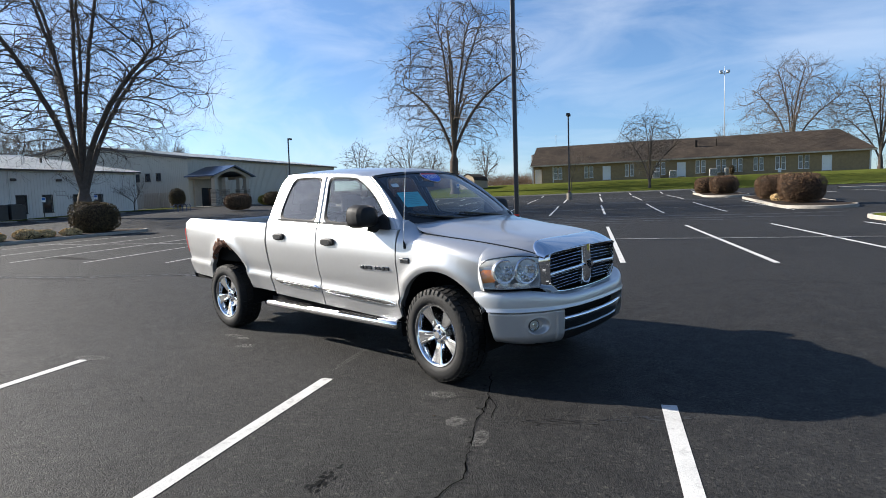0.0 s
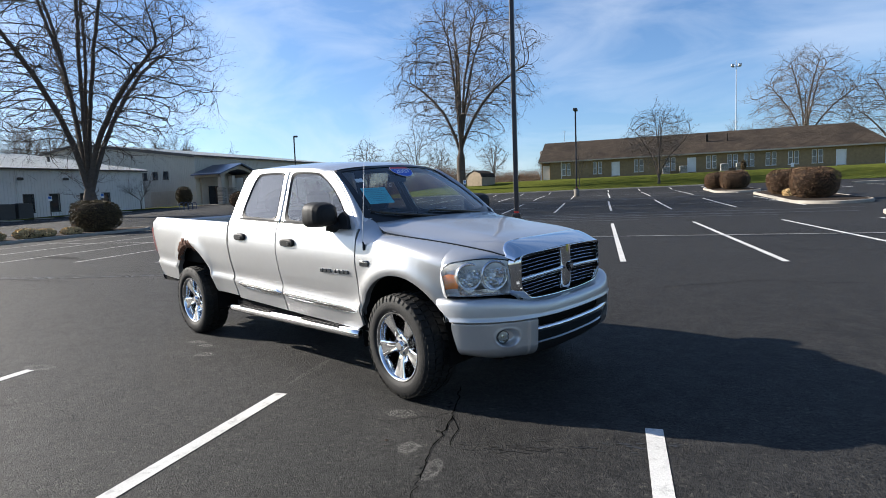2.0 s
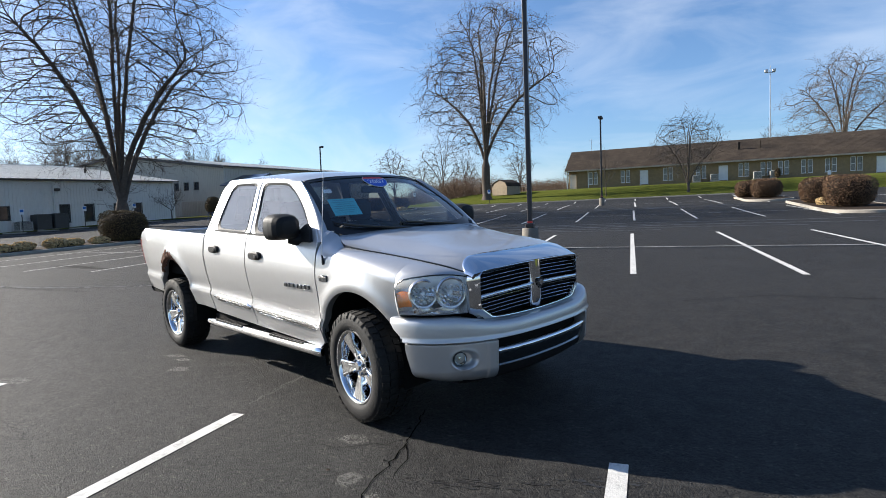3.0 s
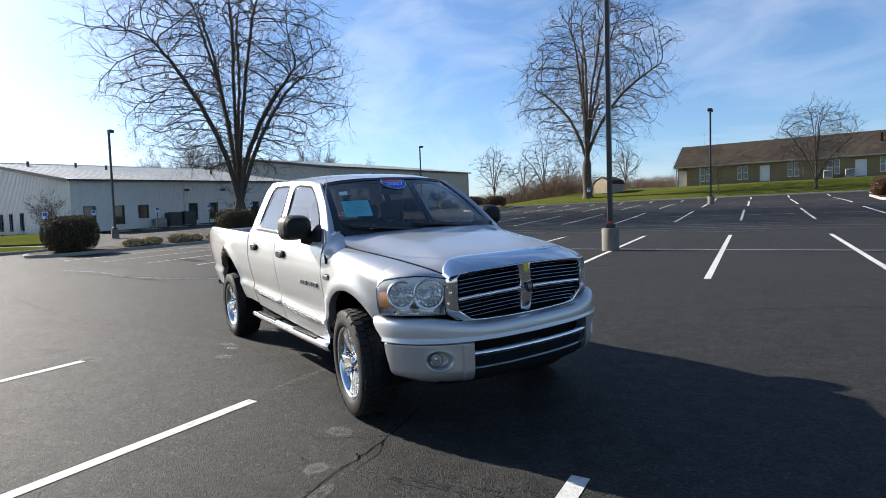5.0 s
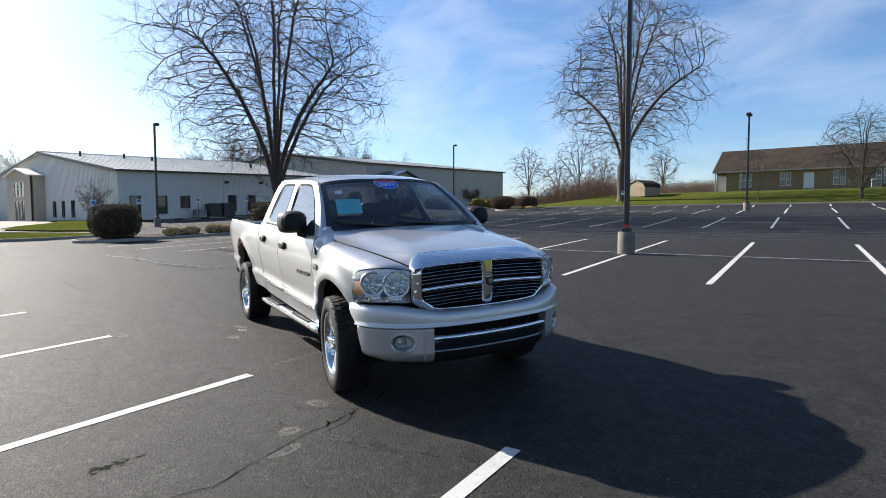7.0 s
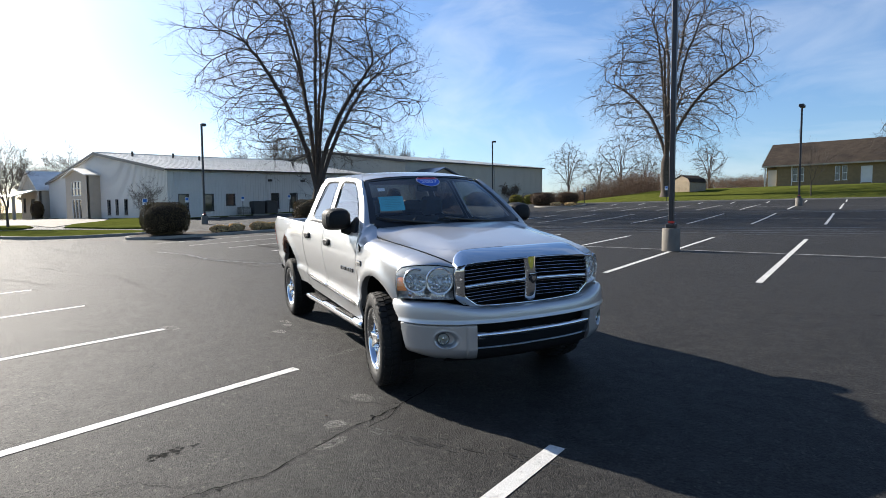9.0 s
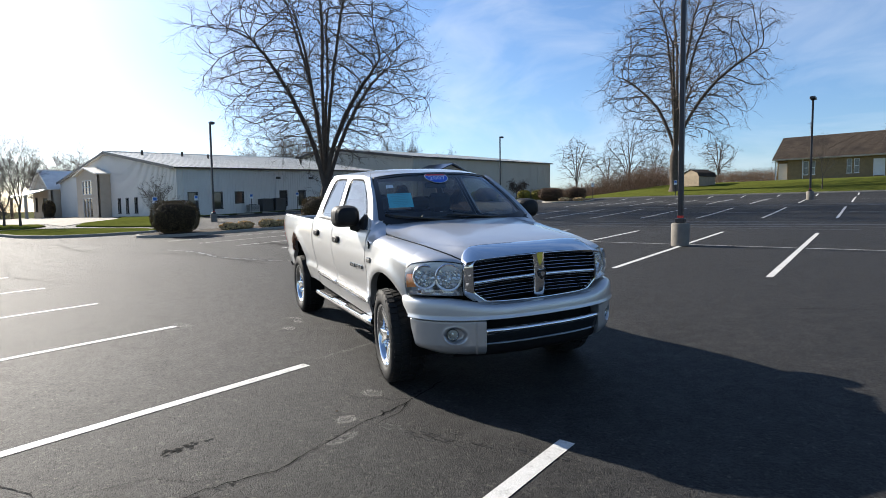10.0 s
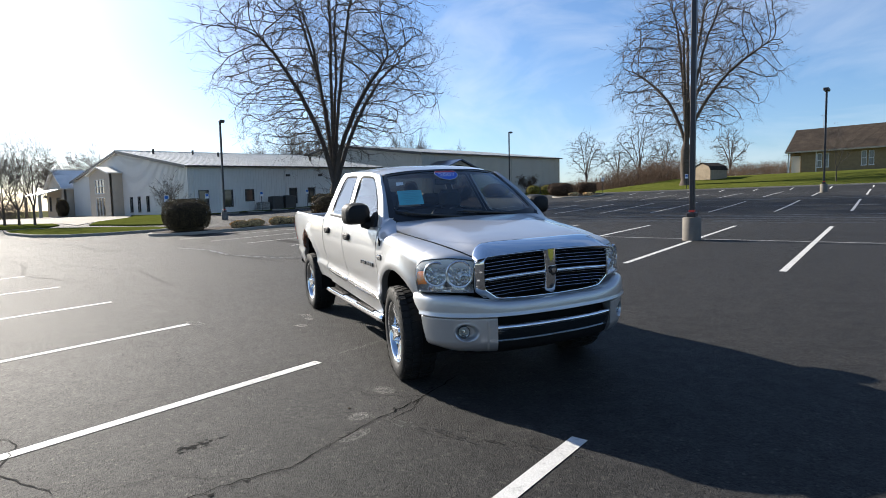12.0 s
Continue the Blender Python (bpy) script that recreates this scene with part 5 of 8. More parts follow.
def shoulder(x):
    return spline(x, [1.0, 1.335, 1.8, 2.2, 2.36], [1.18, 1.165, 1.12, 1.03, 1.00])


def fender_top(x):
    """Inner edge of the fender: along the bonnet, then up round its rear corner to the screen pillar."""
    if x < X_FEN or x > 1.54:
        return hood_side(x)
    keys = [X_FEN, 1.38, 1.42, 1.47, 1.51, 1.54]
    return spline(x, keys, [0.806, 0.772, 0.776, 0.797, 0.813, hood_side(1.54)[0]]), spline(x, keys, [1.352, 1.322, 1.298, 1.262, 1.239, hood_side(1.54)[1]])


def roll(x):
    y0, z0 = side_y(x, shoulder(x)), shoulder(x)
    y1, z1 = fender_top(x)
    out = []
    for k in range(1, 7):
        t = k / 6 * math.pi / 2
        # a soft arc along the bonnet, nearly straight up to the screen pillar
        flat_ = 0.5 * (1 - step(x, 1.38, 1.60))
        a, b = 1 - math.cos(t), math.sin(t)
        a, b = a + (k / 6 - a) * flat_, b + (k / 6 - b) * flat_
        out.append((x, -(y0 + (y1 - y0) * a), z0 + (z1 - z0) * b))
    return out


fen_r, fen_l = both("fender", side_panel(X_FEN + GAP, 2.222, 0.437, shoulder, 40, 10, roll), PAINT, truck)
# strip between fender, bonnet and windscreen pillar
g = Geo()
g.grid([[(x, -side_y(x, min(shoulder(x), 1.25) if x > 1.2 else 1.25), shoulder(x) if x > 1.2 else 1.25)] + roll(x) for x in np.linspace(1.02, 1.331, 6)])
both("cowl_side", g, PAINT, truck)
# head lamp opening, as a skewed sheet
def lamp_face(u, t):
    """u from the grille outwards, t from the foot up."""
    x = spline(u, [0, 0.35, 0.7, 1.0], [2.575, 2.520, 2.425, 2.285]) - t * (0.015 + 0.045 * u)
    y = spline(u, [0, 0.35, 0.7, 1.0], [0.625, 0.745, 0.875, 0.950]) - 0.018 * t
    zb = 0.812 + 0.016 * u
    zt = spline(u, [0, 0.30, 0.62, 0.86, 1.0], [1.046, 1.066, 1.068, 1.046, 0.995])
    return Vector((x + 0.012 * math.sin(math.pi * t), -(y + 0.014 * math.sin(math.pi * t)), zb + (zt - zb) * t))


# fender front piece over the head lamp and behind its outer edge
g = Geo()
rows = []
for u in np.linspace(0, 1, 14):
    low = lamp_face(u, 1.0) + Vector((-0.002, -0.002, 0.006))
    xh = 2.580 + (2.222 - 2.580) * u ** 0.9
    yh, zh = hood_side(xh)
    row = []
    side = [(2.222, -side_y(2.222, shoulder(2.222)), shoulder(2.222))] + roll(2.222)
    for k in range(7):
        a = k / 6 * math.pi / 2
        on = Vector((low.x + (xh - low.x) * k / 6, -(yh + (-low.y - yh) * math.cos(a)), low.z + (zh - low.z) * math.sin(a)))
        row.append(on.lerp(Vector(side[k]), step(u, 0.45, 1.0)))
    rows.append([low] + row)
g.grid(rows)
g.grid([[(2.216, -side_y(2.216, lamp_face(1.0, t).z), lamp_face(1.0, t).z), lamp_face(1.0, t) + Vector((-0.003, -0.002, 0))] for t in np.linspace(-0.08, 1.0, 9)])
both("fender_nose", g, PAINT, truck)

# bonnet
def hood_point(x, v):
    ys, zs = hood_side(x)
    ys -= 0.006
    crown = spline(x, [1.1, 1.6, 2.2, 2.55, 2.615], [0.042, 0.062, 0.066, 0.056, 0.054])
    # a raised middle with a soft crease along each side, boxier towards the nose
    box_ = step(x, 1.95, 2.55)
    bulge = crown * (0.52 * (1 - abs(v) ** (2.4 + 4 * box_)) + 0.48 * (1 - step(abs(v), 0.58 + 0.22 * box_, 0.95 + 0.04 * box_)))
    front = 0.055 * (1 - v * v) * step(x, 2.1, 2.5)
    rear = 0.16 * (1 - v * v) * step(-x, -1.6, -1.25)
    # the rear edge sweeps up to the foot of the screen
    wing_ = step(abs(v), 0.62, 0.94)
    edge_up = 0.028 * (1 - wing_) * (1 - step(x, 1.25, 2.25)) + 0.048 * wing_ * spline(x, [1.27, 1.38, 1.47, 1.56, 1.85], [1.1, 1.0, 0.45, 0.16, 0.0])
    return Vector((x + front + rear, v * ys, zs + bulge + 0.009 + edge_up))


def hood_rear(v):
    """Where the bonnet begins; its rear corners are cut back in a curve."""
    return spline(abs(v), [0.0, 0.6, 0.86, 0.925, 0.953, 0.982, 1.0], [1.27, 1.275, 1.33, 1.38, 1.45, 1.505, 1.545])


g = Geo()
def crown_seam(v):
    """Where the bonnet ends and the chrome crown begins."""
    return 2.452 + 0.098 * abs(v) ** 9


vs_hood = [math.sin(math.pi / 2 * (1 - 2 * j / 44)) for j in range(45)]
g.grid([[hood_point(hood_rear(v) + (crown_seam(v) - hood_rear(v)) * i / 26, v) for v in vs_hood] for i in range(27)])
for v in (1.0, -1.0):
    lip = [hood_point(hood_rear(v) + (crown_seam(v) - hood_rear(v)) * i / 26, v) for i in range(27)]
    low = [p + Vector((0, -0.003 * v, -0.004)) for p in lip]
    g.grid([lip, low] if v > 0 else [low, lip])
hood = part("bonnet", g, PAINT, truck, smooth=50)
# black strip under the bonnet seam, standing for the shade in the gap
g = Geo()
g.grid([[(x, -(hood_side(x)[0] + 0.001), hood_side(x)[1] - 0.003), (x, -(hood_side(x)[0] - 0.012), hood_side(x)[1] - 0.004), (x, -(hood_side(x)[0] - 0.014), hood_side(x)[1] + 0.006), (x, -(hood_side(x)[0] - 0.05), hood_side(x)[1] + 0.004)] for x in np.linspace(1.52, 2.56, 24)])
both("seam_channel", g, SATIN_BLACK, truck, smooth=50)
# dark rubber behind the door gaps
for xs_, lo, hi in ((X_BED - 0.008, 0.46, 1.30), (X_MID, 0.46, 1.30), (X_FEN, 0.46, 1.16)):
    g = Geo()
    g.grid([[(xs_ - 0.03, -side_y(xs_, z) + 0.022, z), (xs_ + 0.03, -side_y(xs_, z) + 0.022, z)] for z in np.linspace(lo, hi, 16) + rake(xs_)])
    both("door_seal", g, VOID, truck, smooth=50)
# ---- cab upper ----


def cab_y(z, x=1.33):
    """Half width of the glasshouse."""
    return spline(z - rake(x), [1.23, 1.29, 1.50, 1.70, 1.75, 1.80], [0.918, 0.892, 0.797, 0.707, 0.672, 0.62])


def loop_between(corners, n=10, bulge=()):
    """Closed loop of (x, z) through four corners; each edge may bow outward."""
    out = []
    c = len(corners)
    for i in range(c):
        a, b = Vector(corners[i]), Vector(corners[(i + 1) % c])
        d = (b - a)
        nrm = Vector((d.y, -d.x)).normalized()
        bow = bulge[i] if bulge else 0.0
        for k in range(n):
            t = k / n
            p = a.lerp(b, t) + nrm * bow * 4 * t * (1 - t)
            out.append((p.x, p.y))
    return out


def rounded(loop, r=2):
    """Soften the corners of a loop."""
    n = len(loop)
    for _ in range(r):
        loop = [tuple((Vector(loop[i - 1]) + Vector(loop[i]) * 2 + Vector(loop[(i + 1) % n])) / 4) for i in range(n)]
    return loop


def lift(loop, off=0.0):
    return [(x, -(cab_y(z + rake(x), x) + off), z + rake(x)) for x, z in loop]


def frame_skin(outer, inner):
    """Rounded face of a window frame between two loops."""
    loops = []
    for k, off in ((0.0, -0.007), (0.14, 0.000), (0.40, 0.003), (0.66, 0.001), (0.88, -0.005), (1.0, -0.014)):
        loops.append(lift([(a[0] + (b[0] - a[0]) * k, a[1] + (b[1] - a[1]) * k) for a, b in zip(outer, inner)], off))
    g = Geo()
    for a, b in zip(loops[:-1], loops[1:]):
        g.ring(a, b)
    g.ring(loops[-1], lift(inner, -0.03))
    return g


# front door frame and glass
f_out = loop_between([(X_MID + GAP, BELT - 0.004), (1.318, BELT - 0.004), (0.745, 1.745), (0.070 + GAP, 1.762)], 10, (0, 0.035, 0.004, 0))
f_in = rounded(loop_between([(0.245, 1.288), (1.175, 1.285), (0.555, 1.722), (0.135, 1.730)], 10, (0, 0.050, 0.004, 0)), 1)
for ob, flip in ((fd_r, 0), (fd_l, 1)):
    g = frame_skin(f_out, f_in)
    part("window_frame", g.mirrored() if flip else g, PAINT, ob, smooth=40)
    g = Geo()
    g.ring(lift([(0.62 + (x - 0.62) * 1.012, 1.50 + (z - 1.50) * 1.02) for x, z in f_in], 0.001), lift(rounded([(0.62 + (x - 0.62) * 0.968, 1.50 + (z - 1.50) * 0.945) for x, z in f_in], 1), -0.012))
    part("window_seal", g.mirrored() if flip else g, BLACK_PLASTIC, ob, smooth=40)
    g = Geo()
    g.ring(lift(f_in, -0.026), lift(f_out, -0.034))
    part("door_lining", g.mirrored() if flip else g, DASH, ob, "dark inner door frame", smooth=40)
    g = Geo()
    g.add(lift(f_in, -0.014), [tuple(range(len(f_in)))])
    pane = part("pane", g.mirrored() if flip else g, SIDE_GLASS, ob, "clear side glass", smooth=0)
    pane.visible_shadow = False
r_out = loop_between([(X_BED + GAP, BELT - 0.004), (X_MID - GAP, BELT - 0.004), (0.070 - GAP, 1.762), (-0.600, 1.762)], 10, (0, 0, 0.004, 0.03))
r_in = rounded(loop_between([(-0.545, 1.290), (0.085, 1.288), (-0.010, 1.730), (-0.470, 1.722)], 10, (0, 0, 0.004, 0.03)), 1)
for ob, flip in ((rd_r, 0), (rd_l, 1)):
    g = frame_skin(r_out, r_in)
    part("window_frame", g.mirrored() if flip else g, PAINT, ob, smooth=40)
    g = Geo()
    g.ring(lift([(-0.23 + (x + 0.23) * 1.016, 1.51 + (z - 1.51) * 1.02) for x, z in r_in], 0.001), lift(rounded([(-0.23 + (x + 0.23) * 0.955, 1.51 + (z - 1.51) * 0.945) for x, z in r_in], 1), -0.012))
    part("window_seal", g.mirrored() if flip else g, BLACK_PLASTIC, ob, smooth=40)
    g = Geo()
    g.ring(lift(r_in, -0.026), lift(r_out, -0.034))
    part("door_lining", g.mirrored() if flip else g, DASH, ob, "dark inner door frame", smooth=40)
    g = Geo()
    g.add(lift(r_in, -0.014), [tuple(range(len(r_in)))])
    pane = part("pane", g.mirrored() if flip else g, DOOR_TINT, ob, "dark tinted rear side glass", smooth=0)
    pane.visible_shadow = False
# belt strips
for ob, a, b, flip in ((rd_r, -0.56, 0.165, 0), (rd_l, -0.56, 0.165, 1), (fd_r, 0.195, 1.20, 0), (fd_l, 0.195, 1.20, 1)):
    g = Geo()
    rows = []
    for x in np.linspace(a, b, 8):
        z = BELT + rake(x) + 0.004
        y = cab_y(z, x)
        rows.append([(x, -y + 0.005, z - 0.010), (x, -y - 0.010, z - 0.005), (x, -y - 0.008, z + 0.009), (x, -y + 0.012, z + 0.014)])
    g.grid(rows)
    part("belt_strip", g.mirrored() if flip else g, BLACK_PLASTIC, ob, smooth=40)

# windscreen surface
def screen(v, t):
    """v runs from -1 to 1 across, t from the foot to the head."""
    xb, yb, zb = 1.50 - 0.11 * abs(v) ** 2.2 - 0.095 * abs(v) ** 12, 0.803 * v, 1.282 + 0.018 * v * v + 0.056 * abs(v) ** 12
    xt, yt, zt = 0.85 - 0.125 * abs(v) ** 2.6, 0.650 * v, 1.808 - 0.045 * abs(v) ** 2
    bow = 0.020 * math.sin(math.pi * t)
    return Vector((xb + (xt - xb) * t + bow * 0.7, yb + (yt - yb) * t, zb + (zt - zb) * t + bow))


g = Geo()
g.grid([[screen(-0.955 + 1.91 * j / 20, 0.06 + 0.905 * i / 12) for j in range(21)] for i in range(13)])
ws = part("windscreen", g, WIND_GLASS, truck, "clear windscreen glass", smooth=60)
ws.visible_shadow = False
# black band round the glass
g = Geo()
edge = [(-1 + 2 * k / 20, 0.0) for k in range(20)] + [(1.0, k / 12) for k in range(12)] + [(1 - 2 * k / 20, 1.0) for k in range(20)] + [(-1.0, 1 - k / 12) for k in range(12)]
inn = [(max(-0.945, min(0.945, v)), max(0.11, min(0.955, t))) for v, t in edge]
nudge = Vector((0.003, 0, 0.004))
g.ring([screen(v, t) + nudge * 0.5 for v, t in edge], [screen(v, t) + nudge for v, t in inn])
part("screen_band", g, SATIN_BLACK, truck, smooth=60)
# pillars between windscreen and door frame
g = Geo()
rows = []
for k in range(13):
    t = k / 12
    a = screen(-1.0, t)
    k0, k1 = Vector((1.318, BELT - 0.004)), Vector((0.745, 1.745))
    dd = k1 - k0
    pz = k0.lerp(k1, t) + Vector((dd.y, -dd.x)).normalized() * 0.035 * 4 * t * (1 - t)
    x0, z0 = pz.x, pz.y + rake(pz.x)
    b = Vector((x0, -cab_y(z0, x0), z0))
    edge_out = a.lerp(b, 0.16) + Vector((0.013, -0.013, 0.012)) * (0.5 + 0.5 * math.sin(math.pi * t))
    mid = a.lerp(b, 0.5) + Vector((0.012, -0.018, 0.011))
    rows.append([a, edge_out, mid, a.lerp(b, 0.8) + Vector((0.006, -0.009, 0.005)), b])
g.grid(rows)
both("a_pillar", g, PAINT, truck, smooth=60)
g = Geo()
rr = [Vector(p) for p in roll(X_FEN + GAP + 0.002)]
g.grid([rows[0], [rr[5], rr[4].lerp(rr[5], 0.5), rr[4], rr[3], rr[2]]])
both("cowl_corner", g, PAINT, truck, smooth=60)
# dark gutter under the bonnet's rear corner
g = Geo()
g.grid([[(x, -(fender_top(x)[0] + 0.002), fender_top(x)[1] - 0.003), (x - 0.02, -(fender_top(x)[0] - 0.05), fender_top(x)[1] - 0.012)] for x in np.linspace(1.342, 1.54, 10)])
both("cowl_gutter", g, SATIN_BLACK, truck, smooth=50)
g = Geo()
g.grid([[r[0] + Vector((-0.012, 0.012, -0.014)), r[4] + Vector((-0.03, 0.036, -0.006))] for r in rows])
both("pillar_lining", g, DASH, truck, "dark pillar trim", smooth=60)
# roof
g = Geo()
rows = []
for i in range(21):
    s = i / 20
    row = []
    for j in range(25):
        v = -1 + 2 * j / 24
        xf = screen(v, 1.0).x - 0.0
        xr = -0.645 - 0.035 * (1 - v * v)
        x = xf + (xr - xf) * s
        zc = spline(s, [0, 0.12, 0.45, 0.85, 1.0], [1.788, 1.818, 1.836, 1.815, 1.780])
        edge_z = spline(s, [0, 0.15, 0.5, 0.9, 1.0], [1.741, 1.764, 1.774, 1.774, 1.764])
        y = v * (0.655 + 0.012 * step(s, 0, 0.2))
        z = edge_z + (zc - edge_z) * (1 - abs(v) ** 3.0) ** 0.9
        row.append((x, y, z + rake(x)))
    rows.append(row)
g.grid(rows)
lining = [[(x, y * 0.97, z - 0.035) for x, y, z in r] for r in rows]
part("roof", g, PAINT, truck, smooth=60)
g = Geo()
g.grid(lining)
part("headliner", g, DASH, truck, "dark headliner", smooth=60)
# roof edge to the door frames
g = Geo()
rows = []
for i in range(15):
    s = i / 14
    x = 0.735 + (-0.645 - 0.735) * s
    ez = spline(s, [0, 0.15, 0.5, 0.9, 1.0], [1.741, 1.764, 1.774, 1.774, 1.764]) + rake(x)
    rows.append([(x, -0.655 - 0.012 * step(s, 0, 0.2), ez), (x, -0.674, ez - 0.008), (x, -cab_y(1.745 + rake(x), x) - 0.003, 1.745 + rake(x))])
g.grid(rows)
both("roof_rail", g, PAINT, truck, smooth=60)
# rear wall of the cab with its window
g = Geo()
back = [(-0.785, 1.20), (-0.767, 1.44), (-0.715, 1.77), (-0.675, 1.845)]
xs_in = [0.62, 0.60, 0.545, 0.50]
for k in range(3):
    (xa, za), (xb_, zb_) = back[k], back[k + 1]
    wa, wb = cab_y(za, xa) - 0.02, cab_y(zb_, xb_) - 0.02
    ia, ib = xs_in[k], xs_in[k + 1]
    for s in (-1, 1):
        g.grid([[(xa, s * wa, za), (xb_, s * wb, zb_)], [(xa, s * ia, za), (xb_, s * ib, zb_)]])
    if k != 1:
        g.quad((xa, -ia, za), (xa, ia, za), (xb_, ib, zb_), (xb_, -ib, zb_))
part("cab_back", g, PAINT, truck, smooth=30)
g = Geo()
g.quad((-0.767, -0.60, 1.44), (-0.767, 0.60, 1.44), (-0.715, 0.545, 1.77), (-0.715, -0.545, 1.77))
rw = part("rear_window", g, TINT_GLASS, truck, "tinted rear window glass", smooth=0)
rw.visible_shadow = False
# side of the cab behind the rear door
g = Geo()
rows = []
for k in range(11):
    t = k / 10
    z = BELT + (1.770 - BELT) * t
    xa = X_BED + GAP + (-0.600 - X_BED - GAP) * min(1, t) - 0.03 * 4 * t * (1 - t)
    xb_ = spline(z, [1.25, 1.44, 1.684, 1.775], [-0.775, -0.767, -0.725, -0.665])
    za, zb_ = z + rake(xa), z + rake(xb_)
    rows.append([(xa, -cab_y(za, xa), za), ((xa + xb_) / 2, -cab_y(za, xa) - 0.002, za), (xb_ + 0.012, -cab_y(zb_, xb_) + 0.006, zb_), (xb_, -cab_y(zb_, xb_) + 0.03, zb_)])
g.grid(rows)
both("c_pillar", g, PAINT, truck, smooth=50)

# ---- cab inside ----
# near-black boxes: floor, dash base, door insides and rear wall
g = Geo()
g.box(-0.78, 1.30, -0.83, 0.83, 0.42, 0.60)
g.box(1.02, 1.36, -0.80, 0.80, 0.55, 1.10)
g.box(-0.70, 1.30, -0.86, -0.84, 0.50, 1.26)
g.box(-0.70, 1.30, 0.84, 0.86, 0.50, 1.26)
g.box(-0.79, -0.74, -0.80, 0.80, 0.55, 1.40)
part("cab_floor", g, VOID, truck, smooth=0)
g = Geo()
g.grid([[(1.50 - 0.15 * abs(v) ** 2.2 - 0.02, 0.75 * v, 1.262), (1.2, 0.78 * v, 1.300 + 0.015 * (1 - v * v)), (0.98, 0.79 * v, 1.265), (0.93, 0.79 * v, 1.05), (0.98, 0.79 * v, 0.80)] for v in np.linspace(-1, 1, 17)])
part("dashboard", g, DASH, truck, "dark grey dashboard", smooth=50)
for y in (-0.40, 0.40):
    st_ = part("seat", Geo(), CLOTH, truck, "grey cloth front seat")
    g = Geo()
    g.box(0.28, 0.80, y - 0.26, y + 0.26, 0.62, 0.86, bevel=0.06)
    part("cushion", g, CLOTH, st_)
    g = Geo()
    g.box(-0.10, 0.10, y - 0.25, y + 0.25, 0.80, 1.38, pose(0.26, 0, 0.0, 0, -8, 0), bevel=0.06)
    part("backrest", g, CLOTH, st_)
    g = Geo()
    g.box(0.05, 0.16, y - 0.14, y + 0.14, 1.38, 1.60, bevel=0.045)
    part("headrest", g, CLOTH, st_)
bs = part("rear_bench", Geo(), CLOTH, truck, "grey cloth rear bench")
for y in (-0.44, 0.44):
    g = Geo()
    g.box(-0.64, -0.53, y - 0.15, y + 0.15, 1.40, 1.565, bevel=0.05)
    part("headrest", g, CLOTH, bs)
g = Geo()
g.box(-0.62, -0.22, -0.70, 0.70, 0.62, 0.84, bevel=0.05)
part("cushion", g, CLOTH, bs)
g = Geo()
g.box(-0.73, -0.58, -0.70, 0.70, 0.80, 1.36, bevel=0.05)
part("backrest", g, CLOTH, bs)
sw = part("steering_wheel", Geo(), DASH, truck)
sm = pose(0.86, 0.40, 1.17, 0, -62, 0)
g = Geo()
ring_pts = [(0.185 + 0.017 * math.cos(t), 0.017 * math.sin(t)) for t in np.linspace(0, 2 * math.pi, 10, endpoint=False)]
g.lathe(ring_pts, 32, sm, closed=True)
part("rim", g, DASH, sw)
g = Geo()
g.box(-0.17, 0.17, -0.025, 0.025, -0.02, 0.01, sm)
g.box(-0.06, 0.06, -0.07, 0.07, -0.03, 0.02, sm, bevel=0.02)
part("hub", g, DASH, sw)
g = Geo()
g.box(0.83, 0.86, -0.12, 0.12, 1.645, 1.71, bevel=0.012)
rm = part("rear_view_mirror", g, BLACK_PLASTIC, truck, smooth=30)

# ---- stickers and papers on the glass ----
def on_screen(v, t, off=0.006):
    """Frame on the windscreen: x across (to the viewer's right), y up the glass."""
    c = screen(v, t)
    ux = (screen(v + 0.02, t) - screen(v - 0.02, t)).normalized()
    uy = (screen(v, t + 0.02) - screen(v, t - 0.02)).normalized()
    n = ux.cross(uy).normalized()
    uy = n.cross(ux)
    m = Matrix((ux, uy, n)).transposed().to_4x4()
    m.translation = c + n * off
    return m


def flat(pts, z=0.0):
    g = Geo()
    g.add([(x, y, z) for x, y in pts], [tuple(range(len(pts)))])
    return g


sm = on_screen(-0.05, 0.865)
shield = [(-0.115, 0.045), (-0.09, 0.065), (-0.045, 0.058), (0, 0.066), (0.045, 0.058), (0.09, 0.065), (0.115, 0.045)]
lower = [(0.122, 0.0), (0.10, -0.05), (0.055, -0.085), (0, -0.10), (-0.055, -0.085), (-0.10, -0.05), (-0.122, 0.0)]
sticker = part("year_sticker", flat([(x * 1.06, y * 1.06) for x, y in shield + lower]), STICK_WHITE, truck, "shield-shaped blue, red and white year sticker", smooth=0)
sticker.matrix_basis = sm
part("blue_field", flat([(0.115, 0.03)] + lower + [(-0.115, 0.03)], 0.002), STICK_BLUE, sticker, smooth=0)
part("red_field", flat(shield[::-1] + [(-0.115, 0.036), (0.115, 0.036)], 0.002), STICK_RED, sticker, smooth=0)
txt = bpy.data.curves.new("year", "FONT")
txt.body, txt.size, txt.align_x, txt.align_y = "2007", 0.085, "CENTER", "CENTER"
txt.materials.append(STICK_WHITE)
year = new("year_text", txt)
year.parent = sticker
year.matrix_basis = Matrix.Translation((0, -0.018, 0.004)) @ Matrix.Diagonal((1.1, 1.0, 1, 1))
pm = on_screen(-0.715, 0.475, -0.02)
paper = part("window_paper", flat([(-0.118, -0.112), (0.118, -0.112), (0.118, 0.112), (-0.118, 0.112)]), PAPER, truck, "pale blue printed sheet inside the windscreen", smooth=0)
paper.matrix_basis = pm
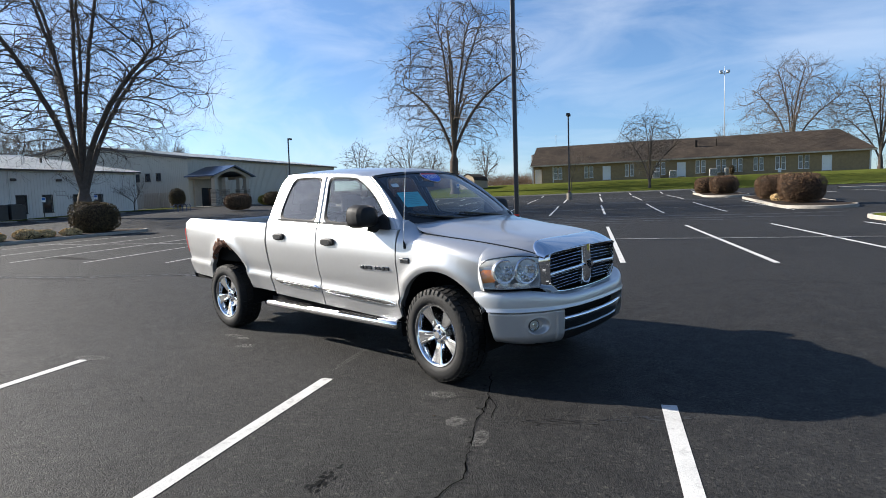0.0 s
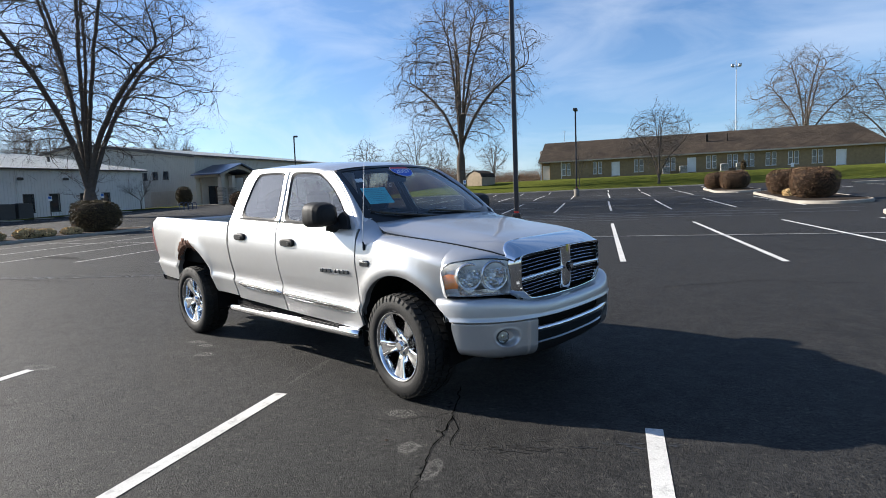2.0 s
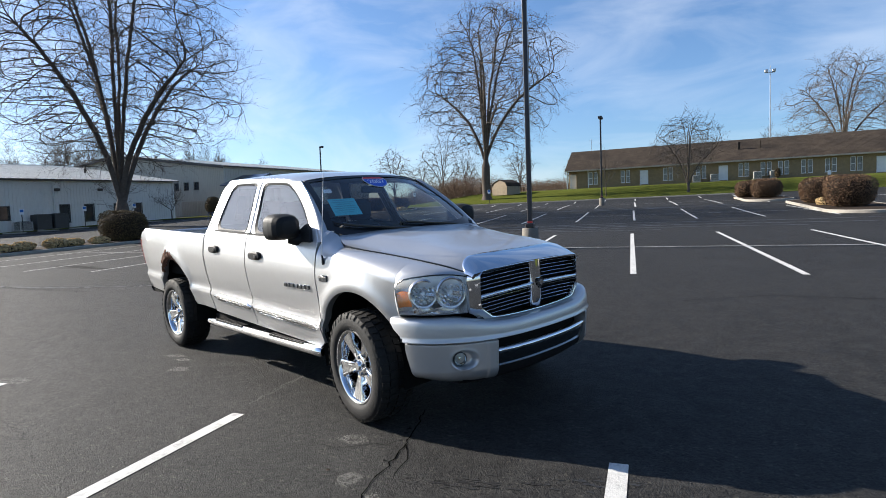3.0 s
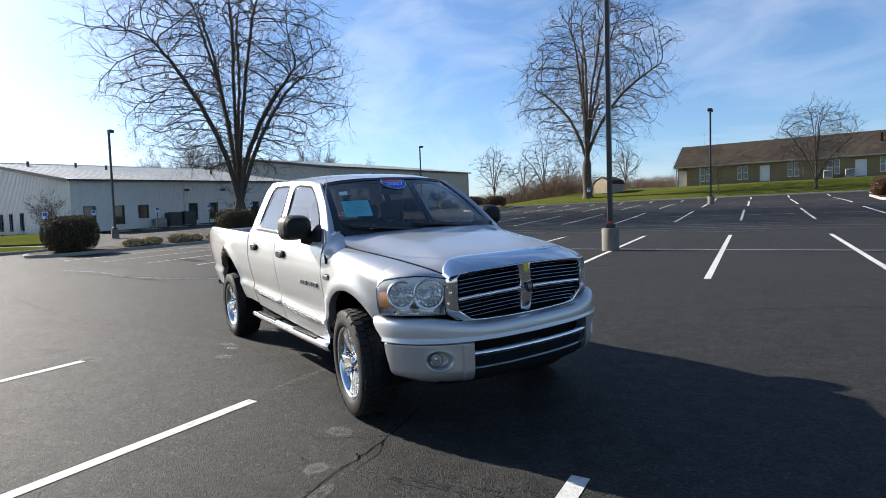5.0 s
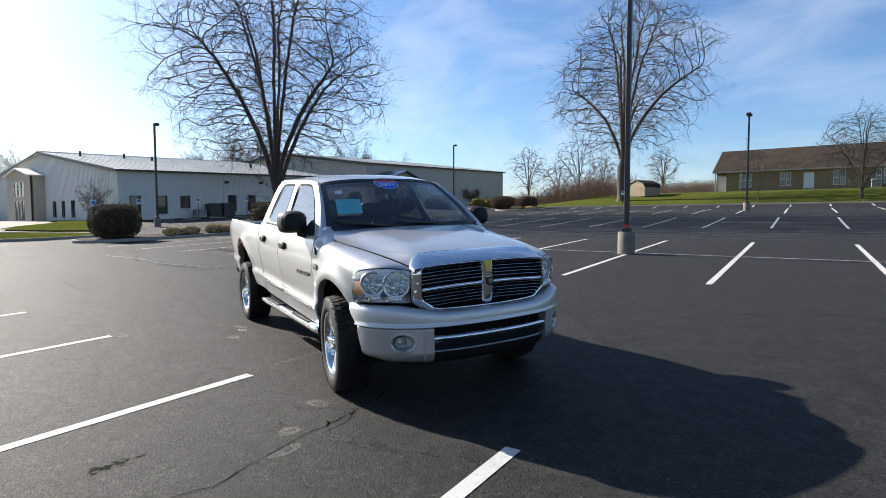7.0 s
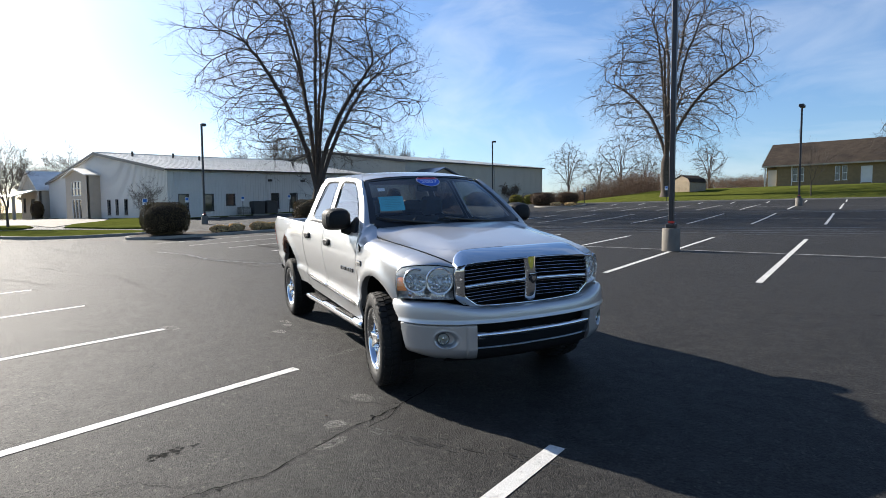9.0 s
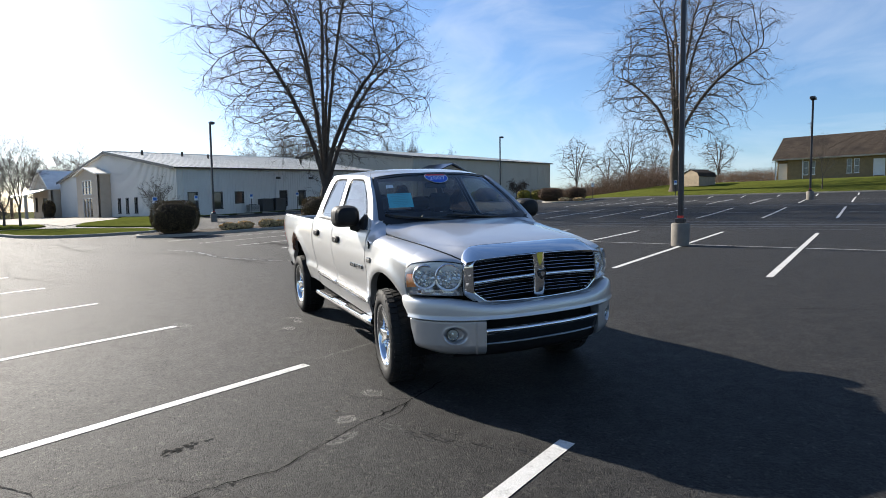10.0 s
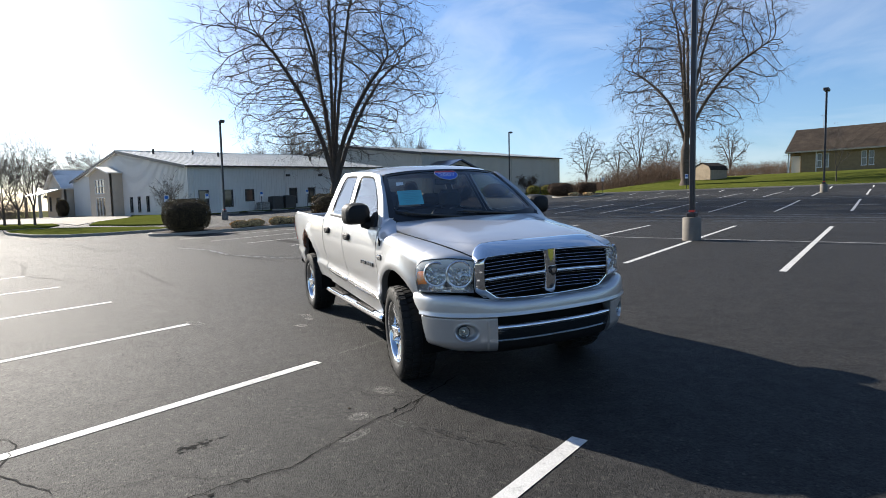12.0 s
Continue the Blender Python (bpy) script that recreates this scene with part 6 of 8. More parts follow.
for k in range(7):
    wd = (0.08, 0.095, 0.06, 0.09, 0.095, 0.07, 0.05)[k]
    part("print_bar", flat([(-wd, 0.085 - k * 0.027), (wd, 0.085 - k * 0.027), (wd, 0.093 - k * 0.027), (-wd, 0.093 - k * 0.027)], 0.002), PAPER_INK, paper, smooth=0)
small = part("inspection_sticker", flat([(-0.035, -0.03), (0.035, -0.03), (0.035, 0.03), (-0.035, 0.03)]), STICK_WHITE, truck, "small pale square sticker", smooth=0)
small.matrix_basis = on_screen(-0.80, 0.76, -0.01)
# wipers and cowl grille
g = Geo()
g.grid([[Vector((1.50 - 0.15 * abs(v) ** 2.2 + dx, 0.79 * v, 1.255 + 0.012 * (1 - v * v) + dz)) for dx, dz in ((0.10, -0.035), (0.05, -0.004), (0.0, 0.004), (-0.04, 0.012))] for v in np.linspace(-0.90, 0.90, 21)])
part("cowl_grille", g, BLACK_PLASTIC, truck, smooth=40)
for ys_, ye in ((-0.08, -0.66), (0.46, -0.10)):
    wp = part("wiper", Geo(), SATIN_BLACK, truck)
    vs_, ve = ys_ / 0.765, ye / 0.765
    g = Geo()
    pts = [screen(vs_ + (ve - vs_) * t, 0.03 + 0.10 * t) + Vector((0.012, 0, 0.024)) for t in np.linspace(0, 1, 7)]
    g.tube(pts, 0.010, 6)
    part("arm", g, SATIN_BLACK, wp)
    g = Geo()
    pts = [screen(vs_ + (ve - vs_) * t, 0.055 + 0.085 * t) + Vector((0.008, 0, 0.012)) for t in np.linspace(0.15, 1.1, 9)]
    g.tube(pts, 0.009, 5)
    part("blade", g, SATIN_BLACK, wp)
    g = Geo()
    g.lathe([(0.028, -0.03), (0.028, 0.02), (0.018, 0.035), (0, 0.035)], 12, Matrix.Translation(screen(vs_, 0.02) + Vector((0.0, 0, -0.03))))
    part("pivot", g, SATIN_BLACK, wp)

# ---- door fittings ----
for ob, hx, hz, ln, flip in ((rd_r, -0.47, 1.178, 0.20, 0), (rd_l, -0.47, 1.178, 0.20, 1), (fd_r, 0.385, 1.143, 0.21, 0), (fd_l, 0.385, 1.143, 0.21, 1)):
    y = side_y(hx, hz)
    g = Geo()
    prof = [(ln / 2 * math.copysign(abs(math.cos(t)) ** 0.6, math.cos(t)), 0.036 * math.copysign(abs(math.sin(t)) ** 0.7, math.sin(t))) for t in np.linspace(0, 2 * math.pi, 24, endpoint=False)]
    rings = []
    for s, d in ((1.0, -0.004), (1.0, 0.012), (0.93, 0.024), (0.7, 0.030)):
        rings.append([(hx + a * s, -y - d, hz + b * s) for a, b in prof])
    for a, b in zip(rings[:-1], rings[1:]):
        g.ring(a, b)
    g.add(rings[-1], [tuple(range(len(prof)))])
    part("door_handle", g.mirrored() if flip else g, BLACK_PLASTIC, ob, "black pull handle")
    g = Geo()
    g.box(hx + ln * 0.12, hx + ln * 0.32, -y - 0.034, -y - 0.028, hz - 0.02, hz + 0.006, bevel=0.002)
    part("door_lock", g.mirrored() if flip else g, SATIN_BLACK, ob)


def moulding(x0, x1, flip, ob, zc, mat, hh=0.028, name="side_moulding", proud=0.0, label="bright body side strip"):
    g = Geo()
    rows = []
    xs = np.linspace(x0, x1, 14)
    for i, x in enumerate(xs):
        k = min(1.0, (x - x0) / 0.12 + 0.12, (x1 - x) / 0.03 + 0.2) if x0 < 0 and ob in (rd_r, rd_l) else min(1.0, (x1 - x) / 0.12 + 0.12, (x - x0) / 0.03 + 0.2)
        z = zc + rake(x)
        row = []
        for a, d in ((-1.25, -0.002), (-1.0, 0.014), (-0.3, 0.022), (0.5, 0.022), (1.0, 0.014), (1.15, -0.002)):
            zz = z + a * hh * k
            row.append((x, -side_y(x, zz) - (d + proud) * max(0.4, k), zz))
        rows.append(row)
    g.grid(rows)
    return part(name, g.mirrored() if flip else g, mat, ob, label, smooth=50)


for ob, flip in ((rd_r, 0), (rd_l, 1)):
    moulding(-0.66, 0.165, flip, ob, 0.608, CHROME_SOFT)
    moulding(-0.56, 0.12, flip, ob, 0.606, SATIN_BLACK, 0.009, "moulding_insert", 0.004, "black insert")
for ob, flip in ((fd_r, 0), (fd_l, 1)):
    moulding(0.200, 1.30, flip, ob, 0.608, CHROME_SOFT)
    moulding(0.245, 1.20, flip, ob, 0.606, SATIN_BLACK, 0.009, "moulding_insert", 0.004, "black insert")
# a worn step in the lower doors and the sill
g = Geo()
rows = []
for x in np.linspace(X_BED + 0.03, X_FEN + 0.04, 20):
    zr = rake(x)
    rows.append([(x, -side_y(x, 0.44 + zr) + 0.012, 0.441 + zr), (x, -0.86, 0.425 + zr), (x, -0.80, 0.41 + zr), (x, -0.70, 0.40 + zr)])
g.grid(rows)
both("sill", g, PAINT, truck, smooth=50)
# raised letters on the door: plain bars
for ob, flip in ((fd_r, 0), (fd_l, 1)):
    x = 0.86
    for k, wd in enumerate((0.05, 0.05, 0.06, 0.0, 0.03, 0.055, 0.055, 0.055)):
        if wd:
            zc = 0.925
            y = side_y(x, zc)
            g = Geo()
            g.box(x, x + wd - 0.010, -y - 0.012, -y + 0.006, zc - 0.017, zc + 0.017, bevel=0.004)
            part("badge_bar", g.mirrored() if flip else g, GLOSS_DARK, ob, smooth=30)
        x += wd if wd else 0.035
for ob, flip in ((fen_r, 0), (fen_l, 1)):
    y = side_y(1.45, 1.015)
    g = Geo()
    g.box(1.395, 1.505, -y - 0.010, -y + 0.008, 0.988, 1.035, bevel=0.006)
    bd = part("badge", g.mirrored() if flip else g, GLOSS_DARK, ob, "small dark rectangular badge", smooth=30)
    g = Geo()
    g.box(1.40, 1.50, -y - 0.014, -y - 0.009, 1.018, 1.028)
    part("badge_bar", g.mirrored() if flip else g, CHROME_SOFT, ob, smooth=0)

# mirrors
for flip in (0, 1):
    mr = part("wing_mirror", Geo(), BLACK_PLASTIC, truck, "large black plastic wing mirror")
    g = Geo()
    sect = []
    for x, s in ((0.875, 0.93), (0.89, 1.0), (0.955, 1.0), (1.01, 0.94), (1.05, 0.80), (1.075, 0.5), (1.082, 0.15)):
        sect.append([(x + 0.04, -1.025 + 0.126 * s * math.copysign(abs(math.cos(t)) ** (0.72 if math.sin(t) > 0 else 0.5), math.cos(t)), 1.392 + (0.110 if math.sin(t) > 0 else 0.098) * s * math.copysign(abs(math.sin(t)) ** 0.62, math.sin(t))) for t in np.linspace(0, 2 * math.pi, 28, endpoint=False)])
    for a, b in zip(sect[:-1], sect[1:]):
        g.ring(a, b)
    g.add(sect[-1], [tuple(range(28))])
    part("housing", g.mirrored() if flip else g, BLACK_PLASTIC, mr, smooth=60)
    g = Geo()
    g.add([(0.905, p[1] * 0.98 - 0.02, 1.392 + (p[2] - 1.392) * 0.9) for p in sect[0]], [tuple(range(27, -1, -1))])
    part("mirror_glass", g.mirrored() if flip else g, CHROME, mr, smooth=0)
    g = Geo()
    g.tube([(1.0, -0.97, 1.305), (1.05, -0.91, 1.285), (1.08, -0.86, 1.29)], [0.045, 0.05, 0.06], 10)
    part("arm", g.mirrored() if flip else g, BLACK_PLASTIC, mr, smooth=60)
    g = Geo()
    sail = [(1.01, 1.278), (1.24, 1.272), (1.17, 1.37), (1.10, 1.41), (1.03, 1.36)]
    g.prism([(x, -cab_y(z, x) - 0.004, z) for x, z in sail], (0, -0.028, 0))
    part("sail_panel", g.mirrored() if flip else g, BLACK_PLASTIC, mr, smooth=30)
# aerial on the right fender
an = part("aerial", Geo(), STEEL, truck)
g = Geo()
g.lathe([(0.017, 0.0), (0.015, 0.015), (0.008, 0.045), (0.005, 0.068), (0, 0.068)], 12, pose(1.448, -side_y(1.448, 1.125) + 0.006, 1.118, 14))
part("foot", g, BLACK_PLASTIC, an)
g = Geo()
g.tube([(1.448, -side_y(1.448, 1.125) - 0.010, 1.185), (1.452, -0.908, 1.80)], [0.0035, 0.0018], 6)
part("mast", g, STEEL, an)

# ---- bed ----
# liner and walls near-black, the shade in the bed put into their colour
g = Geo()
g.box(-2.74, -0.86, -0.72, 0.72, 0.82, 0.86)
for s in (-1, 1):
    g.box(-2.74, -0.86, s * 0.76 - 0.04, s * 0.76 + 0.04, 0.82, 1.27)
    for cx in (-WB,):
        g.box(cx - 0.42, cx + 0.42, min(s * 0.5, s * 0.74), max(s * 0.5, s * 0.74), 0.84, 1.08, bevel=0.06)
g.box(-0.83, -0.79, -0.80, 0.80, 0.60, 1.345)
for s in (-1, 1):
    g.grid([[(x, s * 0.845, 0.84), (x, s * (side_y(x, rail(x)) - 0.076), rail(x) - 0.05)] for x in np.linspace(-2.75, -0.83, 8)])
part("bed_liner", g, VOID, truck, "bed liner, near-black for the shade inside the bed", smooth=30)
for s in (0, 1):
    g = Geo()
    rows = []
    for x in np.linspace(-2.79, -0.765, 18):
        zt = rail(x)
        yo = side_y(x, zt)
        rows.append([(x, -yo - 0.001, zt - 0.014), (x, -yo + 0.003, zt + 0.002), (x, -yo + 0.012, zt + 0.012), (x, -yo + 0.03, zt + 0.016), (x, -yo + 0.055, zt + 0.013), (x, -yo + 0.070, zt + 0.004), (x, -yo + 0.075, zt - 0.07)])
    g.grid([r[:5] for r in rows])
    part("rail_top", g.mirrored() if s else g, PAINT, truck, smooth=50)
    g = Geo()
    g.grid([r[4:] for r in rows])
    part("rail_cap", g.mirrored() if s else g, VOID, truck, "near-black inner edge of the bed rail", smooth=50)
tg = part("tailgate", Geo(), PAINT, truck)
g = Geo()
g.box(-2.815, -2.75, -0.77, 0.77, 0.72, 1.33, bevel=0.02)
part("panel", g, PAINT, tg, smooth=40)
g = Geo()
g.box(-2.825, -2.815, -0.12, 0.12, 1.12, 1.22, bevel=0.003)
part("latch", g, BLACK_PLASTIC, tg)
for flip in (0, 1):
    g = Geo()
    g.grid([[(-2.835, -0.75, z), (-2.832, -0.84, z), (-2.812, -side_y(-2.80, z) - 0.004, z), (-2.782, -side_y(-2.78, z) - 0.005, z)] for z in np.linspace(0.93, 1.24, 8)])
    part("tail_lamp", g.mirrored() if flip else g, RED_LENS, truck, "red tail lamp", smooth=50)
rb = part("rear_bumper", Geo(), CHROME_SOFT, truck)
g = Geo()
rows = []
for k in range(25):
    v = -1 + 2 * k / 24
    x = -2.93 + 0.16 * abs(v) ** 4
    rows.append([(x + 0.06, v * 0.85, 0.56), (x, v * 0.86, 0.59), (x - 0.015, v * 0.86, 0.67), (x + 0.01, v * 0.855, 0.73), (x + 0.16, v * 0.84, 0.74)])
g.grid(rows)
part("bar", g, CHROME_SOFT, rb, smooth=50)
g = Geo()
g.box(-2.80, -2.30, -0.84, 0.84, 0.56, 0.64)
g.box(-2.82, 2.35, -0.48, -0.38, 0.42, 0.58)
g.box(-2.82, 2.35, 0.38, 0.48, 0.42, 0.58)
g.box(-0.95, 1.25, -0.80, 0.80, 0.40, 0.46)
g.box(1.10, 2.35, -0.55, 0.55, 0.50, 1.00)
g.tube([(-WB, -0.75, 0.41), (-WB, 0.75, 0.41)], 0.055, 10)
g.lathe([(0.0, -0.14), (0.12, -0.12), (0.16, 0), (0.12, 0.12), (0, 0.14)], 16, pose(-WB, 0, 0.41, 0, 90, 0))
g.tube([(WB, -0.75, 0.41), (WB, 0.75, 0.41)], 0.05, 10)
g.tube([(-1.6, 0, 0.45), (0.6, 0, 0.50)], 0.045, 8)
part("chassis", g, VOID, truck, "dark underbody", smooth=30)
# wheel housings
for cx, cz, rx, rz in ARCHES:
    rx, rz = rx + 0.012, rz + 0.012
    for flip in (0, 1):
        g = Geo()
        g.grid([[(cx + rx * math.cos(t), -y, cz + rz * math.sin(t)) for y in (0.915, 0.80, 0.62, 0.50)] for t in np.linspace(-0.25, math.pi + 0.25, 22)])
        g.add([(cx + rx * math.cos(t), -0.50, cz + rz * math.sin(t)) for t in np.linspace(-0.25, math.pi + 0.25, 22)], [tuple(range(22))])
        part("wheel_housing", g.mirrored() if flip else g, VOID, truck, smooth=50)

# rusted lip of the rear wheel arches
for ob, flip, seed in ((bed_r, 0, 5), (bed_l, 1, 6)):
    rnd = random.Random(seed)
    g = Geo()
    rows = []
    for t in np.linspace(1.25, 2.42, 36):
        c, q = math.cos(t), math.sin(t)
        w0 = (0.012 + 0.050 * step(t, 1.25, 1.6) * step(-t, -2.42, -2.0)) * rnd.uniform(0.55, 1.35) + 0.035 * math.exp(-((t - 1.85) / 0.22) ** 2)
        col = []
        for d, oo in ((-0.030 * rnd.uniform(0.1, 1.6), -0.004), (0.012, 0.010), (w0 * 0.6, 0.013), (w0, 0.003), (w0 + 0.006, -0.004)):
            x, z = -1.67 + (0.48 + d) * c, 0.50 + (0.545 + d) * q
            col.append((x, -side_y(x, z) - oo * rnd.uniform(0.5, 1.5), z))
        rows.append(col)
    g.grid(rows)
    part("rusted_lip", g.mirrored() if flip else g, RUST, ob, "torn rusted wheel arch lip", smooth=0)

# ---- step bars ----
for flip in (0, 1):
    sb_ = part("step_bar", Geo(), CHROME, truck, "chrome tubular side step")
    g = Geo()
    y0 = -0.888
    pts = [(-0.95, y0 + 0.03, 0.402), (-0.93, y0 + 0.006, 0.402), (-0.87, y0, 0.402)] + [(x, y0, 0.402) for x in np.linspace(-0.7, 1.05, 8)] + [(1.16, y0, 0.402), (1.215, y0 + 0.004, 0.402), (1.235, y0 + 0.01, 0.402)]
    rad = [0.02, 0.034, 0.039] + [0.04] * 8 + [0.04, 0.039, 0.032]
    g.tube(pts, rad, 18)
    part("tube", g.mirrored() if flip else g, CHROME, sb_, smooth=50)
    for xa, xb_ in ((-0.70, -0.10), (0.42, 1.0)):
        pad = Geo()
        n = 10
        for k in range(n):
            x = xa + (xb_ - xa) * k / n
            pad.box(x, x + (xb_ - xa) / n * 0.72, y0 - 0.026, y0 + 0.052, 0.434, 0.448, bevel=0.003)
        pad.box(xa, xb_, y0 - 0.03, y0 + 0.05, 0.42, 0.436)
        part("step_pad", pad.mirrored() if flip else pad, BLACK_PLASTIC, sb_, "black ribbed step pad", smooth=0)
    for x in (-0.75, 0.2, 1.05):
        g = Geo()
        g.tube([(x, y0 + 0.02, 0.40), (x, -0.70, 0.46)], 0.022, 8)
        part("bracket", g.mirrored() if flip else g, SATIN_BLACK, sb_)

# ---- wheels ----
RIM = 0.264


def wheel(cx, cy, steer, seed, spoke0=0.0):
    w = part("wheel", Geo(), CHROME, truck)
    out = -1 if cy < 0 else 1
    m = pose(cx, cy, R_TYRE, 0, 0, steer) @ pose(0, 0, 0, 90 if out < 0 else -90, 0, 0)
    # local z is the axle, outward
    g = Geo()
    prof = [(RIM - 0.004, -0.125), (RIM + 0.020, -0.138), (0.325, -0.142), (0.365, -0.134), (0.384, -0.115), (0.388, 0.0), (0.384, 0.115), (0.365, 0.132), (0.335, 0.142), (0.305, 0.142), (RIM + 0.018, 0.136), (RIM + 0.002, 0.118)]
    g.lathe(prof, 64, m)
    ty = part("tyre", g, RUBBER, w, "black all-terrain tyre", smooth=50)
    rnd = random.Random(seed)
    tread = Geo()
    n = 44
    for k in range(n):
        for lane, (za, zb, sh) in enumerate(((-0.122, -0.075, 0.0), (-0.066, -0.010, 0.5), (0.006, 0.062, 0.1), (0.072, 0.122, 0.6))):
            t = 2 * math.pi * (k + sh) / n
            dt = 2 * math.pi / n * 0.66
            vs = []
            for r in (0.382, R_TYRE):
                sk = 0.35 if lane % 2 else -0.35
                for tt, zz in ((t, za), (t + dt, za), (t + dt * (1 + sk), zb), (t + dt * sk, zb)):
                    rr = r - (0.010 if (abs(zz) > 0.1 and r > 0.39) else 0)
                    vs.append(m @ Vector((rr * math.cos(tt), rr * math.sin(tt), zz)))
            tread.add(vs, [(4, 5, 6, 7), (0, 1, 5, 4), (1, 2, 6, 5), (2, 3, 7, 6), (3, 0, 4, 7)])
        t = 2 * math.pi * (k + (0.6 if out < 0 else 0.1)) / n
        dt = 2 * math.pi / n * (0.62 if k % 2 else 0.42)
        for zs_ in (1, -1):
            vs = []
            for r, zz in ((0.387, 0.108), (0.384, 0.126), (0.364, 0.138), (0.350, 0.142)):
                for tt in (t, t + dt):
                    vs.append(m @ Vector(((r + 0.004) * math.cos(tt), (r + 0.004) * math.sin(tt), zs_ * (zz + 0.004))))
            tread.add(vs, [(0, 1, 3, 2), (2, 3, 5, 4), (4, 5, 7, 6)])
    part("tread", tread, RUBBER, w, "knobbly tread blocks", smooth=0)
    g = Geo()
    g.lathe([(RIM + 0.002, 0.120), (RIM - 0.002, 0.128), (RIM - 0.012, 0.126), (RIM - 0.020, 0.112), (RIM - 0.028, 0.06), (RIM - 0.04, -0.10), (RIM, -0.12)], 64, m)
    part("rim", g, CHROME, w, "chrome five-spoke alloy wheel", smooth=50)
    for k in range(5):
        t0 = 2 * math.pi * k / 5 + seed * 0.3 + spoke0
        g = Geo()
        rows = []
        # a wide raised spoke with a ridge along each edge
        for r, hw, zz in ((0.045, 0.026, 0.066), (0.085, 0.033, 0.080), (0.14, 0.042, 0.092), (0.19, 0.054, 0.100), (0.226, 0.066, 0.106), (0.246, 0.076, 0.110)):
            row = []
            for a, dz in ((-1.12, -0.055), (-1.0, -0.006), (-0.8, 0.0), (-0.25, -0.005), (0.25, -0.005), (0.8, 0.0), (1.0, -0.006), (1.12, -0.055)):
                s = a * hw
                x, y = r * math.cos(t0) - s * math.sin(t0), r * math.sin(t0) + s * math.cos(t0)
                row.append(m @ Vector((x, y, zz + dz)))
            rows.append(row)
        g.grid(rows)
        part("spoke", g, CHROME, w, smooth=40)
    g = Geo()
    g.lathe([(0.088, 0.02), (0.086, 0.072), (0.070, 0.080), (0.040, 0.082), (0.036, 0.096), (0.030, 0.102), (0.0, 0.103)], 30, m)
    part("hub_cap", g, CHROME, w, smooth=40)
    for k in range(5):
        t = 2 * math.pi * (k + 0.5) / 5 + seed * 0.3 + spoke0
        g = Geo()
        g.lathe([(0.012, 0.06), (0.012, 0.086), (0.006, 0.092), (0, 0.092)], 8, m @ Matrix.Translation((0.062 * math.cos(t), 0.062 * math.sin(t), 0)))
        part("lug_nut", g, GLOSS_DARK, w)
    g = Geo()
    g.lathe([(0.0, -0.01), (0.175, -0.01), (0.175, 0.01), (0.0, 0.012)], 30, m)
    part("brake_disc", g, GLOSS_DARK, w, "grey brake disc")
    g = Geo()
    g.lathe([(0.0, -0.10), (RIM - 0.045, -0.10)], 30, m)
    part("backing", g, VOID, w)


wheel(WB, -0.846, -8.0, 1, 0.58)
wheel(WB, 0.846, -8.0, 2)
wheel(-WB, -0.812, 0.0, 3)
wheel(-WB, 0.812, 0.0, 4)


# ---- front end ----
def nose(y, k=0.0):
    """Front face of the grille in plan."""
    return 2.664 - 0.048 * (abs(y) / 0.62) ** 2.2 + k


gr = part("grille", Geo(), CHROME, truck, "chrome crosshair grille with thin dark slots")


def cut_loop(wt, wb, zt, zb, cut, out, n=8, soft=1):
    """Grille outline: upright sides, the lower corners cut off at a slant."""
    loop = loop_between([(-wb + cut, zb), (wb - cut, zb), (wb, zb + cut * 0.75), (wt, zt - 0.03), (wt - 0.03, zt), (-wt + 0.03, zt), (-wt, zt - 0.03), (-wb, zb + cut * 0.75)], n, (0.010, 0, 0.004, 0, 0.012, 0, 0.004, 0))
    return [(nose(y, out), y, z) for y, z in rounded(loop, soft)]


def blend_loops(a, b, s, out):
    """A loop between two loops, pushed forward."""
    return [tuple(Vector(p).lerp(Vector(q), s) + Vector((out, 0, 0))) for p, q in zip(a, b)]


o1 = cut_loop(0.612, 0.612, 1.074, 0.730, 0.11, -0.052)
o4 = cut_loop(0.560, 0.562, 1.084, 0.770, 0.10, -0.020)
g = Geo()
prof = [(0.0, 0.0), (0.07, 0.012), (0.22, 0.022), (0.45, 0.032), (0.68, 0.039), (0.86, 0.042), (0.95, 0.038), (1.0, 0.022)]
loops = [blend_loops(o1, o4, s, d) for s, d in prof] + [[(p[0] - 0.07, p[1], p[2]) for p in o4]]
for a, c in zip(loops[:-1], loops[1:]):
    g.ring(a, c)
part("surround", g, CHROME, gr, smooth=60)
g = Geo()
g.add([(p[0] - 0.06, p[1], p[2]) for p in o4], [tuple(range(len(o4)))])
part("backing", g, VOID, gr, smooth=0)
# chrome crown over the grille, rounding back into the bonnet
g = Geo()
rows = []
for v in vs_hood:
    y = 0.612 * v
    a0 = Vector((nose(y) + 0.014, y, 1.102 - 0.036 * abs(v) ** 2.6))
    b0 = hood_point(crown_seam(v) - 0.006, v) + Vector((0.004, 0, 0.005))
    k = 1 - abs(v) ** 12
    bend = a0.lerp(b0, 0.5) + Vector((0.014, 0, 0.016)) * k
    row = [a0 + Vector((-0.05, 0, -0.016)), a0 + Vector((-0.004, 0, -0.014))]
    for t in np.linspace(0, 1, 11):
        row.append(a0 * (1 - t) ** 2 + bend * (2 * t * (1 - t)) + b0 * t * t)
    row.append(b0 + Vector((-0.012, 0, -0.008)))
    rows.append(row)
for end, sd in ((0, 1), (-1, -1)):
    tail = [Vector(p) + Vector((-0.01, sd * 0.008, -0.016)) for p in rows[end]]
    rows.insert(0 if end == 0 else len(rows), tail)
g.grid(rows)
part("crown", g, CHROME, gr, smooth=60)
g = Geo()
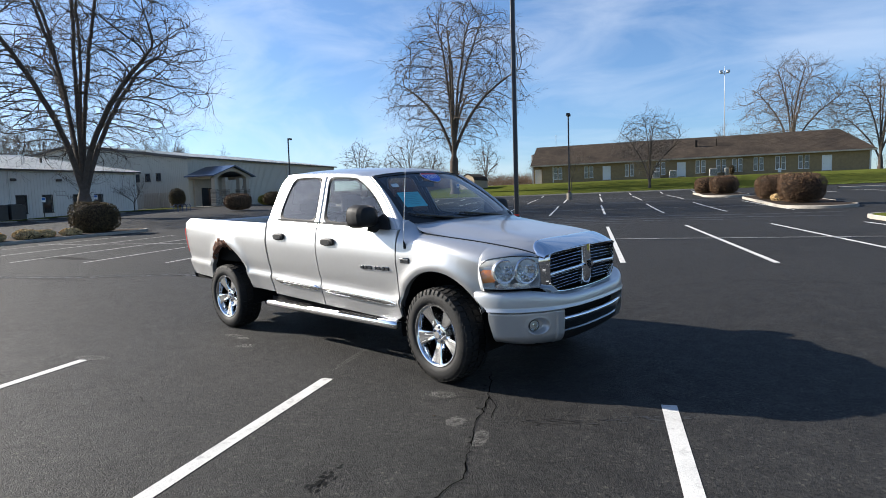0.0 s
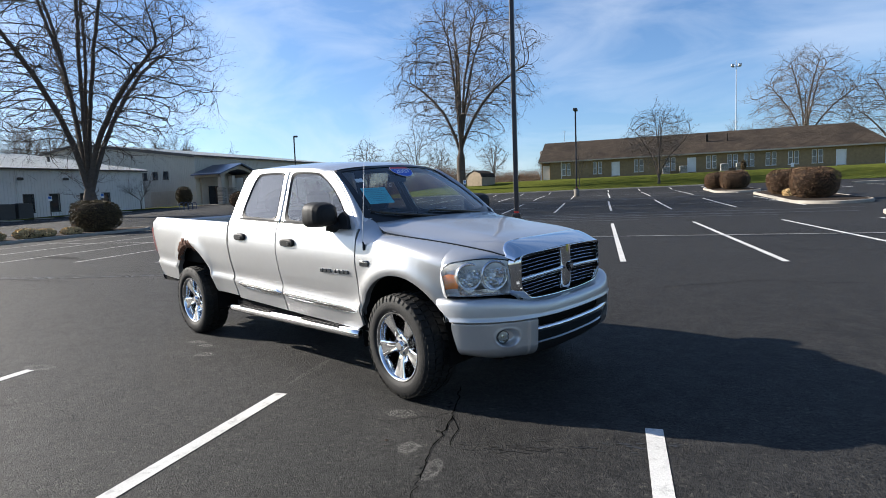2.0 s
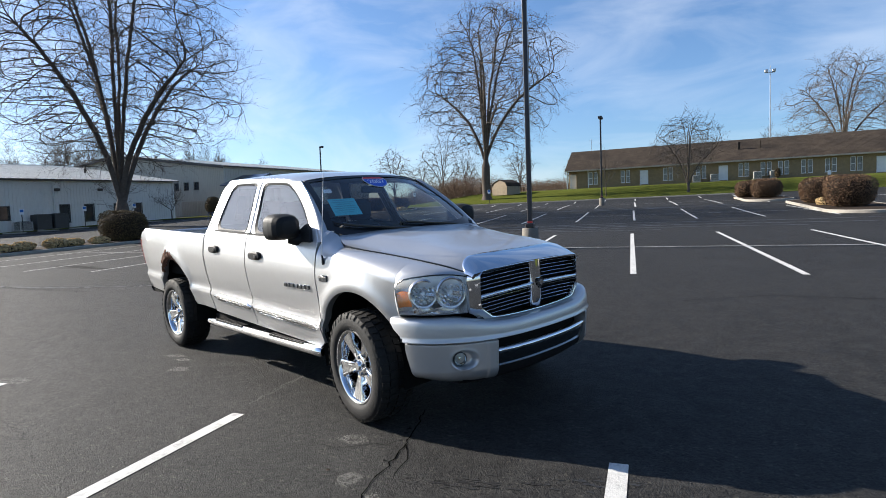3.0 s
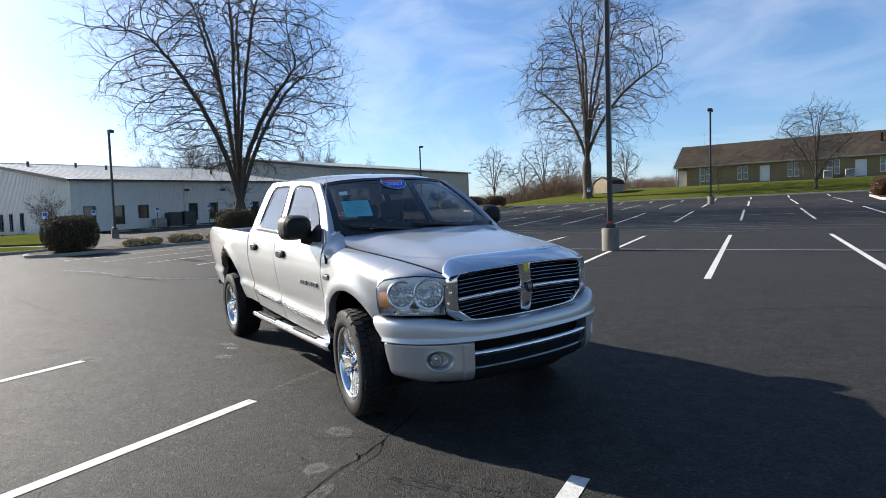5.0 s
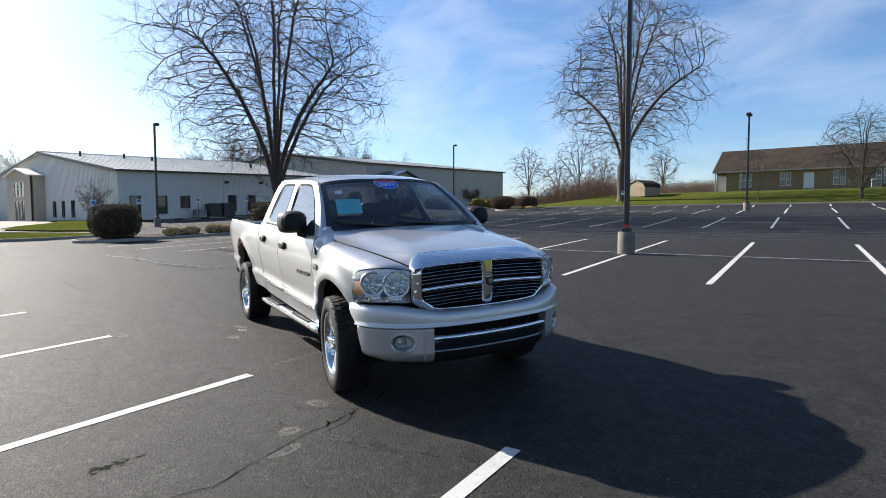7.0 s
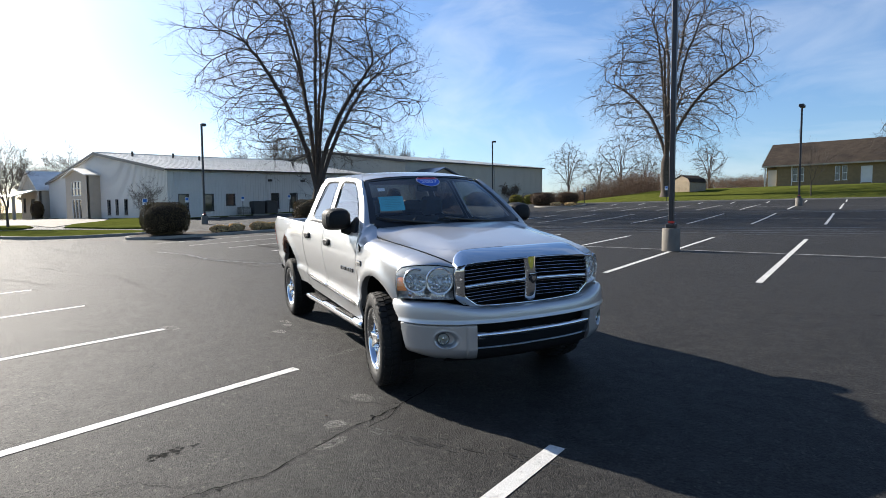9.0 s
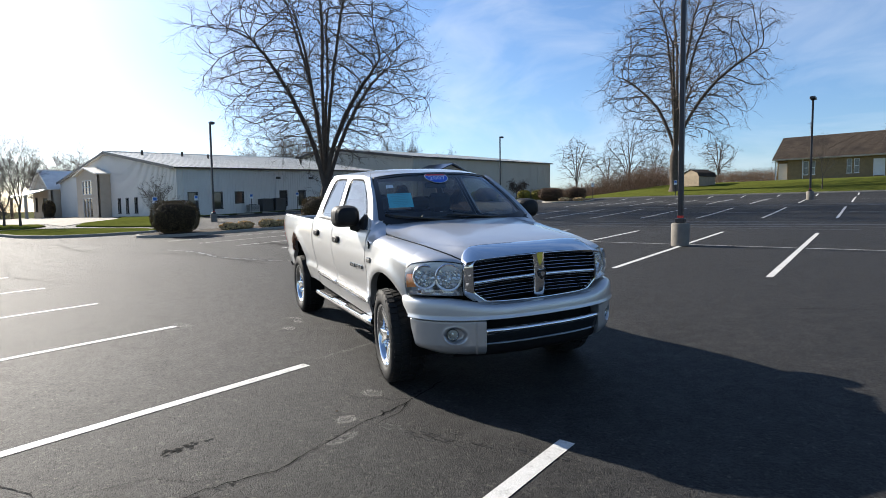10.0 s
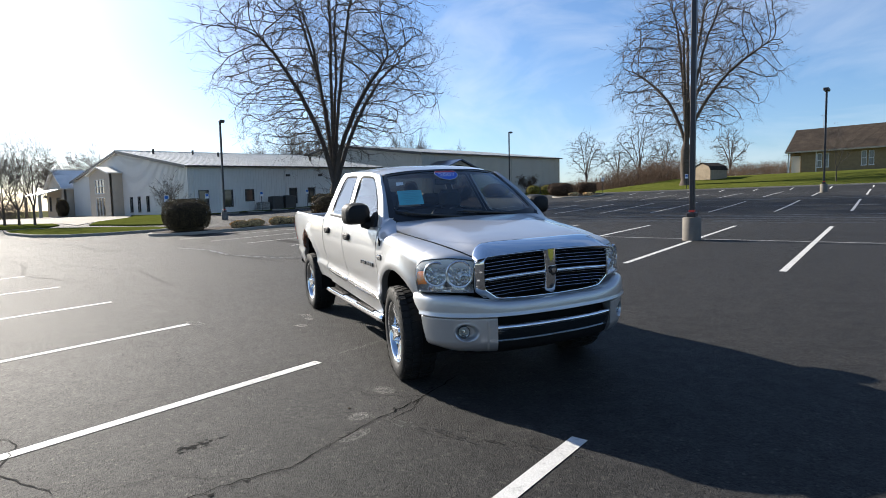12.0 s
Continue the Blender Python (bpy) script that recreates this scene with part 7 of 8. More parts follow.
g.grid([[(nose(0, 0.036 * math.sqrt(max(0.0, 1 - a * a)) - 0.012 + dx - 0.03 * (abs(a) > 0.99)), a * w_, z) for a in (-1, -0.95, -0.8, -0.55, -0.28, 0, 0.28, 0.55, 0.8, 0.95, 1)] for z, w_, dx in ((1.100, 0.062, -0.004), (1.06, 0.057, -0.002), (0.99, 0.053, 0.002), (0.93, 0.052, 0.003), (0.86, 0.053, 0.002), (0.80, 0.055, -0.004), (0.768, 0.058, -0.012))])
part("centre_bar", g, CHROME, gr, smooth=45)
for s in (-1, 1):
    g = Geo()
    rows = []
    for y in np.linspace(0.045, 0.560, 12):
        rows.append([(nose(y, dx), s * y, 0.930 - 0.016 * (y / 0.5) ** 2 + dz) for dx, dz in ((-0.03, -0.015), (0.004, -0.014), (0.013, -0.007), (0.015, 0.0), (0.012, 0.008), (0.003, 0.014), (-0.03, 0.015))])
    g.grid(rows)
    part("cross_bar", g, CHROME, gr, smooth=45)
    for zc, wide in ((1.074, 0.550), (1.048, 0.562), (1.022, 0.562), (0.996, 0.562), (0.970, 0.562), (0.902, 0.562), (0.877, 0.562), (0.852, 0.560), (0.827, 0.545), (0.802, 0.505)):
        g = Geo()
        rows = []
        for y in np.linspace(0.045, wide, 10):
            zz = zc - 0.016 * (y / 0.5) ** 2
            rows.append([(nose(y, dx), s * y, zz + dz) for dx, dz in ((-0.045, 0.0012), (-0.014, 0.0015), (-0.0105, 0.0012), (-0.0098, 0.0), (-0.0108, -0.0015), (-0.014, -0.0022), (-0.045, -0.004))])
        g.grid(rows)
        part("slat", g, CHROME, gr, smooth=45)
g = Geo()
em = [(0.0, -0.040), (0.030, -0.014), (0.038, 0.016), (0.026, 0.036), (-0.026, 0.036), (-0.038, 0.016), (-0.030, -0.014)]
g.prism([(nose(0, 0.025), y, 0.935 + z) for y, z in em], (0.014, 0, 0))
emb = part("emblem", g, GLOSS_DARK, gr, "dark shield-shaped plate", smooth=20)
g = Geo()
g.prism([(nose(0, 0.040), y * 0.55, 0.937 + z * 0.5) for y, z in em], (0.005, 0, 0))
part("emblem_relief", g, CHROME, gr, smooth=20)


# head lamps: a curved lens over two round bowls
for flip in (0, 1):
    hl = part("head_lamp", Geo(), HOUSING, truck, "large clear head lamp with amber corner")

    def put(name, g, mat, label="", smooth=50):
        return part(name, g.mirrored() if flip else g, mat, hl, label, smooth)
    g = Geo()
    g.grid([[lamp_face(0.012 + 0.976 * i / 14, 0.014 + 0.976 * j / 10) for j in range(11)] for i in range(15)])
    ln = put("lens", g, LENS, "slightly hazed clear lens")
    ln.visible_shadow = False
    # bezel
    ed = [(i / 12, 0.0) for i in range(12)] + [(1.0, j / 8) for j in range(8)] + [(1 - i / 12, 1.0) for i in range(12)] + [(0.0, 1 - j / 8) for j in range(8)]
    g = Geo()
    a = [lamp_face(0.002 + 0.996 * u, 0.004 + 0.992 * t) + Vector((-0.003, 0.002, 0)) for u, t in ed]
    b = [lamp_face(0.012 + 0.976 * u, 0.014 + 0.976 * t) for u, t in ed]
    c = [lamp_face(0.03 + 0.94 * u, 0.04 + 0.92 * t) + Vector((-0.09, 0.05, 0)) for u, t in ed]
    g.ring(a, b)
    put("bezel", g, SATIN_BLACK)
    g = Geo()
    g.ring(b, c)
    put("rim", g, HOUSING)
    g = Geo()
    g.grid([[lamp_face(0.03 + 0.94 * i / 12, 0.04 + 0.92 * j / 8) + Vector((-0.085, 0.055, 0)) for j in range(9)] for i in range(13)])
    put("housing", g, HOUSING)
    g = Geo()
    g.grid([[lamp_face(0.03 + 0.76 * i / 10, 0.03 + 0.21 * j / 3) + Vector((-0.012 - 0.02 * j, 0.008 + 0.012 * j, 0)) for j in range(4)] for i in range(11)])
    put("lower_reflector", g, BOWL)
    for u, t, r in ((0.270, 0.56, 0.098), (0.655, 0.56, 0.088)):
        c0 = lamp_face(u, t)
        f = Vector((0.90, -0.43 if u < 0.5 else -0.58, 0.02)).normalized()
        mm = Matrix.Translation(c0 - f * 0.022) @ f.to_track_quat("Z", "Y").to_matrix().to_4x4()
        bowl = put("bowl", Geo().lathe([(r * 0.85, -0.020), (r * 0.87, 0.000), (r * 0.90, 0.008), (r * 0.98, 0.010), (r * 1.06, 0.004), (r * 1.09, -0.010), (r * 1.09, -0.04)], 40, mm), SATIN_RING, "bright round reflector bowl")
        # stepped facets of the reflector
        rnd = random.Random(int(u * 100))
        for ring_ in range(5):
            r0, r1 = r * (0.18 + 0.136 * ring_), r * (0.18 + 0.136 * (ring_ + 1))
            n = 7 + 3 * ring_
            g = Geo()
            for q in range(n):
                ta, tb = 2 * math.pi * (q + 0.04) / n, 2 * math.pi * (q + 0.96) / n
                dz = 0.0026 if (q + ring_) % 2 else -0.0026
                za, zb_ = -0.070 * (1 - (r0 / r) ** 2), -0.070 * (1 - (r1 / r) ** 2)
                g.add([mm @ Vector(v) for v in ((r0 * math.cos(ta), r0 * math.sin(ta), za + dz), (r0 * math.cos(tb), r0 * math.sin(tb), za - dz), (r1 * math.cos(tb), r1 * math.sin(tb), zb_ - dz), (r1 * math.cos(ta), r1 * math.sin(ta), zb_ + dz))], [(0, 1, 2, 3)])
            put("reflector_facets", g, CHROME, smooth=0)
        g = Geo()
        g.lathe([(r * 0.95, -0.03), (r * 0.6, -0.072), (0.0, -0.080)], 24, mm)
        put("bowl_back", g, HOUSING)
        g = Geo()
        g.lathe([(0.0, -0.006), (0.012, -0.008), (0.017, -0.020), (0.015, -0.045), (0.013, -0.070)], 16, mm)
        put("bulb", g, BULB)
    g = Geo()
    g.grid([[lamp_face(0.80 + 0.16 * i / 4, 0.24 + (0.52 - 0.12 * (4 - i) / 4) * j / 5) + Vector((-0.016, 0.010, 0)) for j in range(6)] for i in range(5)])
    put("amber_marker", g, AMBER, "amber corner reflector")

# front bumper
BUMP_X = [2.800, 2.778, 2.700, 2.575, 2.440, 2.300, 2.180]
BUMP_Y = [0.0, 0.350, 0.620, 0.800, 0.905, 0.955, 0.962]


def bump_x(y, k=0.0):
    return spline(abs(y), BUMP_Y, BUMP_X) + k


def bump_at(q, d, z):
    """Point on the bumper: q along its plan from the middle outwards, pushed out by d."""
    ks = list(range(7))
    a = abs(q)
    x, y = spline(a, ks, BUMP_X), spline(a, ks, BUMP_Y)
    x2, y2 = spline(a + 0.05, ks, BUMP_X), spline(a + 0.05, ks, BUMP_Y)
    x1, y1 = spline(max(0.0, a - 0.05), ks, BUMP_X), spline(max(0.0, a - 0.05), ks, BUMP_Y)
    n = Vector((y2 - y1, x1 - x2)).normalized()
    return (x + n.x * d, math.copysign(y + n.y * d, q), z)


def bump_end(z):
    """The ends slant forward towards the foot, round the wheel."""
    return 6.0 - 1.05 * step(-z, -0.80, -0.64) - 0.30 * step(-z, -0.62, -0.40)


fb = part("front_bumper", Geo(), PAINT, truck, "silver front bumper with dark centre slot")
g = Geo()
rows = []
for i in range(73):
    f = -1 + 2 * i / 72
    lift_ = 0.052 * step(abs(f) * 6, 1.1, 3.0)
    row = []
    for d, z in ((-0.13, 0.746), (-0.075, 0.752), (-0.044, 0.753), (-0.026, 0.747), (-0.014, 0.736), (-0.008, 0.720), (-0.005, 0.700), (-0.003, 0.681), (-0.003, 0.667), (0.005, 0.659), (0.005, 0.652), (-0.006, 0.647), (-0.05, 0.646)):
        zz = z + lift_ * step(z, 0.66, 0.745)
        row.append(bump_at(f * bump_end(zz), d, zz))
    rows.append(row)
g.grid(rows)
part("upper_bar", g, PAINT, fb, smooth=60)
FOG_Q, FOG_Z = 2.56, 0.535
for s in (-1, 1):
    g = Geo()
    rows = []
    prof = [(-0.060, 0.644), (-0.022, 0.642), (-0.014, 0.636)] + [(-0.013 - 0.010 * k / 27, 0.628 - 0.170 * k / 27) for k in range(28)] + [(-0.028, 0.440), (-0.040, 0.415), (-0.058, 0.395), (-0.082, 0.380), (-0.12, 0.370), (-0.20, 0.368)]
    for i in range(145):
        f = i / 144
        row = []
        for d, z in prof:
            q = 1.60 + (bump_end(z) - 1.60) * f
            zz = z + 0.022 * step(q, 2.6, 4.6) * step(-z, -0.46, -0.38)
            # raised inner end beside the slot
            d += 0.013 * step(-q, -1.90, -1.84)
            # oval fog lamp recess with a rolled lip
            r = math.hypot((q - FOG_Q) / 0.42, (z - FOG_Z) / 0.064)
            d += -0.046 * (1 - step(r, 0.58 + 0.16 * step(q, FOG_Q - 0.3, FOG_Q + 0.3), 1.0)) + 0.003 * math.exp(-((r - 1.06) / 0.09) ** 2)
            x, y, zz = bump_at(q, d, zz)
            row.append((x, s * y, zz))
        rows.append(row)
    g.grid(rows)
    first = rows[0]
    g.grid([[(p[0] - 0.10, p[1], p[2]) for p in first], first])
    cap = part("corner_cap", g, PAINT, fb, smooth=45)
    # fog lamp sunk into the recess
    px, py, pz = bump_at(FOG_Q + 0.13, -0.056, FOG_Z)
    nrm = Vector((0.90, s * 0.43, 0.0)).normalized()
    m2 = Matrix.Translation((px, s * py, pz)) @ nrm.to_track_quat("Z", "Y").to_matrix().to_4x4()
    g = Geo()
    g.lathe([(0.044, -0.03), (0.045, 0.010), (0.041, 0.014), (0.039, 0.008)], 28, m2)
    part("fog_rim", g, GLOSS_DARK, fb, smooth=40)
    g = Geo()
    g.lathe([(0.040, 0.006), (0.030, -0.012), (0.012, -0.020), (0.010, -0.004), (0.0, -0.002)], 28, m2)
    part("fog_lamp", g, CHROME_SOFT, fb, "small round fog lamp", smooth=40)
    g = Geo()
    g.lathe([(0.041, 0.012), (0.02, 0.020), (0.0, 0.022)], 24, m2)
    fl = part("fog_lens", g, WIND_GLASS, fb)
    fl.visible_shadow = False
# centre: dark slot, bright strips, glossy lower panel
ymid = list(np.linspace(-0.540, 0.540, 31))
g = Geo()
g.grid([[(bump_x(y, -0.10), y, 0.66), (bump_x(y, -0.10), y, 0.56)] for y in ymid])
part("slot_back", g, VOID, fb, smooth=50)
g = Geo()
g.grid([[(bump_x(y, dx), y, z) for dx, z in ((-0.09, 0.583), (-0.034, 0.584), (-0.020, 0.579), (-0.010, 0.566), (-0.010, 0.556), (-0.016, 0.550), (-0.03, 0.548))] for y in ymid])
part("bright_strip", g, CHROME, fb, smooth=50)
g = Geo()
g.grid([[(bump_x(y, dx), y, z) for dx, z in ((-0.03, 0.549), (-0.020, 0.540), (-0.030, 0.488), (-0.045, 0.462))] for y in ymid])
part("lower_panel", g, GLOSS_DARK, fb, "dark glossy centre panel", smooth=50)
g = Geo()
g.grid([[(bump_x(y, dx), y, z) for dx, z in ((-0.045, 0.464), (-0.036, 0.460), (-0.040, 0.456), (-0.06, 0.454))] for y in ymid])
part("bright_strip", g, CHROME, fb, smooth=50)
g = Geo()
g.grid([[(bump_x(y, dx), y, z) for dx, z in ((-0.05, 0.455), (-0.065, 0.40), (-0.13, 0.355), (-0.3, 0.35))] for y in list(np.linspace(-0.70, 0.70, 31))])
part("air_dam", g, BLACK_PLASTIC, fb, "black lower air dam", smooth=50)
# filler behind the grille and over the bumper
g = Geo()
g.grid([[(nose(y, -0.02), y, 0.76), (bump_x(y, -0.12), y, 0.772)] for y in np.linspace(-0.60, 0.60, 21)])
g.box(2.30, 2.50, -0.60, 0.60, 0.50, 1.04)
part("filler_panel", g, VOID, truck, smooth=50)

# ---- plants ----
def twig_tubes(g, segs, sides=3):
    """Many thin tapered tubes from (start, end, r0, r1)."""
    for a, b, r0, r1 in segs:
        d = b - a
        if d.length < 1e-4:
            continue
        d.normalize()
        ref = Vector((0.3, 0.2, 1)) if abs(d.z) < 0.8 else Vector((1, 0.1, 0.2))
        u = d.cross(ref).normalized()
        w = d.cross(u)
        vs = []
        for p, r in ((a, r0), (b, r1)):
            for k in range(sides):
                t = 2 * math.pi * k / sides
                vs.append(p + r * (math.cos(t) * u + math.sin(t) * w))
        g.add(vs, [(k, (k + 1) % sides, sides + (k + 1) % sides, sides + k) for k in range(sides)])


def bare_tree(name, label, p, q, seed, height, trunk_r, stems, spread=0.75, levels=5, kids=4, droop=0.0, fork=0.15, twig_r=0.012, mat_t=WOOD_BARK, mat_c=TWIG, reach=0.5, lean=0.0, group="", spin=0.0, shoots=0):
    """A leafless tree: forked trunk and limbs, and a crown of fine twigs."""
    rnd = random.Random(seed)
    wood, fine = Geo(), []
    tree = thing(name, label, "tree", stand(p, q, rnd.uniform(0, 360) + spin), group=group)

    def limb(a, d, length, r, level):
        n = 6 if level < 3 else (4 if level < 5 else 3)
        pts, rad = [a.copy()], [r]
        d = d.normalized()
        end_r = r * (0.40 if level < levels else 0.5)
        for i in range(n):
            bend = 0.10 + 0.035 * level
            d = (d + Vector((rnd.gauss(0, bend), rnd.gauss(0, bend), rnd.gauss(0.05 - droop * 1.7 * max(0, level - 2), bend * 0.8)))).normalized()
            pts.append(pts[-1] + d * (length / n))
            rad.append(r + (end_r - r) * (i + 1) / n)
        if level <= 2:
            wood.tube(pts, rad, 9 if level == 0 else (7 if level == 1 else 5), caps=False)
        else:
            for i in range(n):
                fine.append((pts[i], pts[i + 1], max(rad[i], twig_r * 0.7), max(rad[i + 1], twig_r * 0.5)))
        if level >= levels:
            return
        count = kids + (2 if level in (1, 2) else 0) + rnd.randint(0, 1)
        for k in range(count):
            t = 0.15 + 0.85 * (k + rnd.uniform(0.1, 0.9)) / count
            i = min(n - 1, int(t * n))
            at = pts[i].lerp(pts[i + 1], t * n - i)
            along = (pts[i + 1] - pts[i]).normalized()
            turn = rnd.uniform(0, 2 * math.pi)
            ref = along.orthogonal().normalized()
            side = Matrix.Rotation(turn, 3, along) @ ref
            if level == 1 and rnd.random() < 0.75:
                out = Vector((at.x, at.y, 0))
                if out.length > 0.1 and side.dot(out) < 0:
                    side = -side
            ang = rnd.uniform(0.55, 1.15) * spread
            dd = along * math.cos(ang) + side * math.sin(ang)
            dd.z += 0.06 - droop * 1.4 * max(0, level - 2)
            limb(at, dd, length * rnd.uniform(0.48, 0.78) * (1.10 - 0.45 * t), max(r * (0.30 + 0.28 * (1 - t)), twig_r * 0.6), level + 1)
        limb(pts[-1], d, length * 0.55, rad[-1], level + 1)

    base_h = height * fork
    wood.tube([(0, 0, -0.3), (0, 0, 0.0), (0.02, 0, base_h * 0.35), (0.03, 0.02, base_h)], [trunk_r * 1.6, trunk_r * 1.35, trunk_r * 1.05, trunk_r * 0.95], 12, caps=False)
    turn0 = rnd.uniform(0, 6.28)
    for k in range(stems):
        t = turn0 + 2 * math.pi * k / stems + rnd.uniform(-0.3, 0.3)
        tilt = rnd.uniform(0.5, 1.0) * reach if stems > 1 else lean
        d = Vector((math.cos(t) * math.sin(tilt), math.sin(t) * math.sin(tilt), math.cos(tilt)))
        limb(Vector((0.25 * trunk_r * math.cos(t), 0.25 * trunk_r * math.sin(t), base_h * rnd.uniform(0.8, 1.0))), d, height * rnd.uniform(0.40, 0.50), trunk_r * (0.62 if stems > 1 else 0.9), 1)
    for k in range(shoots):
        z, a = base_h * rnd.uniform(0.45, 1.15), rnd.uniform(0, 6.283)
        limb(Vector((0.7 * trunk_r * math.cos(a), 0.7 * trunk_r * math.sin(a), z)), Vector((math.cos(a), math.sin(a), rnd.uniform(0.0, 0.7))), height * rnd.uniform(0.07, 0.17), 0.045, levels - 3)
    part("trunk", wood, mat_t, tree, "grey-brown bark", smooth=60)
    crown = Geo()
    twig_tubes(crown, fine)
    part("crown", crown, mat_c, tree, "bare fine twigs", smooth=0)
    return tree


def grown_tree(name, label, p, q, seed, height, trunk_r, fork, profile, stems, points=1600, pace=0.5, sway=(0.0, 0.0), twigs=2, twig_len=0.9, twig_r=0.012, tip_r=0.013, sag=0.25, mat_t=WOOD_BARK, mat_c=TWIG, shoots=0, group=""):
    """A leafless tree that grows into its crown: ascending stems, then branches that reach for free room, then fine twigs.
    profile: (share of the height, radius) from the foot of the crown to its top."""
    rnd = random.Random(seed)
    tree = thing(name, label, "tree", stand(p, q), group=group)
    zs_p, rs_p = [a * height for a, _ in profile], [b for _, b in profile]
    r_max = max(rs_p)

    def wide(z):
        return np.interp(z, zs_p, rs_p)

    def core(z):
        """The crown's axis, which may lean."""
        k = max(0.0, (z - zs_p[0]) / height)
        return sway[0] * k, sway[1] * k

    pos, up_of = [], []

    def put(pt, parent):
        pos.append(Vector(pt))
        up_of.append(parent)
        return len(pos) - 1
    # trunk
    base_h = fork * height
    n = max(3, int(base_h / pace))
    last = put((0, 0, -0.3), -1)
    wob = (rnd.uniform(-0.25, 0.25) * trunk_r, rnd.uniform(-0.25, 0.25) * trunk_r)
    trunk = [last]
    for k in range(n + 1):
        f = k / n
        last = put((wob[0] * math.sin(3 * f), wob[1] * math.sin(2.4 * f), base_h * f), last)
        trunk.append(last)
    # ascending stems that arch outwards
    turn0 = rnd.uniform(0, 6.283)
    for k in range(stems):
        t = turn0 + 2 * math.pi * (k + rnd.uniform(-0.25, 0.25)) / stems
        zt = height * (rnd.uniform(0.80, 0.93) if k % 2 == 0 else rnd.uniform(0.52, 0.74))
        cx, cy = core(zt)
        rt = float(wide(zt)) * (rnd.uniform(0.25, 0.6) if k % 2 == 0 else rnd.uniform(0.6, 0.85))
        a = pos[trunk[-1 - (k % 3)]]
        c = Vector((cx + rt * math.cos(t), cy + rt * math.sin(t), zt))
        b = Vector((a.x + (c.x - a.x) * 0.22, a.y + (c.y - a.y) * 0.22, a.z + (c.z - a.z) * 0.62))
        m = max(5, int((c - a).length / pace))
        cur = trunk[-1 - (k % 3)]
        drift = Vector((0, 0, 0))
        for i in range(1, m + 1):
            f = i / m
            drift += Vector((rnd.gauss(0, 1), rnd.gauss(0, 1), 0)) * pace * 0.12
            cur = put(a * (1 - f) ** 2 + b * (2 * f * (1 - f)) + c * f * f + drift * f, cur)
    # free room in the crown, thicker towards its skin
    pts = []
    while len(pts) < points:
        z = rnd.uniform(zs_p[0], zs_p[-1])
        w = float(wide(z))
        if rnd.random() > (w / r_max) ** 1.5 + 0.03:
            continue
        rr = w * rnd.random() ** 0.52
        t = rnd.uniform(0, 6.283)
        rr *= 0.92 + 0.30 * noise.noise(Vector((math.cos(t) * 2.1, math.sin(t) * 2.1, z * 0.28 + seed)))
        cx, cy = core(z)
        pts.append((cx + rr * math.cos(t), cy + rr * math.sin(t), z))
    room = np.array(pts)
    near = np.full(len(room), 1e9)
    who = np.zeros(len(room), int)
    stale = np.zeros(len(room), int)

    def meet(ids):
        block = np.array([pos[i] for i in ids])
        for at in range(0, len(block), 400):
            d = np.linalg.norm(room[:, None, :] - block[None, at:at + 400, :], axis=2)
            j = d.argmin(1)
            m = d[np.arange(len(room)), j]
            better = m < near
            near[better] = m[better]
            who[better] = np.array(ids)[at + j[better]]
    meet([i for i in range(len(pos)) if pos[i].z > base_h * 0.8])
    spread_of = {}
    for turn in range(60):
        live = near < r_max * 0.6
        if not live.any():
            break
        pull = {}
        for i in np.nonzero(live)[0]:
            d = Vector(room[i]) - pos[who[i]]
            pull.setdefault(int(who[i]), []).append(d.normalized())
        fresh = []
        for i, ds in pull.items():
            if spread_of.get(i, 0) >= 3:
                continue
            spread_of[i] = spread_of.get(i, 0) + 1
            d = sum(ds, Vector((0, 0, 0)))
            if d.length < 0.05:
                d = ds[0].copy()
            d.normalize()
            j = up_of[i]
            old = (pos[i] - pos[j]).normalized() if j >= 0 else Vector((0, 0, 1))
            d = (d + old * 1.25 + Vector((rnd.gauss(0, 0.15), rnd.gauss(0, 0.15), rnd.gauss(0.10, 0.14)))).normalized()
            fresh.append(put(pos[i] + d * pace, i))
        if not fresh:
            break
        before = near.copy()
        meet(fresh)
        # room is filled, or left alone where nothing comes nearer
        stale[near < before - 1e-6] = 0
        stale += live
        keep = (near > pace * 1.25) & (stale < 4)
        stale = stale[keep]
        room, near, who = room[keep], near[keep], who[keep]
        if not len(room):
            break
    # girth from the tips down
    count = len(pos)
    load = np.zeros(count)
    kids = [[] for _ in range(count)]
    for i in range(count - 1, 0, -1):
        if not kids[i]:
            load[i] = 1.0
        if up_of[i] >= 0:
            load[up_of[i]] += load[i]
            kids[up_of[i]].append(i)
    load[0] = max(load[0], load[1])
    top = load[trunk[1]]
    girth = [float(v) for v in tip_r + (trunk_r - tip_r) * (load / top) ** 0.57]
    wood, fine = Geo(), []
    # chains of nodes along the heaviest child
    heads = [(0, -1)]
    while heads:
        i, frm = heads.pop()
        chain = [i]
        while kids[chain[-1]]:
            ks = sorted(kids[chain[-1]], key=lambda j: -load[j])
            for j in ks[1:]:
                heads.append((j, chain[-1]))
            chain.append(ks[0])
        if frm >= 0:
            chain.insert(0, frm)
        rad = [girth[j] for j in chain]
        if frm >= 0:
            rad[0] = min(girth[frm], girth[chain[1]] * 1.15)
        cut = next((k for k, r in enumerate(rad) if r < max(0.030, tip_r * 2.0)), len(rad))
        if cut >= 2:
            if chain[0] == 0:
                rad[0], rad[1] = rad[0] * 1.6, rad[1] * 1.35
            wood.tube([pos[j] for j in chain[:cut]], rad[:cut], 10 if rad[0] > 0.15 else 6, caps=False)
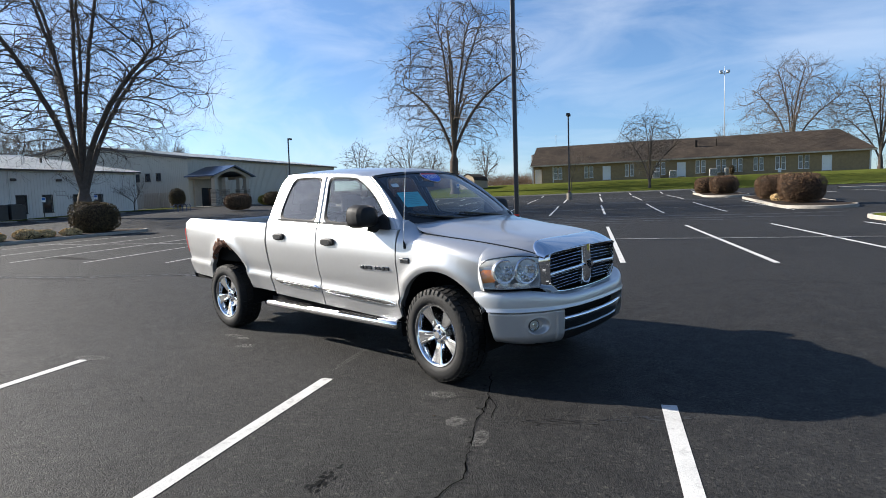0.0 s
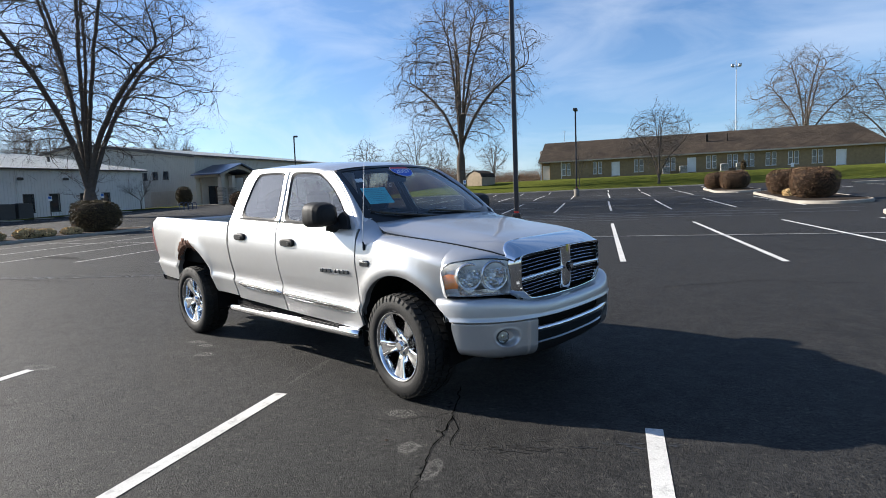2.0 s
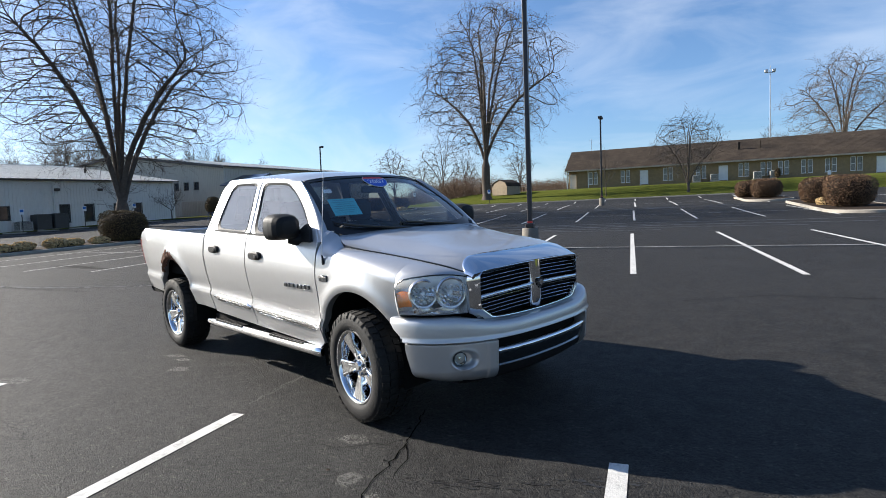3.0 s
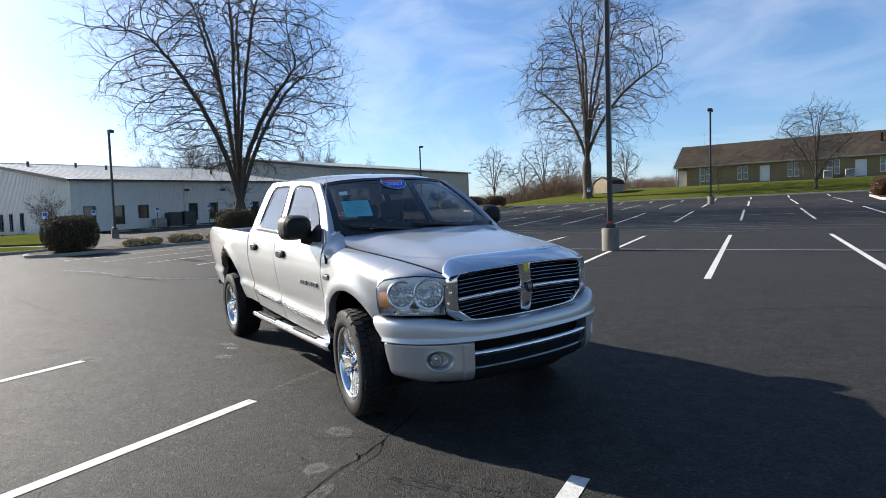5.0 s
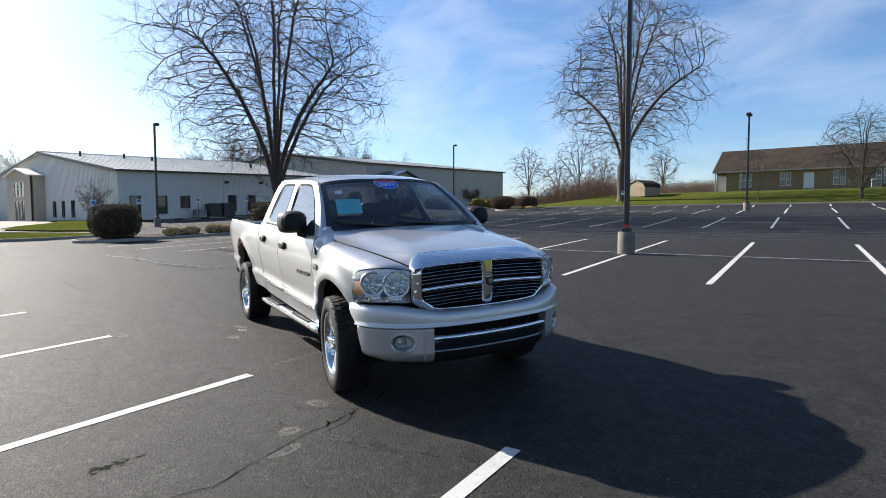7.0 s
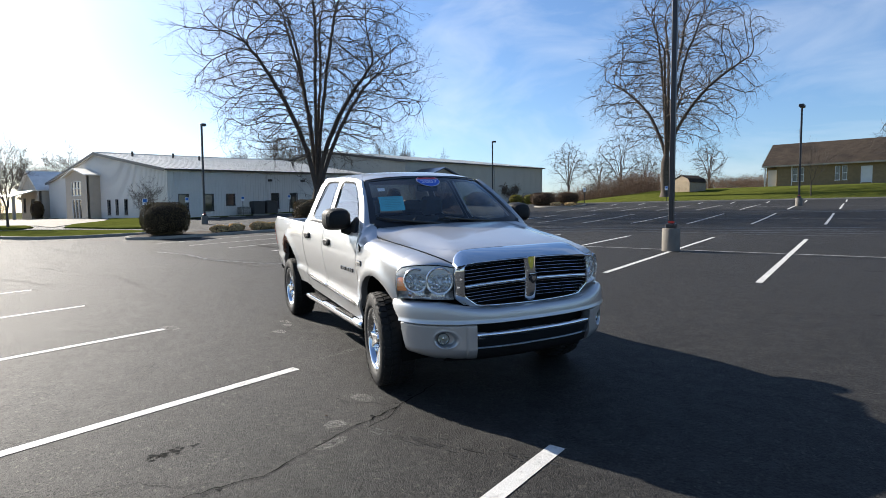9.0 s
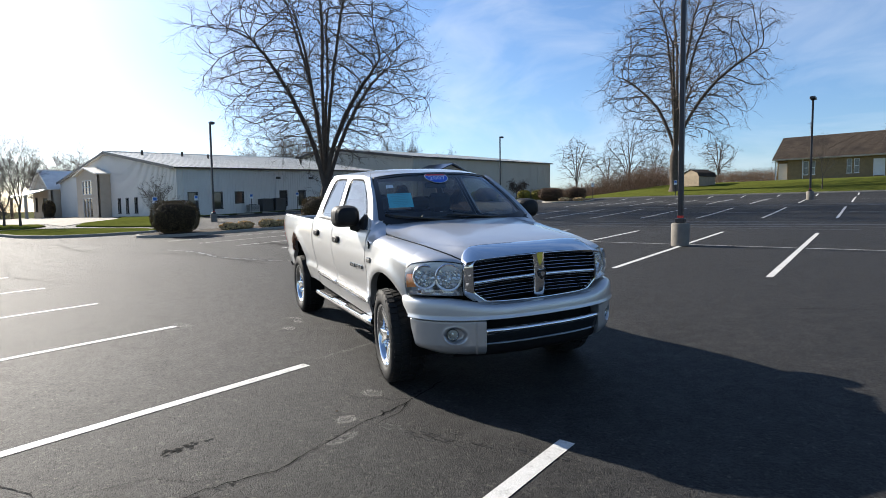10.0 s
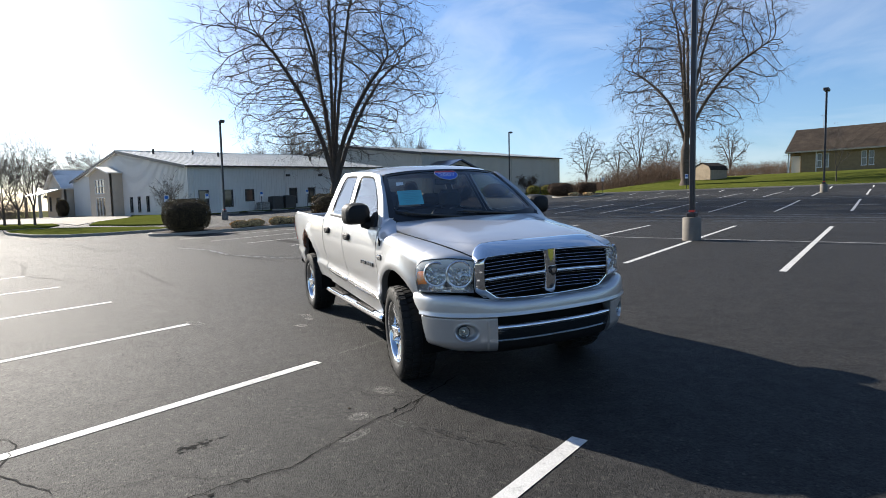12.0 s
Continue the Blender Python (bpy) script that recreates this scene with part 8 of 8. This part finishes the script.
        for k in range(max(0, cut - 1), len(chain) - 1):
            fine.append((pos[chain[k]], pos[chain[k + 1]], rad[k] if k else min(rad[0], 0.03), rad[k + 1]))
    # fine twigs on all thin wood, outwards and sagging
    def twig(a, d, ln, r, order):
        n = 3 if order == 0 else 2
        for k in range(n):
            b = a + d * (ln / n)
            fine.append((a, b, r * (1 - 0.25 * k), r * (0.75 - 0.2 * k)))
            if order < 2:
                for _ in range(1 if order else 1 + (k == n - 1)):
                    e = (d * 0.9 + Vector((rnd.gauss(0, 0.5), rnd.gauss(0, 0.5), rnd.gauss(0.1, 0.4)))).normalized()
                    twig(b, e, ln * rnd.uniform(0.35, 0.6), r * 0.7, order + 1 + (rnd.random() < 0.6))
            a, d = b, (d + Vector((rnd.gauss(0, 0.16), rnd.gauss(0, 0.16), rnd.gauss(-sag * 0.4, 0.16)))).normalized()

    for i in range(1, count):
        if load[i] > 4 or up_of[i] < 0 or pos[i].z < base_h:
            continue
        old = (pos[i] - pos[up_of[i]]).normalized()
        ends = not kids[i]
        for k in range(twigs if ends else int(rnd.random() < 0.6)):
            d = (old * (1.5 if ends else 0.9) + Vector((rnd.gauss(0, 0.45), rnd.gauss(0, 0.45), rnd.gauss(0.12, 0.4)))).normalized()
            a = pos[up_of[i]].lerp(pos[i], rnd.random()) if not ends else pos[i]
            twig(a, d, twig_len * rnd.uniform(0.6, 1.3) * (1.3 if ends else 0.9), twig_r, 0)
    for k in range(shoots):
        z, t = base_h * rnd.uniform(0.35, 1.25), rnd.uniform(0, 6.283)
        a = Vector((0.6 * trunk_r * math.cos(t), 0.6 * trunk_r * math.sin(t), z))
        d = Vector((math.cos(t), math.sin(t), rnd.uniform(0.1, 0.9))).normalized()
        ln = rnd.uniform(0.7, 2.2)
        for j in range(3):
            b = a + d * ln / 3
            fine.append((a, b, 0.018 - 0.004 * j, 0.014 - 0.004 * j))
            for _ in range(2):
                e = (d + Vector((rnd.gauss(0, 0.6), rnd.gauss(0, 0.6), rnd.gauss(0.1, 0.5)))).normalized()
                fine.append((b, b + e * ln * 0.35, 0.010, 0.005))
            a, d = b, (d + Vector((rnd.gauss(0, 0.25), rnd.gauss(0, 0.25), rnd.gauss(0.1, 0.2)))).normalized()
    part("trunk", wood, mat_t, tree, "grey-brown bark", smooth=60)
    crown = Geo()
    twig_tubes(crown, fine)
    part("crown", crown, mat_c, tree, "bare fine twigs", smooth=0)
    return tree


OVAL = ((0.24, 0.40), (0.34, 0.72), (0.50, 0.98), (0.62, 1.0), (0.78, 0.86), (0.90, 0.58), (1.0, 0.12))
DOME = ((0.22, 0.30), (0.34, 0.66), (0.52, 0.94), (0.68, 1.0), (0.84, 0.80), (0.94, 0.48), (1.0, 0.15))


def crown_of(shape, r):
    return [(a, b * r) for a, b in shape]


grown_tree("tree", "large bare spreading tree with several stems before the metal building", -42.5, 31.0, 12, 25.5, 0.64, 0.10, crown_of(((0.19, 0.34), (0.27, 0.58), (0.42, 0.88), (0.60, 1.0), (0.78, 0.86), (0.92, 0.50), (1.0, 0.12)), 12.9), 9, points=2500, pace=0.52, twigs=2, twig_len=1.2, twig_r=0.011, tip_r=0.016, sag=0.15, shoots=26)
grown_tree("tree", "large bare tree with a tall oval drooping crown on the grass", -19.1, 66.0, 21, 25.5, 0.58, 0.20, crown_of(OVAL, 10.3), 8, points=2000, pace=0.50, sway=(2.0, 1.6), twigs=2, twig_len=1.1, twig_r=0.011, tip_r=0.016, sag=0.45, shoots=22)
grown_tree("small_tree", "small bare many-stemmed tree on the grass bank", 5.2, 63.5, 23, 8.6, 0.15, 0.10, crown_of(DOME, 3.9), 7, points=750, pace=0.30, twigs=2, twig_len=0.55, twig_r=0.009, tip_r=0.010, sag=0.0, mat_c=PALE_TWIG)
bare_tree("sapling", "thin young bare tree on the grass bank", -3.6, 63.0, 29, 5.0, 0.05, 2, levels=4, kids=3, fork=0.3, reach=0.3, twig_r=0.006, mat_c=PALE_TWIG)
for p, q, k in ((40.0, -34.0, 51), (46.0, -16.0, 52), (42.0, -2.0, 53), (50.0, 9.0, 54), (34.0, -52.0, 55)):
    grown_tree("tree", "bare round-headed tree on the grass across the car park", p, q, k, 15.0, 0.34, 0.16, crown_of(DOME, 6.4), 7, points=420, pace=0.7, twigs=2, twig_len=1.1, twig_r=0.020, tip_r=0.022, sag=0.0)
grown_tree("tree", "bare round-headed tree behind the brick building", 29.6, 105.0, 33, 19.8, 0.42, 0.20, crown_of(OVAL, 8.7), 8, points=1300, pace=0.55, twigs=2, twig_len=1.1, twig_r=0.014, tip_r=0.016, sag=0.0, mat_c=PALE_TWIG)
grown_tree("tree", "bare tree at the edge of the far lot", 42.0, 104.0, 37, 17.0, 0.36, 0.15, crown_of(OVAL, 8.6), 7, points=1200, pace=0.55, twigs=2, twig_len=1.1, twig_r=0.014, tip_r=0.018, sag=0.1, mat_c=PALE_TWIG)
bare_tree("tree", "bare tree behind the brick roof", 22.0, 118.0, 41, 11.0, 0.25, 4, levels=5, kids=3, twig_r=0.011, mat_c=PALE_TWIG)
# thin trees by the far brush
for i, (p, q, h, s, w) in enumerate(((-47.5, 95.0, 10.8, 51, 4), (-37.0, 95.0, 12.0, 52, 6), (-43.0, 99.0, 8.0, 53, 3), (-22.4, 97.0, 7.5, 54, 5), (-30.5, 90.0, 7.5, 57, 4), (-14.0, 108.0, 6.0, 58, 4))):
    grown_tree("tree", "bare round-headed tree rising out of the brush", p, q, s, h, 0.16 + 0.01 * h / 3, 0.2, crown_of(DOME, h * 0.40), w + 2, points=380, pace=0.05 * h, twigs=2, twig_len=0.07 * h, twig_r=0.012, tip_r=0.014, sag=0.0, mat_c=PALE_TWIG)
# trees behind the metal buildings
for i, (p, q, h, s) in enumerate(((-100, 67, 17.5, 61), (-101, 60, 15.5, 62), (-100, 100, 16.5, 63), (-100, 112.5, 13.5, 64), (-101, 26.5, 11.0, 66), (-101, 21.5, 9.5, 67), (-104, 34, 8.5, 68), (-104, 39, 8.0, 70))):
    bare_tree("tree", "bare tree standing behind the metal building roofs", p, q, s, h, 0.2, 4, spread=0.8, levels=5, kids=4, fork=0.25, reach=0.6, twig_r=0.017, mat_c=PALE_TWIG)
for i, (p, q, h, s) in enumerate(((-47.8, 4.4, 7.0, 81), (-46.4, 5.0, 6.4, 82), (-44.6, 5.6, 7.4, 83), (-52.0, 2.6, 7.0, 84), (-56.0, 0.2, 7.0, 85), (-50.0, 3.4, 6.6, 86), (-54.0, 1.4, 7.2, 87))):
    bare_tree("tree", "slim bare tree by the drive to the entrance", p, q, s, h, 0.075, 4, spread=0.7, levels=5, kids=3, fork=0.2, reach=0.5, twig_r=0.005, mat_c=PALE_TWIG)
bare_tree("small_tree", "small bare ornamental tree on the grass by the building corner", -40.8, 13.8, 91, 3.6, 0.06, 4, spread=0.9, levels=4, kids=4, fork=0.22, reach=0.6, twig_r=0.008, mat_c=PALE_TWIG)
bare_tree("small_tree", "small bare ornamental tree by the long wall", -49.0, 42.3, 92, 4.0, 0.06, 3, levels=4, kids=3, fork=0.25, reach=0.5, twig_r=0.008, mat_c=PALE_TWIG)
bare_tree("small_tree", "small weeping bare tree before the hall", -45.5, 71.0, 93, 3.2, 0.08, 5, spread=1.1, droop=0.08, levels=5, kids=3, fork=0.4, reach=1.0, twig_r=0.012, mat_c=BRUSH)


def shrub(name, label, p, q, rx, ry, h, seed, mat=SHRUB, leaves=9000, size=0.04, square=3.0, group="clipped shrubs", turn=0.0, up=0.1):
    """A clipped shrub: a twiggy core, a dark shell standing for the shade inside, and a skin of many small leaves."""
    rnd = random.Random(seed)
    s = thing(name, label, "shrub", stand(p, q, turn, up), group=group)
    tw = Geo()
    segs = []
    for k in range(240):
        t, e = rnd.uniform(0, 6.283), rnd.uniform(0.1, 1.5)
        d = Vector((rx * math.cos(t) * math.cos(e), ry * math.sin(t) * math.cos(e), h * math.sin(e)))
        st0 = Vector((rnd.uniform(-0.25, 0.25) * rx, rnd.uniform(-0.25, 0.25) * ry, 0.0))
        segs.append((st0, st0 + d * rnd.uniform(0.8, 0.95), 0.012, 0.004))
    twig_tubes(tw, segs)
    part("twig_core", tw, TWIG, s, smooth=0)
    # dark shell beneath the leaves, inner shade put into its colour
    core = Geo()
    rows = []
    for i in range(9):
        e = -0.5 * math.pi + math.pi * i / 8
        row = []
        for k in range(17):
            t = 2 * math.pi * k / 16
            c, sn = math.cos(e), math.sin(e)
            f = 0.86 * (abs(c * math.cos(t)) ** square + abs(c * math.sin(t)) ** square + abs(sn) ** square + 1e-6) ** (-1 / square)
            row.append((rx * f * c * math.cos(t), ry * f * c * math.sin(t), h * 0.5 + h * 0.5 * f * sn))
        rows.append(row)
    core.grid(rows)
    part("inner_shade", core, MULCH_AND_SHADE, s, smooth=60)
    g = Geo()
    lump = [(rnd.uniform(0, 6.28), rnd.uniform(-0.2, 1.2), rnd.uniform(0.03, 0.10)) for _ in range(14)]
    for k in range(leaves):
        t = rnd.uniform(0, 6.283)
        v = rnd.uniform(-0.98, 1.0)
        e = math.asin(v)
        c, sn = math.cos(e), math.sin(e)
        f = (abs(c * math.cos(t)) ** square + abs(c * math.sin(t)) ** square + abs(sn) ** square) ** (-1 / square)
        depth = 1.0 - abs(rnd.gauss(0, 0.09))
        for lt, le, la in lump:
            depth += la * math.exp(-((t - lt) ** 2 + (e - le) ** 2) / 0.12)
        c0 = Vector((rx * f * c * math.cos(t), ry * f * c * math.sin(t), h * 0.5 + h * 0.5 * f * sn)) * 1.0
        c0 = Vector((c0.x * depth, c0.y * depth, max(0.01, h * 0.5 + (c0.z - h * 0.5) * depth)))
        a = Vector((rnd.gauss(0, 1), rnd.gauss(0, 1), rnd.gauss(0, 1))).normalized()
        b = a.orthogonal().normalized()
        sz = size * rnd.uniform(0.6, 1.3)
        g.add([c0 - a * sz, c0 + b * sz * 0.5, c0 + a * sz, c0 - b * sz * 0.5], [(0, 1, 2, 3)])
    part("foliage", g, mat, s, smooth=0)
    return s


shrub("clipped_shrub", "large clipped brown-green shrub in the kerbed island", -25.3, 8.2, 1.10, 1.10, 1.72, 1)
shrub("clipped_shrub", "large clipped brown-green shrub at the island's far end", -25.4, 17.6, 1.12, 1.12, 1.72, 2)
for i, (q, ry, h) in enumerate(((10.9, 0.55, 0.42), (11.8, 0.5, 0.45), (13.3, 0.6, 0.5), (14.2, 0.5, 0.42), (15.6, 0.5, 0.4))):
    shrub("dry_clump", "low dry tan grass-like clump along the kerb", -24.7, q, 0.35, ry, h, 10 + i, SHRUB_TAN, 900, 0.07, 2.0, "low clumps")
shrub("clipped_shrub", "large clipped reddish-brown shrub on the kerbed island", 11.6, 28.6, 1.05, 1.0, 1.62, 21, SHRUB_RED)
shrub("clipped_shrub", "large clipped reddish-brown shrub on the kerbed island", 11.3, 33.2, 0.98, 0.95, 1.50, 22, SHRUB_RED)
shrub("dry_clump", "low tan clipped clump between the shrubs", 11.2, 30.9, 0.5, 0.75, 0.45, 23, SHRUB_TAN, 1400, 0.06, 3.0, "low clumps")
shrub("clipped_shrub", "clipped brown shrub on the far island", 10.0, 43.2, 1.0, 1.0, 1.45, 24, SHRUB_RED)
shrub("clipped_shrub", "clipped brown shrub on the far island", 9.0, 45.8, 0.85, 0.9, 1.35, 25, SHRUB_RED)
shrub("clipped_shrub", "dark clipped shrub in the island by the lawn", -28.3, 52.0, 1.3, 1.2, 1.5, 26, SHRUB_RED)
shrub("clipped_shrub", "dark clipped shrub in the island by the lawn", -26.0, 53.9, 1.0, 0.95, 1.35, 27, SHRUB_RED)
for i, p in enumerate((-24.4, -26.2)):
    shrub("dry_clump", "low dry clump in the island by the lawn", p, 51.2, 0.6, 0.5, 0.4, 28 + i, SHRUB_TAN, 600, 0.08, 2.0, "low clumps")
shrub("clipped_shrub", "dark rounded shrub before the porch", -34.2, 41.0, 1.15, 1.15, 1.6, 31, SHRUB_RED, 4200, 0.07)
shrub("clipped_shrub", "dark rounded shrub before the hall wall", -37.6, 52.2, 1.2, 1.3, 1.6, 32, SHRUB, 4200, 0.07)
shrub("gold_shrub", "golden-green rounded shrub before the hall wall", -40.0, 53.6, 0.95, 0.95, 1.25, 33, SHRUB_GOLD, 3000, 0.06, 2.2)
shrub("gold_shrub", "golden-green rounded shrub before the hall wall", -39.0, 55.6, 1.0, 1.0, 1.3, 34, SHRUB_GOLD, 3000, 0.06, 2.2)
shrub("gold_shrub", "golden-green rounded shrub beyond the porch", -34.9, 56.7, 0.8, 0.8, 1.25, 38, SHRUB_GOLD, 2600, 0.06, 2.2)
shrub("gold_shrub", "golden-green rounded shrub beyond the porch", -33.2, 57.2, 0.75, 0.75, 1.2, 39, SHRUB_GOLD, 2600, 0.06, 2.2)
shrub("evergreen_shrub", "dark upright evergreen shrub against the hall", -48.6, 48.2, 0.9, 0.9, 2.3, 35, SHRUB, 3000, 0.06, 2.2)
shrub("evergreen_shrub", "dark round shrub by the entrance wing", -86.0, 17.6, 0.8, 0.8, 2.4, 36, SHRUB, 1600, 0.08, 2.0)
shrub("evergreen_shrub", "small dark conical shrub at the brick wall", 16.2, 78.6, 0.35, 0.35, 1.3, 37, SHRUB, 900, 0.06, 2.0)


def thicket(name, label, p0, p1, q0, q1, h, count, seed, mat):
    """A tangle of leafless stems, too many to count."""
    rnd = random.Random(seed)
    segs = []
    for k in range(count):
        p, q = rnd.uniform(p0, p1), rnd.uniform(q0, q1)
        hh = h(p) * rnd.uniform(0.5, 1.1)
        a = ground(p, q)
        top = a + Vector((rnd.gauss(0, 0.3) * hh, rnd.gauss(0, 0.3) * hh, hh))
        mid = a.lerp(top, 0.5) + Vector((rnd.gauss(0, 0.12), rnd.gauss(0, 0.12), 0)) * hh
        segs += [(a, mid, 0.016, 0.011), (mid, top, 0.011, 0.004)]
        for j in range(10):
            s0 = a.lerp(mid, rnd.uniform(0.3, 1.0)) if j < 4 else mid.lerp(top, rnd.uniform(0.0, 0.95))
            segs.append((s0, s0 + Vector((rnd.gauss(0, 0.5), rnd.gauss(0, 0.5), rnd.uniform(-0.1, 0.6))) * hh * 0.38, 0.008, 0.003))
    g = Geo()
    twig_tubes(g, segs)
    return solo(name, g, mat, label, "brush", kind="stuff", smooth=0)


thicket("thicket", "reddish-brown leafless thicket at the edge of the grass", -45, -24, 70, 92, lambda p: 1.4 + 1.7 * step(p, -42, -28), 3400, 71, BRUSH)
thicket("thicket", "reddish-brown leafless thicket beyond the shed", -24, -11.5, 78, 96, lambda p: 1.7, 1100, 72, BRUSH)
thicket("hedgerow", "grey far line of leafless scrub", -112, -92, -34, 16, lambda p: 3.4, 3600, 73, PALE_TWIG)
thicket("hedgerow", "grey far line of leafless scrub", 46, 90, 96, 120, lambda p: 4.0, 900, 74, TWIG)
thicket("hedgerow", "far line of leafless scrub beyond the field", -60, 40, 150, 190, lambda p: 4.5, 1800, 75, BRUSH)

# grass tufts on the island and the near edge of the lawn
rnd = random.Random(5)
g = Geo()
for k in range(7000):
    p, q, u0 = rnd.uniform(-22, 34), 56.3 + abs(rnd.gauss(0, 2.4)), 0.03
    b0 = ground(p, q, u0)
    t = rnd.uniform(0, 6.28)
    s_ = Vector((math.cos(t), math.sin(t), 0)) * 0.02
    g.add([b0 - s_, b0 + s_, b0 + Vector((rnd.gauss(0, 0.03), rnd.gauss(0, 0.03), rnd.uniform(0.05, 0.12)))], [(0, 1, 2)])
solo("grass_tufts", g, BLADE, "short green grass blades along the kerbs", "grass", kind="stuff", smooth=0)
